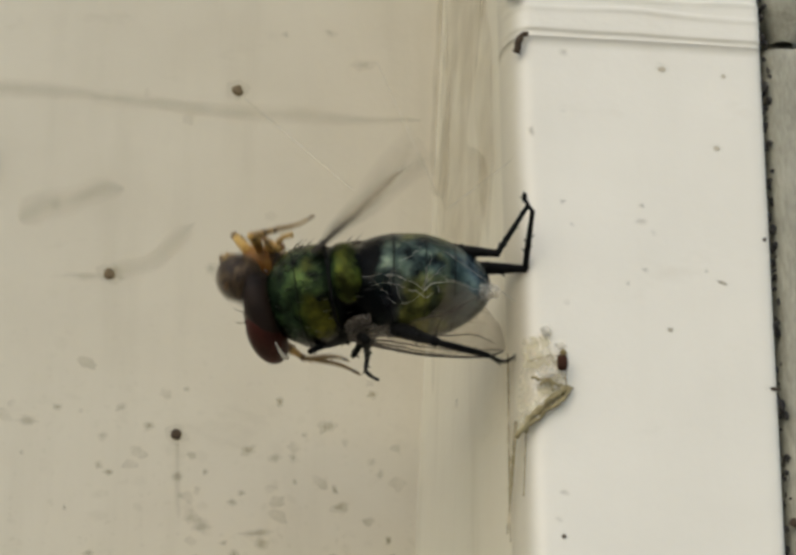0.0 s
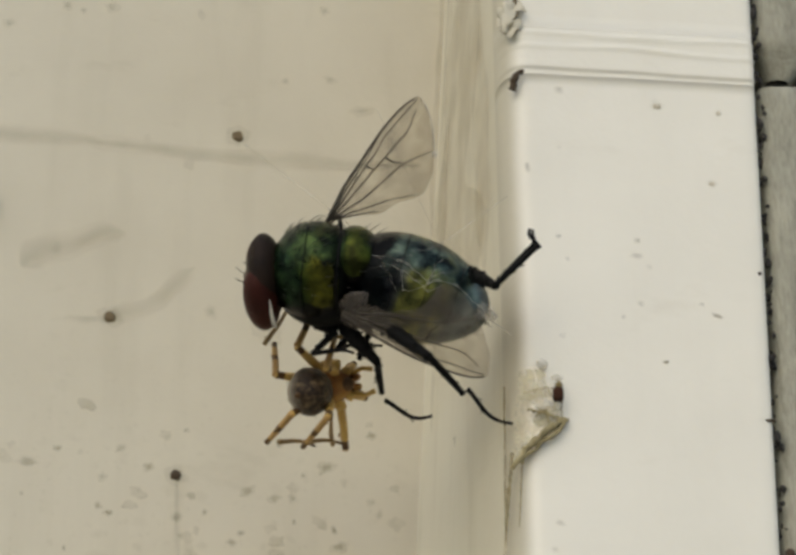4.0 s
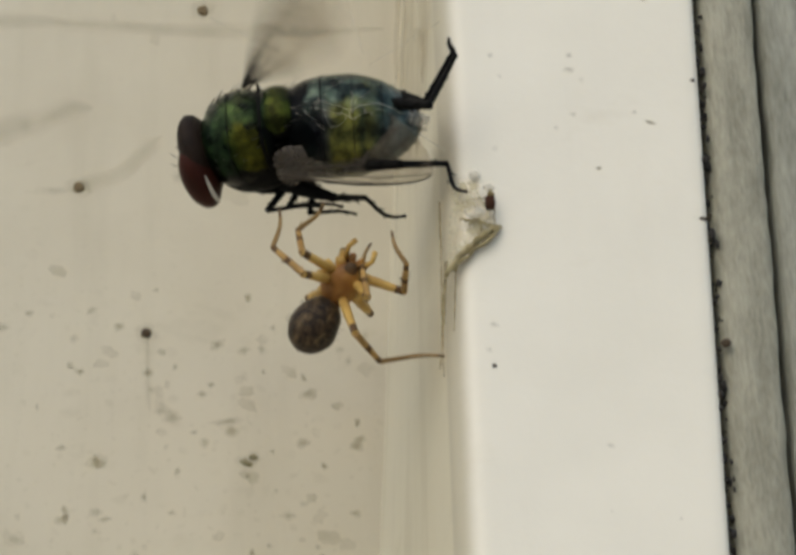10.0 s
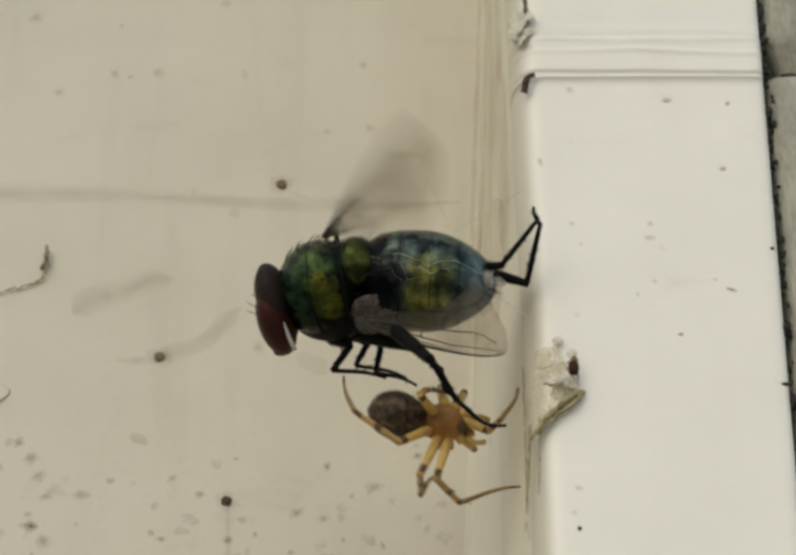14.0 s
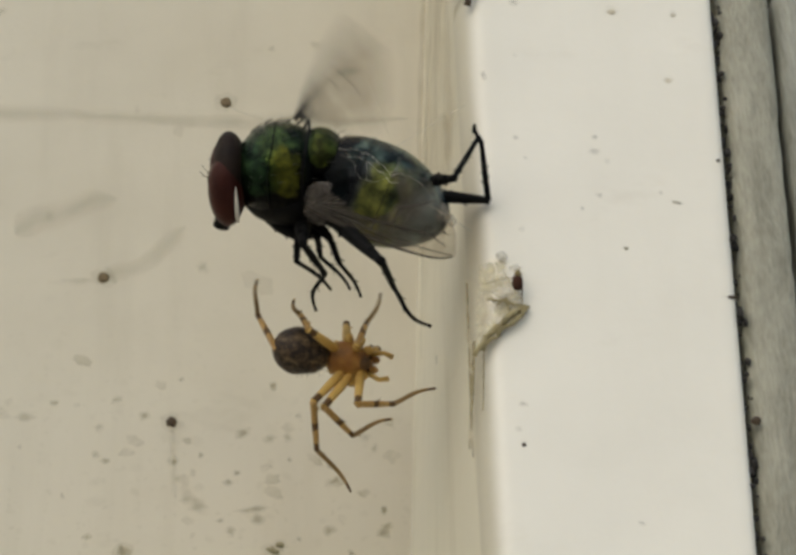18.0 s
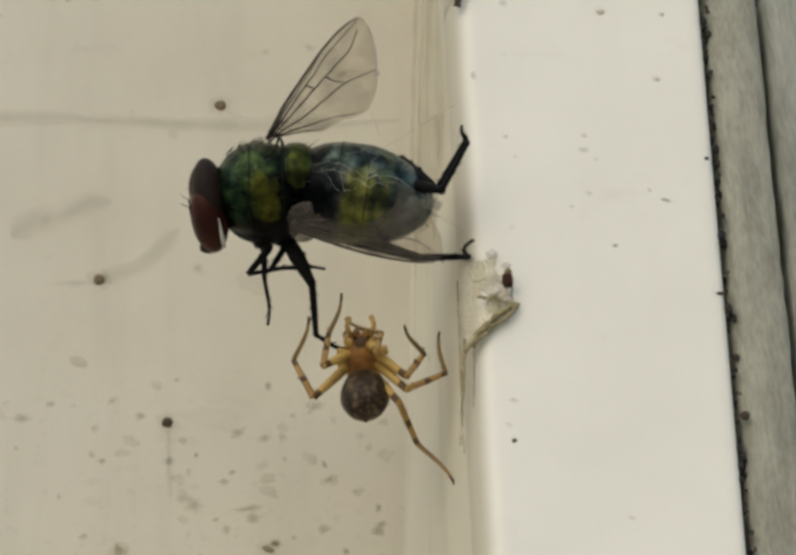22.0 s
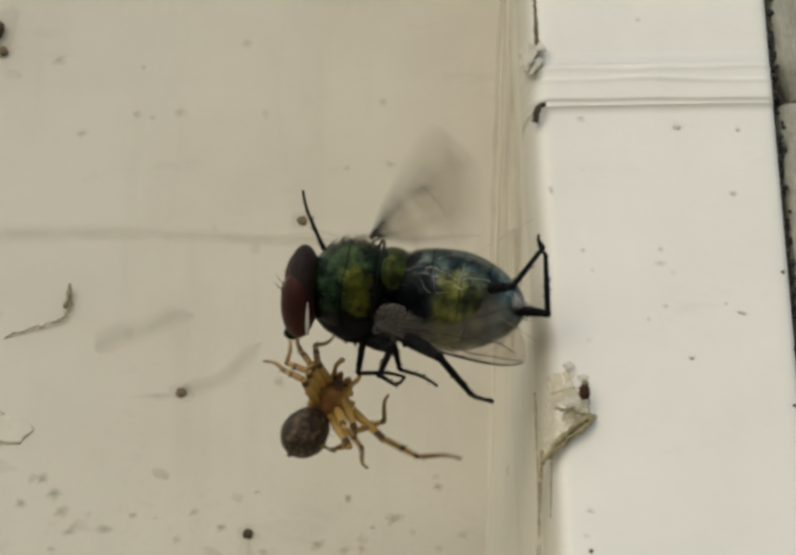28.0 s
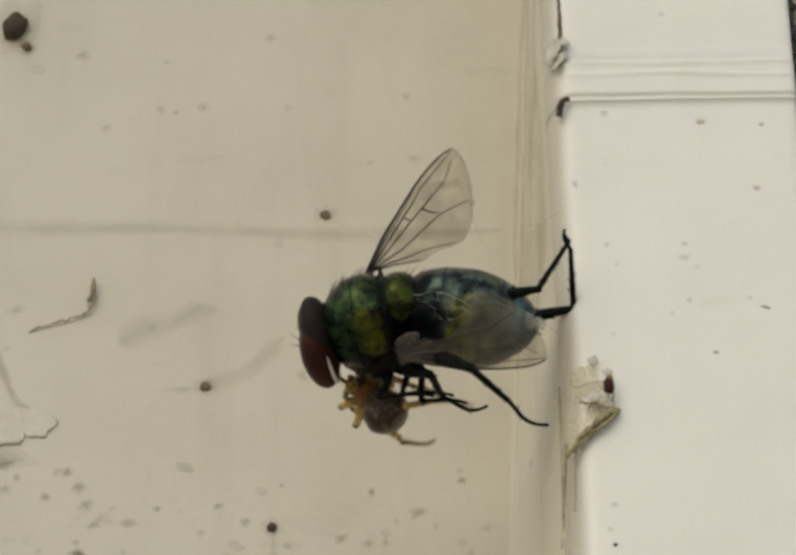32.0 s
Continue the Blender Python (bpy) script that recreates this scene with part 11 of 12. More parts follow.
    walk(moving['leg5_0'], [(0, pose(-0.00022, -0.00056, 0, -0, -14.9, -112.5)), (1, pose(-0.00022, -0.00056, 0, -0, -16, -116.8)), (2, pose(-0.00022, -0.00056, 0, 0, -58, -124.7)), (5, pose(-0.00022, -0.00056, 0, -55.2, -69.8, -95.6)), (5.5, pose(-0.00022, -0.00056, 0, -22.2, -4.5, -120.3)), (6, pose(-0.00022, -0.00056, 0, 0, 62.1, -108)), (6.5, pose(-0.00022, -0.00056, 0, -39.5, -1.1, -134)), (7, pose(-0.00022, -0.00056, 0, -79.2, -65, -109.7)), (7.5, pose(-0.00022, -0.00056, 0, -39.5, -33.8, -91.3)), (8, pose(-0.00022, -0.00056, 0, 0.4, -17.4, -59.1)), (8.5, pose(-0.00022, -0.00056, 0, 9.9, 22.1, -79.8)), (9, pose(-0.00022, -0.00056, 0, 0, 62.1, -108)), (10, pose(-0.00022, -0.00056, 0, -0, 62.1, -108)), (10.5, pose(-0.00022, -0.00056, 0, -0, 5.3, -108)), (11, pose(-0.00022, -0.00056, 0, -0, -51.5, -108)), (12, pose(-0.00022, -0.00056, 0, -0, -64.1, -122)), (12.5, pose(-0.00022, -0.00056, 0, -4.3, -1, -114.9)), (13, pose(-0.00022, -0.00056, 0, 0, 62.1, -108)), (13.5, pose(-0.00022, -0.00056, 0, 0.4, 7, -107.2)), (14, pose(-0.00022, -0.00056, 0, -0, -48.1, -106.5)), (17, pose(-0.00022, -0.00056, 0, -0, -48.1, -97.6)), (18, pose(-0.00022, -0.00056, 0, 0, -49.7, -122.8)), (19, pose(-0.00022, -0.00056, 0, -0, -21.4, -86.6)), (20, pose(-0.00022, -0.00056, 0, 0, -40.9, -112)), (21, pose(-0.00022, -0.00056, 0, 0, -35.2, -120.3)), (22, pose(-0.00022, -0.00056, 0, 0, -48.7, -133.6)), (23, pose(-0.00022, -0.00056, 0, -0, -59.8, -129.8)), (24, pose(-0.00022, -0.00056, 0, -0, -45.6, -102.3)), (27, pose(-0.00022, -0.00056, 0, 0, -61.2, -110.3)), (28, pose(-0.00022, -0.00056, 0, -30.2, -68.5, -117.7)), (29, pose(-0.00022, -0.00056, 0, 0, -63, -98.9)), (30, pose(-0.00022, -0.00056, 0, -0, -55.6, -132.5)), (31, pose(-0.00022, -0.00056, 0, 0, -62.7, -83.1)), (31.5, pose(-0.00022, -0.00056, 0, -53.6, -68, -99)), (32, pose(-0.00022, -0.00056, 0, 52.9, -103.8, 86.6))])
    walk(moving['leg5_1'], [(0, pose(0.00302, 0, 0, 19.5, 52.9, 66.4)), (1, pose(0.00302, 0, 0, 26.4, 51.7, 107)), (2, pose(0.00302, 0, 0, -86.8, 139.5, -38.3)), (3.5, pose(0.00302, 0, 0, -38, 128, -26.2)), (5, pose(0.00302, 0, 0, 20.4, 127.9, -3)), (5.5, pose(0.00302, 0, 0, -22.3, 112.3, -98.4)), (6, pose(0.00302, 0, 0, 129.8, 46.3, 0)), (6.33, pose(0.00302, 0, 0, 122.4, 4.8, 34.8)), (6.67, pose(0.00302, 0, 0, 89.5, -24.3, 80.3)), (7, pose(0.00302, 0, 0, 45, -17.1, 134.9)), (7.5, pose(0.00303, 0, -0, 33.8, 7.4, 82.4)), (8, pose(0.00304, 0, -0, 7, 12.2, 24.3)), (8.5, pose(0.00303, 0, -0, 66.9, 22.3, 1.3)), (9, pose(0.00302, 0, 0, 132.9, 46.3, 0)), (9.5, pose(0.00302, 0, 0, 177, 46.3, 0)), (10, pose(0.00302, 0, 0, -138.8, 46.3, 0)), (10.5, pose(0.00302, 0, 0, -94.2, 85.3, -8.1)), (11, pose(0.00302, 0, 0, 89.2, 54.3, 123.8)), (12, pose(0.00302, 0, 0, 11.5, 118.6, 7.5)), (12.33, pose(0.00302, 0, 0, -8.6, 116.6, -65)), (12.67, pose(0.00302, 0, 0, 161.1, 55, 49.6)), (13, pose(0.00302, 0, 0, 167.4, 46.3, 0)), (14, pose(0.00302, 0, 0, -42.1, 60.8, 159.7)), (15, pose(0.00302, 0, 0, -0.5, 51.3, 147.7)), (16, pose(0.00302, 0, 0, 37.9, 48.4, 130.2)), (17, pose(0.00302, 0, 0, 76.5, 53.1, 113.5)), (18, pose(0.00302, 0, 0, 67.3, 53.6, 96.2)), (19, pose(0.00302, 0, 0, 41.3, 62.1, 93.8)), (20, pose(0.00302, 0, 0, 39.8, 32, 72.1)), (21, pose(0.00302, 0, 0, 48.6, 54.6, 85.8)), (22, pose(0.00302, 0, 0, 73.2, 46.5, 117.7)), (23, pose(0.00302, 0, 0, 58.3, 37.1, 76.8)), (23.5, pose(0.00302, 0, 0, 45.1, 45.8, 111.7)), (24, pose(0.00302, 0, 0, 40.9, 58.6, 151.9)), (25.5, pose(0.00302, 0, 0, -87, 118.6, -26.3)), (27, pose(0.00302, 0, 0, -31.3, 117.7, -20.4)), (27.33, pose(0.00302, 0, 0, -97.1, 123.4, -40.3)), (27.67, pose(0.00302, 0, 0, 31.7, 44.8, 138.7)), (28, pose(0.00302, 0, 0, -10.1, 36.4, 149.3)), (29, pose(0.00302, 0, 0, 2.4, 42.5, 178.8)), (29.5, pose(0.00302, 0, 0, 43, 34.3, 162.8)), (30, pose(0.00302, 0, 0, 83, 36.2, 144.6)), (30.5, pose(0.00302, 0, 0, -27.7, 122.5, -12.8)), (31, pose(0.00302, 0, 0, 56.3, 133.3, 26.5)), (31.33, pose(0.00302, 0, 0, -82.5, 17.5, -158.2)), (31.67, pose(0.00302, 0, 0, -40.4, -2.5, 178.5)), (32, pose(0.00302, 0, 0, 4.3, -0.8, 149))])
    walk(moving['leg5_2'], [(0, pose(0.00371, 0.00157, -0.00226, 14, -8.1, 66.2)), (1, pose(0.0025, 0.00168, -0.00223, 16.8, -24.4, 64.7)), (1.5, pose(0.00191, 0.00151, -0.00204, 28.8, -2.5, 100.4)), (2, pose(0.00132, 0.00134, -0.00184, 51.4, 7.9, 140)), (5, pose(0.00128, 0.00009, -0.00224, 37.4, -26.1, 137.1)), (5.5, pose(0.00313, 0.00005, -0.00215, -37.6, -48.4, 147)), (6, pose(0.00498, 0, -0.00205, 49.6, -137.4, -0)), (6.5, pose(0.00304, 0.00096, -0.00061, 99.9, -149, -11.4)), (7, pose(0.0011, 0.00192, 0.00083, -37.5, -16.3, 170.9)), (7.5, pose(0.00334, 0.00154, 0.00011, -3.3, -18.9, 96.4)), (8, pose(0.00557, 0.00115, -0.00061, 10.2, 10.9, 31.5)), (8.5, pose(0.00528, 0.00058, -0.00133, -15.5, -54.8, 60.1)), (9, pose(0.00498, 0, -0.00205, 46.6, -137.4, 0)), (9.5, pose(0.00498, 0, -0.00205, 3, -137.4, -0)), (10, pose(0.00498, 0, -0.00205, -40.6, -137.4, 0)), (10.5, pose(0.00354, 0.00069, -0.00218, -82.2, -176.9, 1.4)), (11, pose(0.0021, 0.00138, -0.00231, 50.9, 26.6, 154.5)), (12, pose(0.00167, -0.00018, -0.00249, 88.9, 34.4, 133)), (12.5, pose(0.00333, -0.00009, -0.00227, -30.7, 174, -4)), (13, pose(0.00498, 0, -0.00205, 12.4, -137.4, 0)), (13.33, pose(0.00391, 0.00016, -0.0022, 24.3, -126, 42.8)), (13.67, pose(0.00279, 0.00032, -0.00234, 14.4, -111.9, 107)), (14, pose(0.00172, 0.00048, -0.00248, 157.6, -67.1, 13.1)), (15.5, pose(0.00203, 0.00102, -0.00237, 69.2, -29.2, 107.2)), (17, pose(0.00234, 0.00156, -0.00227, 56, -26.5, 49.9)), (18, pose(0.00284, 0.00168, -0.00228, 54.6, 22.4, 104.5)), (18.5, pose(0.00288, 0.0015, -0.0024, 37.4, -7.7, 84.7)), (19, pose(0.00293, 0.00133, -0.00251, 29, -41.3, 70.9)), (20, pose(0.00376, 0.00229, -0.0015, 39.6, -17.6, 103.8)), (21, pose(0.00314, 0.00164, -0.00232, 48, -44.3, 79.3)), (21.5, pose(0.00263, 0.00169, -0.00219, 29.6, -22.1, 121)), (22, pose(0.00211, 0.00173, -0.00206, 30.1, 4.7, 152.2)), (23, pose(0.00354, 0.00221, -0.00171, 54.3, -8, 117.1)), (23.33, pose(0.00295, 0.00172, -0.00195, 13.9, 17, 84.6)), (23.67, pose(0.0023, 0.00118, -0.00219, -37.6, 9.7, 41)), (24, pose(0.00171, 0.0007, -0.00242, -72.4, -22.8, 16.3)), (25, pose(0.00174, 0.00062, -0.00245, -46.2, 21.9, 17.4)), (26, pose(0.00176, 0.00054, -0.00248, 5.6, 57.5, 54.9)), (27, pose(0.00178, 0.00046, -0.00251, 87, 41.9, 123.3)), (27.5, pose(0.00142, 0.00081, -0.0021, 40.6, 33.6, 142.8)), (28, pose(0.00105, 0.00117, -0.00168, -5.6, 39.2, 163.5)), (28.33, pose(0.00101, 0.00079, -0.00176, 0.7, -1.3, 132.6)), (28.67, pose(0.00097, 0.00042, -0.00184, 34.1, -32.2, 86.4)), (29, pose(0.00092, 0.00004, -0.00192, 80.6, -25.7, 29.7)), (29.5, pose(0.00104, 0.00068, -0.0018, 53.9, -17.4, 90.7)), (30, pose(0.00115, 0.00133, -0.00168, 46.9, 7.7, 142.2)), (31, pose(0.00128, -0.00087, -0.00207, 36.8, 8.1, 170.7)), (31.5, pose(0.00093, 0.0003, -0.00101, 75.5, 0.9, 158.5)), (32, pose(0.00059, 0.00146, 0.00004, 114.7, 2.9, 144.4))])
    walk(moving['leg6_0'], [(0, pose(-0.0006, 0.00031, 0, 0, 62.1, 148)), (1, pose(-0.0006, 0.00031, 0, 0, 62.1, 148)), (1.5, pose(-0.0006, 0.00031, 0, 3.9, 8.3, 156.2)), (2, pose(-0.0006, 0.00031, 0, 0, -45.5, 163.3)), (5, pose(-0.0006, 0.00031, 0, 0, -13.5, 155.4)), (5.5, pose(-0.0006, 0.00031, 0, 1.4, 24.3, 152.3)), (6, pose(-0.0006, 0.00031, 0, 0, 62.1, 148)), (7, pose(-0.0006, 0.00031, 0, 0, 62.1, 148)), (8, pose(-0.0006, 0.00031, 0, 0, 62.1, 148)), (9, pose(-0.0006, 0.00031, 0, 0, 62.1, 148)), (10, pose(-0.0006, 0.00031, 0, 0, 62.1, 148)), (10.5, pose(-0.0006, 0.00031, 0, 23.6, -5.9, 156.6)), (11, pose(-0.0006, 0.00031, 0, 71.1, -69, 116.9)), (12, pose(-0.0006, 0.00031, 0, 86.7, -69.7, 100.6)), (13, pose(-0.0006, 0.00031, 0, 0, -53.7, 128.3)), (14, pose(-0.0006, 0.00031, 0, 0, -62, 136.4)), (15.5, pose(-0.0006, 0.00031, 0, -3.5, 0.1, 142.2)), (17, pose(-0.0006, 0.00031, 0, 0, 62.1, 148)), (17.5, pose(-0.0006, 0.00031, 0, 1.4, 7.2, 150.9)), (18, pose(-0.0006, 0.00031, 0, 0, -47.8, 153.5)), (19, pose(-0.0006, 0.00031, 0, 0, -11.1, -150.7)), (19.5, pose(-0.0006, 0.00031, 0, 11.4, 25.1, -176.5)), (20, pose(-0.0006, 0.00031, 0, 0, 62.1, 148)), (20.5, pose(-0.0006, 0.00031, 0, -14, 4.9, 121.4)), (21, pose(-0.0006, 0.00031, 0, 0, -52, 97.3)), (21.5, pose(-0.0006, 0.00031, 0, -14, 4.9, 121.4)), (22, pose(-0.0006, 0.00031, 0, 0, 62.1, 148)), (22.5, pose(-0.0006, 0.00031, 0, -4.4, -0.1, 140.8)), (23, pose(-0.0006, 0.00031, 0, 0, -62.3, 133.5)), (24, pose(-0.0006, 0.00031, 0, 90, -72.1, 103.4)), (25.5, pose(-0.0006, 0.00031, 0, 26.2, -8.8, 158.4)), (27, pose(-0.0006, 0.00031, 0, 0, 62.1, 148)), (27.5, pose(-0.0006, 0.00031, 0, -26.7, 1.2, 103.3)), (28, pose(-0.0006, 0.00031, 0, 0, -59.4, 59.8)), (28.5, pose(-0.0006, 0.00031, 0, -26.7, 1.2, 103.3)), (29, pose(-0.0006, 0.00031, 0, 0, 62.1, 148)), (30, pose(-0.0006, 0.00031, 0, 0, 62.1, 148)), (30.5, pose(-0.0006, 0.00031, 0, -18.4, 1.3, 116.7)), (31, pose(-0.0006, 0.00031, 0, 0, -59.4, 86.3)), (31.5, pose(-0.0006, 0.00031, 0, -3.7, -54.1, 134.1)), (32, pose(-0.0006, 0.00031, 0, 0, -49, 176))])
    walk(moving['leg6_1'], [(0, pose(0.00258, -0, -0, 90, 46.3, 0)), (1, pose(0.00258, -0, 0, 86.1, 46.3, -0)), (1.5, pose(0.00258, -0, 0, -4.4, 66.4, -84.7)), (2, pose(0.00258, -0, 0, -53.8, 28, -127.8)), (5, pose(0.00258, -0, 0, -25.4, 64.7, -74.5)), (6, pose(0.00258, -0, 0, 28.6, 46.3, 0)), (6.5, pose(0.00258, -0, 0, 91.6, 46.3, -0)), (7, pose(0.00258, 0, 0, 154.6, 46.3, 0)), (7.5, pose(0.00258, 0, 0, 114.3, 46.3, -0)), (8, pose(0.00258, -0, -0, 74, 46.3, 0)), (9, pose(0.00258, -0, 0, 31.7, 46.3, 0)), (9.5, pose(0.00258, 0, 0, 73.1, 46.3, 0)), (10, pose(0.00258, 0, 0, 114.5, 46.3, -0)), (10.5, pose(0.00258, 0, 0, 30.4, 60.9, -103.7)), (11, pose(0.00258, -0, 0, 3.2, 16.8, -153.5)), (11.33, pose(0.00258, -0, 0, -47.8, 17.7, -147.5)), (11.67, pose(0.00258, -0, -0, -99.5, 22.8, -144.4)), (12, pose(0.00258, 0, -0, -153.4, 28.2, -146.9)), (13, pose(0.00258, 0, 0, -48.3, 63.6, -60.2)), (14, pose(0.00258, -0, 0, -136.5, 23.1, -162.7)), (15.5, pose(0.00258, 0, 0, -150.5, 71, 137)), (17, pose(0.00258, 0, 0, 113.7, 46.3, -0)), (17.5, pose(0.00258, 0, 0, 113.5, 79.4, 31.2)), (18, pose(0.00258, 0, 0, -109.3, 65.5, -161.9)), (18.33, pose(0.00258, 0, 0, 29.2, 54.7, -13.1)), (18.67, pose(0.00258, 0, 0, 32.1, -0.9, 4.3)), (19, pose(0.00258, 0, 0, 12.5, -54.3, 30.4)), (19.5, pose(0.00258, -0, -0, 72.5, -8.8, -10.4)), (20, pose(0.00258, -0, -0, 112.4, 46.3, 0)), (20.5, pose(0.00258, -0, -0, 73.5, 49.5, 23)), (21, pose(0.00258, -0, 0, 31.7, 61.9, 40.1)), (21.33, pose(0.00258, -0, -0, 75.1, 50.5, 32.7)), (21.67, pose(0.00258, -0, -0, 113, 44.6, 17.1)), (22, pose(0.00258, -0, -0, 150.4, 46.3, -0)), (22.5, pose(0.00258, -0, -0, -81.3, 81.8, 176.7)), (23, pose(0.00258, 0, 0, -86, 32.7, -136.6)), (23.5, pose(0.00258, 0, 0, -43.3, 7.4, -136.4)), (24, pose(0.00258, -0, -0, -0, -11.4, -153.5)), (25.5, pose(0.00258, -0, 0, 14, 46.7, -111.3)), (27, pose(0.00258, -0, 0, 106.2, 46.3, 0)), (27.5, pose(0.00258, 0, 0, 109.6, 52.4, 71.3)), (28, pose(0.00258, 0, 0, 120.1, 51.9, 148.3)), (28.5, pose(0.00258, 0, 0, 90.8, 60, 70)), (29, pose(0.00258, 0, 0, 70.7, 46.3, -0)), (30, pose(0.00258, -0, 0, 116.2, 46.3, 0)), (30.5, pose(0.00258, -0, 0, 98.7, 63, 45.6)), (31, pose(0.00258, 0, -0, 136.4, 78.7, 141.6)), (31.5, pose(0.00258, 0, -0, 79, 63.5, 150.6)), (32, pose(0.00258, 0, 0, 36.4, 55.8, 177.6))])
    walk(moving['leg6_2'], [(0, pose(0.00411, -0, -0.00161, -90, -42.6, -180)), (1, pose(0.00411, 0, -0.00161, -86, -42.6, 180)), (1.5, pose(0.00275, -0.00077, -0.00132, -77.7, -3.1, -163.6)), (2, pose(0.00138, -0.00155, -0.00104, -56, 31.4, -138.1)), (3.5, pose(0.00211, -0.00123, -0.00152, -28.4, -4.2, -104.5)), (5, pose(0.00283, -0.00092, -0.00201, -20.2, -48, -81.6)), (5.5, pose(0.00347, -0.00046, -0.00181, -22.6, -44, -131.9)), (6, pose(0.00411, -0, -0.00161, -28.1, -42.6, -180)), (6.5, pose(0.00411, -0, -0.00161, -91.6, -42.6, 180)), (7, pose(0.00411, 0, -0.00161, -155, -42.6, 180)), (7.5, pose(0.00411, 0, -0.00161, -114.4, -42.6, -180)), (8, pose(0.00411, 0, -0.00161, -73.7, -42.6, -180)), (9, pose(0.00411, -0, -0.00161, -31.2, -42.6, 180)), (9.5, pose(0.00411, 0, -0.00161, -73.1, -42.6, 180)), (10, pose(0.00411, 0, -0.00161, -114.9, -42.6, 180)), (10.5, pose(0.0024, -0.00047, -0.00112, -55, -8.3, 165.2)), (11, pose(0.00068, -0.00095, -0.00064, 0.9, 21.6, -173.2)), (12, pose(0.00094, -0.00107, -0.00105, 0.7, 12.2, -143.4)), (12.5, pose(0.00201, -0.00096, -0.00152, -32.5, 17.7, -121.3)), (13, pose(0.00307, -0.00086, -0.00199, -64, 33.8, -104.5)), (14, pose(0.00063, -0.00061, -0.00087, -137.4, 17.4, -164.8)), (17, pose(0.00411, 0, -0.00161, -114.1, -42.6, 180)), (17.5, pose(0.00291, -0.00014, -0.00181, 172.7, -69.1, -79.6)), (18, pose(0.0017, -0.00029, -0.00202, 133.6, -30.2, -11.6)), (18.5, pose(0.0027, 0.00019, -0.00011, 43.1, -58.4, 91.9)), (19, pose(0.0037, 0.00066, 0.0018, 6.5, -0.2, 144.3)), (19.5, pose(0.00391, 0.00033, 0.0001, -43.5, -29.6, 146.9)), (20, pose(0.00411, -0, -0.00161, -112.8, -42.6, 180)), (20.33, pose(0.00387, 0.00022, -0.00172, -123.6, 3.2, -155.3)), (20.67, pose(0.00362, 0.00045, -0.00184, -112.4, 49.1, -129.1)), (21, pose(0.00338, 0.00067, -0.00196, -22.6, 64.5, -28.1)), (21.33, pose(0.00362, 0.00045, -0.00184, -137.8, 55.8, -147.7)), (21.67, pose(0.00387, 0.00022, -0.00172, -152.2, 7.3, -167.8)), (22, pose(0.00411, -0, -0.00161, -150.9, -42.6, 180)), (22.5, pose(0.00267, -0.00064, -0.0014, -126.3, 7.1, -158.2)), (23, pose(0.00122, -0.00128, -0.0012, -75, 34.6, -108.2)), (23.5, pose(0.00093, -0.00113, -0.00038, -38.5, 17.9, -135.9)), (24, pose(0.00063, -0.00097, 0.00044, -0, 20.2, -167.5)), (25.5, pose(0.00237, -0.00049, -0.00058, -52.3, -8, 170.3)), (27, pose(0.00411, -0, -0.00161, -106.5, -42.6, 180)), (27.5, pose(0.00276, 0.00036, -0.00168, -163, 11.8, -162.5)), (28, pose(0.00141, 0.00072, -0.00175, 116.5, 50.8, 146.6)), (28.33, pose(0.00231, 0.00048, -0.0017, -164.6, 34.2, -158.2)), (28.67, pose(0.00321, 0.00024, -0.00165, -123.2, -8.1, -151.3)), (29, pose(0.00411, 0, -0.00161, -70.4, -42.6, 180)), (30, pose(0.00411, -0, -0.00161, -116.6, -42.6, 180)), (30.5, pose(0.00318, 0.00013, -0.00189, -132.2, 1.4, -165)), (31, pose(0.00224, 0.00027, -0.00218, -139.3, 47.1, -159.1)), (31.5, pose(0.00179, 0.00016, -0.00201, 49.9, 60.2, 36.1)), (32, pose(0.00133, 0.00005, -0.00184, 39.8, -11.8, 34.8))])
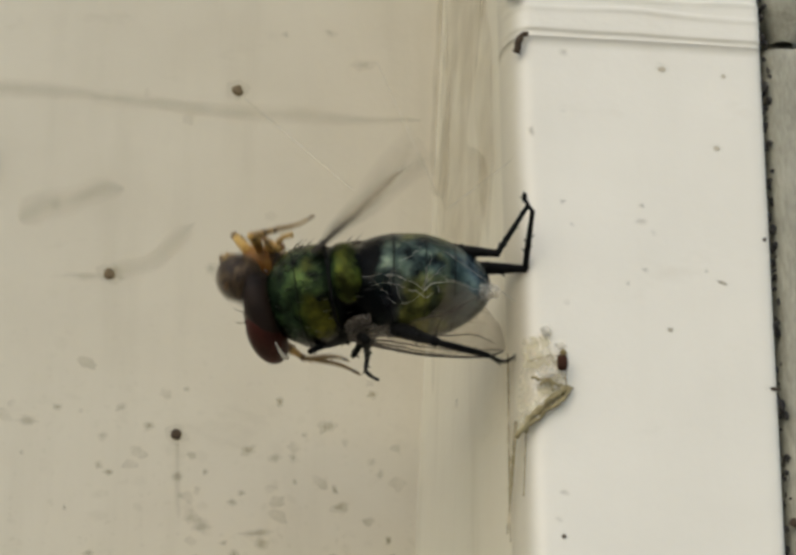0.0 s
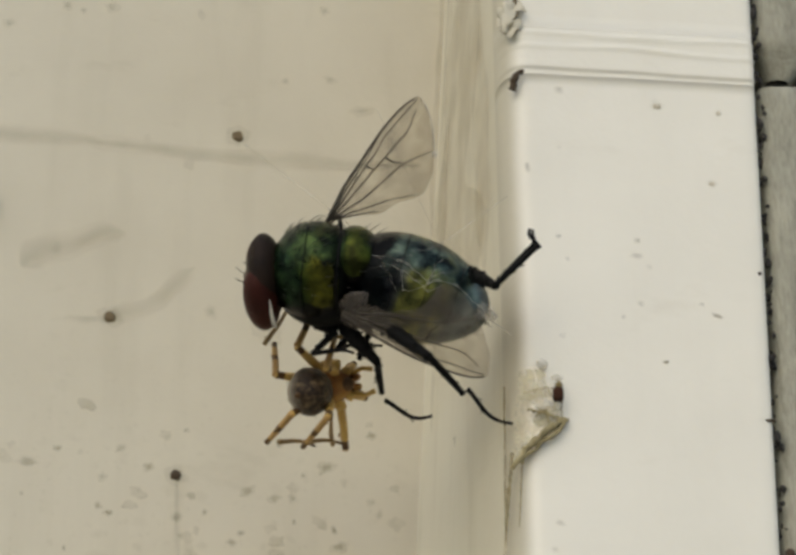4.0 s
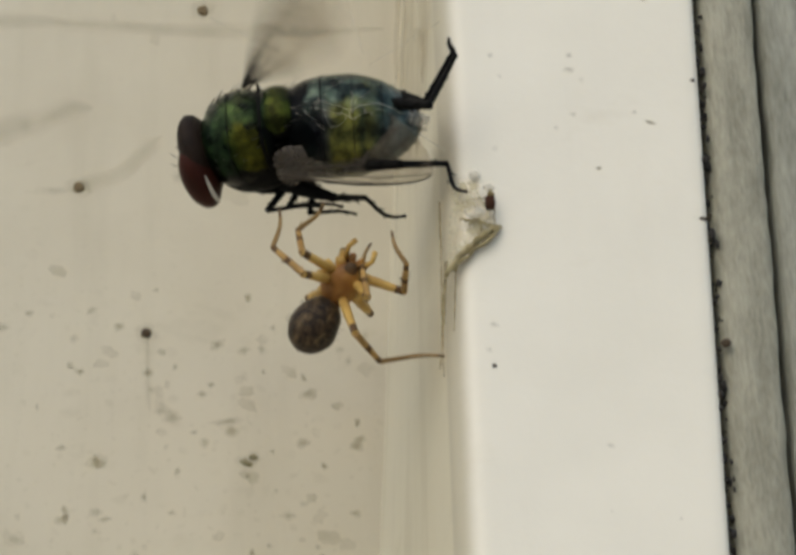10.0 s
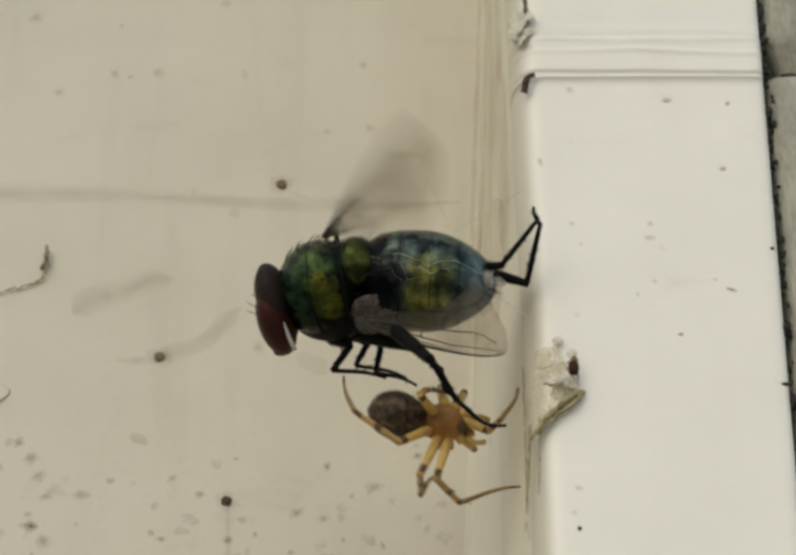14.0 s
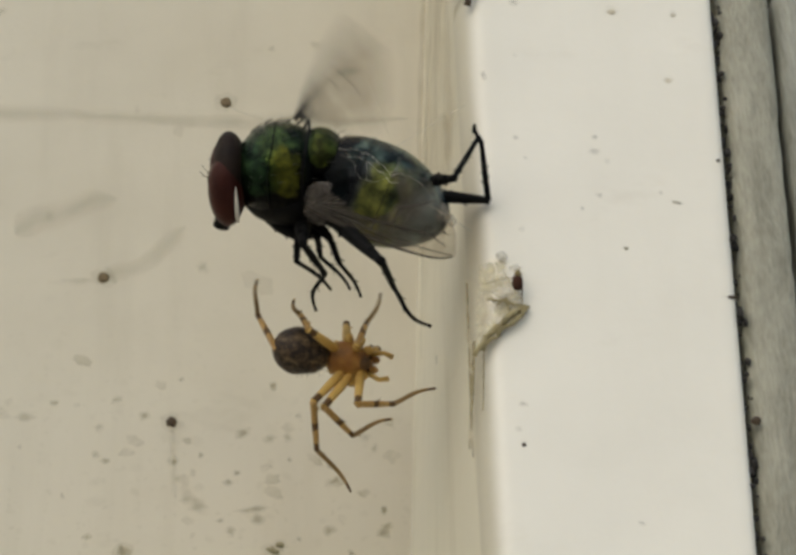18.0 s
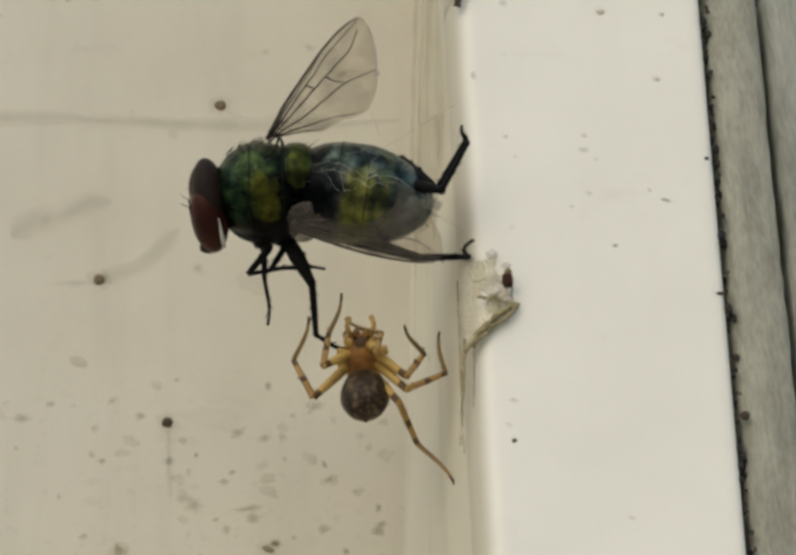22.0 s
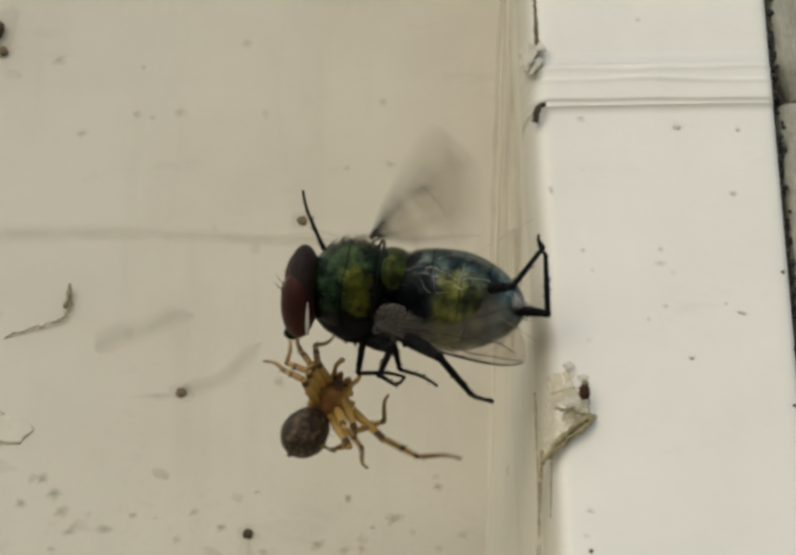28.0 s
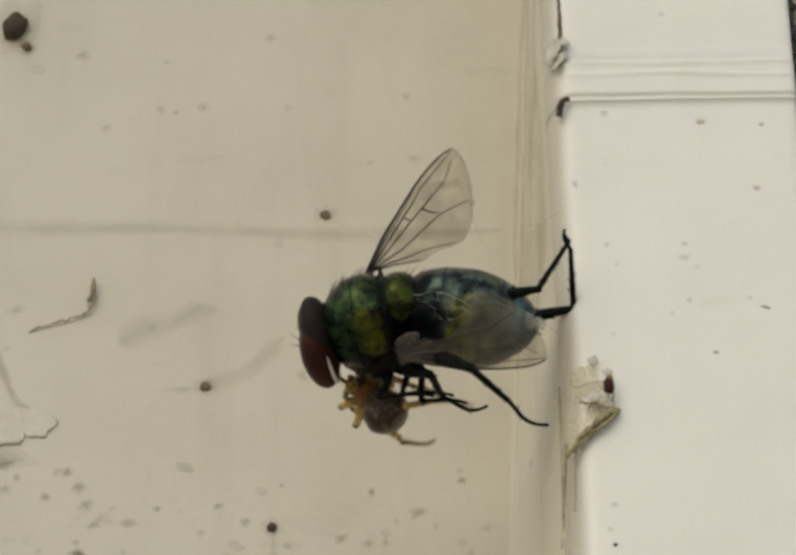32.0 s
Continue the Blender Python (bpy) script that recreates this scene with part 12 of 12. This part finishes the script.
    walk(moving['leg7_0'], [(0, pose(-0.0006, -0.00031, 0, 0, 62.1, -148)), (0.5, pose(-0.0006, -0.00031, 0, 14.7, -1.1, -136.7)), (1, pose(-0.0006, -0.00031, 0, 25.3, -64.8, -141.1)), (2, pose(-0.0006, -0.00031, 0, -57.6, -68.2, -72.3)), (5, pose(-0.0006, -0.00031, 0, 0, -50.7, 178.3)), (6, pose(-0.0006, -0.00031, 0, 0, -62.4, -129.6)), (7, pose(-0.0006, -0.00031, 0, 0, -15.7, -151)), (7.5, pose(-0.0006, -0.00031, 0, -0.6, 23.2, -149.7)), (8, pose(-0.0006, -0.00031, 0, 0, 62.1, -148)), (8.5, pose(-0.0006, -0.00031, 0, 38.7, -5.9, -116.8)), (9, pose(-0.0006, -0.00031, 0, 79.9, -76.7, -142.1)), (10, pose(-0.0006, -0.00031, 0, 0, -54, -123.5)), (11, pose(-0.0006, -0.00031, 0, 0, -46.6, -114)), (11.5, pose(-0.0006, -0.00031, 0, 8.8, 7.6, -129.8)), (12, pose(-0.0006, -0.00031, 0, 0, 62.1, -148)), (13, pose(-0.0006, -0.00031, 0, 0, 62.1, -148)), (13.5, pose(-0.0006, -0.00031, 0, 0.2, 3.3, -147.6)), (14, pose(-0.0006, -0.00031, 0, 0, -55.5, -147.1)), (17, pose(-0.0006, -0.00031, 0, 0, -51.8, -105.7)), (17.5, pose(-0.0006, -0.00031, 0, 8.4, -31.2, -148.7)), (18, pose(-0.0006, -0.00031, 0, 0, -11.2, 177.1)), (18.5, pose(-0.0006, -0.00031, 0, -0.3, -10.6, -131.4)), (19, pose(-0.0006, -0.00031, 0, 0, -10.1, -80)), (19.5, pose(-0.0006, -0.00031, 0, -17.5, -36.2, -100.5)), (20, pose(-0.0006, -0.00031, 0, -27.6, -66.2, -120)), (20.5, pose(-0.0006, -0.00031, 0, -4.6, -3, -143.1)), (21, pose(-0.0006, -0.00031, 0, 0, 62.1, -148)), (21.5, pose(-0.0006, -0.00031, 0, 1.9, 7.6, -144.2)), (22, pose(-0.0006, -0.00031, 0, 0, -46.9, -140.8)), (23, pose(-0.0006, -0.00031, 0, 0, -33.6, 150.3)), (24, pose(-0.0006, -0.00031, 0, 0, -56.2, -148.4)), (27, pose(-0.0006, -0.00031, 0, 0, -34.4, -156.5)), (28, pose(-0.0006, -0.00031, 0, 0, -46.5, -112)), (29, pose(-0.0006, -0.00031, 0, 0, -59.8, -106.8)), (30, pose(-0.0006, -0.00031, 0, 0, -44.8, -134.8)), (30.5, pose(-0.0006, -0.00031, 0, 3.4, 8.6, -140.9)), (31, pose(-0.0006, -0.00031, 0, 0, 62.1, -148)), (31.5, pose(-0.0006, -0.00031, 0, -0.6, -0.9, -149)), (32, pose(-0.0006, -0.00031, 0, 0, -63.9, -150.1))])
    walk(moving['leg7_1'], [(0, pose(0.00298, -0, 0, 152.8, 46.3, 0)), (0.33, pose(0.00298, 0, 0, 147.4, 51.4, -62.7)), (0.67, pose(0.00298, 0, 0, 137.8, 50.3, -128.8)), (1, pose(0.00298, 0, 0, 135.2, 44.4, 170.6)), (1.5, pose(0.00298, 0, 0, 178.7, 41.6, 177.6)), (2, pose(0.00298, 0, 0, -140.9, 36.2, -180)), (3.5, pose(0.00298, 0, 0, 147.8, 62.4, 145.6)), (5, pose(0.00298, 0, 0, 62.6, 44, 96)), (6, pose(0.00298, 0, -0, -169.4, 63.3, -173)), (6.5, pose(0.00298, -0, -0, 55, 54.8, 84.3)), (7, pose(0.00298, -0, -0, 15.8, 7.2, 88)), (7.33, pose(0.00298, -0, -0, 59.2, -4.1, 52.4)), (7.67, pose(0.00298, -0, -0, 101, 12.5, 18.7)), (8, pose(0.00298, -0, -0, 135.7, 46.3, 0)), (8.33, pose(0.00298, -0, -0, -103.8, 88.6, 146.4)), (8.67, pose(0.00298, -0, -0, -72.7, 44.4, -156.5)), (9, pose(0.00298, -0, -0, -90.1, 2.7, -137.6)), (9.5, pose(0.00298, -0, -0, -117.8, 47.1, -132.1)), (10, pose(0.00298, 0, 0, 129.9, 74.5, 139.7)), (11, pose(0.00298, 0, 0, -10.3, 64.2, -13.5)), (11.33, pose(0.00298, 0, -0, -66.5, 56.1, -19.4)), (11.67, pose(0.00298, 0, -0, -111.9, 48.7, -12.3)), (12, pose(0.00298, 0, -0, -153.9, 46.3, 0)), (12.5, pose(0.00298, 0, -0, 166.3, 46.3, -0)), (13, pose(0.00298, 0, 0, 126.6, 46.3, 0)), (13.5, pose(0.00298, 0, 0, 21.2, 59.6, -54.5)), (14, pose(0.00298, 0, 0, -51.4, 27.4, -71.5)), (17, pose(0.00298, 0, 0, -103.1, 54.4, -138.7)), (18, pose(0.00298, 0, 0, -11.7, 46.9, -53.5)), (19, pose(0.00298, -0, 0, 2, 28.5, 11)), (19.5, pose(0.00298, 0, -0, 11.2, 79.8, 5.5)), (20, pose(0.00298, 0, -0, -164.8, 48.7, 176.2)), (20.5, pose(0.00298, 0, -0, 174.9, 58.2, 86.2)), (21, pose(0.00298, -0, 0, 159, 46.3, 0)), (21.33, pose(0.00298, -0, 0, 122, 60.9, 14.7)), (21.67, pose(0.00298, -0, 0, 58.6, 77, -0.7)), (22, pose(0.00298, -0, 0, -51.4, 71.6, -63.6)), (22.5, pose(0.00298, -0, 0, -53.1, 72.9, -106.4)), (23, pose(0.00298, -0, 0, -57.4, 73.4, -151.7)), (23.5, pose(0.00298, 0, 0, -28.9, 54.4, -178.6)), (24, pose(0.00298, 0, 0, 1.4, 43.7, 151.7)), (25.5, pose(0.00298, 0, 0, 23.7, 43.2, 116.1)), (27, pose(0.00298, 0, 0, 43.7, 52.3, 79.9)), (27.5, pose(0.00298, 0, 0, 53.3, 42.9, 146.3)), (28, pose(0.00298, 0, 0, 47, 32.7, -158.4)), (29, pose(0.00298, -0, -0, 2, 52.6, -166.4)), (29.5, pose(0.00298, -0, -0, -42.4, 53.7, -138)), (30, pose(0.00298, 0, 0, -90.3, 66.8, -115.9)), (30.5, pose(0.00298, 0, -0, 119.3, 78, 32.1)), (31, pose(0.00298, -0, -0, 152.7, 46.3, 0)), (31.33, pose(0.00298, -0, -0, 143.7, 43.1, 49.5)), (31.67, pose(0.00298, 0, -0, 134.5, 45.9, 98.9)), (32, pose(0.00298, 0, 0, 131.6, 52.7, 152.5))])
    walk(moving['leg7_2'], [(0, pose(0.00475, 0, -0.00186, 26.7, -137.4, 0)), (0.5, pose(0.00296, 0.00015, -0.00183, 2.8, 175.7, 10.5)), (1, pose(0.00117, 0.0003, -0.0018, -23.4, 128.7, -1.1)), (1.33, pose(0.00108, 0.0002, -0.0017, -84, 133.1, -15.6)), (1.67, pose(0.00099, 0.0001, -0.00161, 43.1, 36.3, 162.1)), (2, pose(0.0009, 0, -0.00152, -2.2, 28.3, 170.1)), (5, pose(0.00279, 0.00184, -0.00178, 29, -5.1, 150.3)), (5.5, pose(0.00231, 0.00085, -0.00204, -18.3, -4.5, -177.5)), (6, pose(0.00184, -0.00014, -0.0023, -60, 18.7, -155.1)), (6.33, pose(0.00224, 0.00075, -0.00165, -18.7, 22, -95.5)), (6.67, pose(0.00266, 0.00166, -0.00097, 7, -9, -46.4)), (7, pose(0.00307, 0.00255, -0.00032, 0.8, -47.5, 1.4)), (7.5, pose(0.00391, 0.00127, -0.00109, -82.3, -80.5, 105.1)), (8, pose(0.00475, 0, -0.00186, 43.8, -137.4, -0)), (8.5, pose(0.00292, -0.00087, -0.00099, -64.6, -23.9, -178.9)), (9, pose(0.00109, -0.00173, -0.00012, 0.9, -17.8, -159.9)), (9.5, pose(0.00177, -0.00064, -0.0013, 34.5, -21.3, 129)), (10, pose(0.00246, 0.00044, -0.00248, 50.4, 6.6, 67.4)), (11, pose(0.00407, -0.00026, -0.00231, 14.8, 27.8, 19.7)), (11.33, pose(0.0043, -0.00017, -0.00216, 3.4, -24.9, 1)), (11.67, pose(0.00453, -0.00009, -0.00201, 32.1, -79.1, -43.5)), (12, pose(0.00475, 0, -0.00186, -25.6, -137.4, 0)), (12.5, pose(0.00475, 0, -0.00186, 13.6, -137.4, -0)), (13, pose(0.00475, 0, -0.00186, 52.9, -137.4, 0)), (13.5, pose(0.00423, -0.00108, -0.00152, 77.3, -176.9, 8.9)), (14, pose(0.00371, -0.00216, -0.00118, -68.6, 27.7, -144.2)), (15.5, pose(0.00278, -0.00158, -0.00164, -10.6, 13.1, -154.7)), (17, pose(0.00186, -0.00099, -0.00209, 46.9, 13.7, -172.8)), (17.5, pose(0.00294, -0.0012, -0.00198, 39.8, -32.9, -140.9)), (18, pose(0.00402, -0.00141, -0.00188, -20.7, -57.1, -64.4)), (18.5, pose(0.00461, -0.00049, -0.00155, -17.8, -29.6, -10.5)), (19, pose(0.0052, 0.00043, -0.00123, 6.4, -13.4, 36.4)), (19.5, pose(0.00324, 0.00027, -0.00158, -16.4, 10, 103.8)), (20, pose(0.00129, 0.00011, -0.00193, -1.1, 39.6, 177.2)), (20.33, pose(0.00243, 0.00008, -0.00191, -57.1, 16, 147.5)), (20.67, pose(0.00361, 0.00004, -0.00188, -100.3, -20.3, 147.8)), (21, pose(0.00475, 0, -0.00186, 20.6, -137.4, -0)), (21.5, pose(0.00405, -0.00036, -0.00215, 14.9, 154.3, 8.2)), (21.75, pose(0.00369, -0.00055, -0.00229, -31.7, 77.2, -35.2)), (22, pose(0.00334, -0.00073, -0.00244, 0.7, 5.9, 0.8)), (22.33, pose(0.003, -0.0006, -0.00245, 45.1, 39.5, 29.2)), (22.67, pose(0.00267, -0.00047, -0.00245, 59.7, -8.5, 20.1)), (23, pose(0.00233, -0.00035, -0.00246, 91.5, -48.7, -9.3)), (23.33, pose(0.002, 0.00006, -0.00223, 56.2, -29, 52)), (23.67, pose(0.00167, 0.00047, -0.00201, 53.5, 5.5, 92.4)), (24, pose(0.00135, 0.00088, -0.00178, 75.3, 31.9, 138)), (27, pose(0.00325, 0.00155, -0.00203, 35.1, 30, 142.4)), (27.33, pose(0.0025, 0.00078, -0.00182, -12.8, 28.1, 80)), (27.67, pose(0.00172, -0.00002, -0.0016, -37, -8.1, 36)), (28, pose(0.00097, -0.0008, -0.00139, -30, -49.3, -5.9)), (28.33, pose(0.00113, -0.00065, -0.00161, -18.7, -15.7, -52.9)), (28.67, pose(0.0013, -0.00051, -0.00182, -35.7, 16.2, -94.9)), (29, pose(0.00146, -0.00037, -0.00204, -71.8, 24.8, -148.4)), (30, pose(0.00254, -0.00091, -0.00236, -39.5, 25.7, -154.9)), (30.5, pose(0.00365, -0.00046, -0.00211, 81.5, -178, -6.1)), (31, pose(0.00475, 0, -0.00186, 26.9, -137.4, 0)), (31.5, pose(0.00318, 0.00036, -0.00195, 8.2, 172.2, 5.7)), (32, pose(0.0016, 0.00072, -0.00205, -18.2, 123.1, -10.5))])


motions()
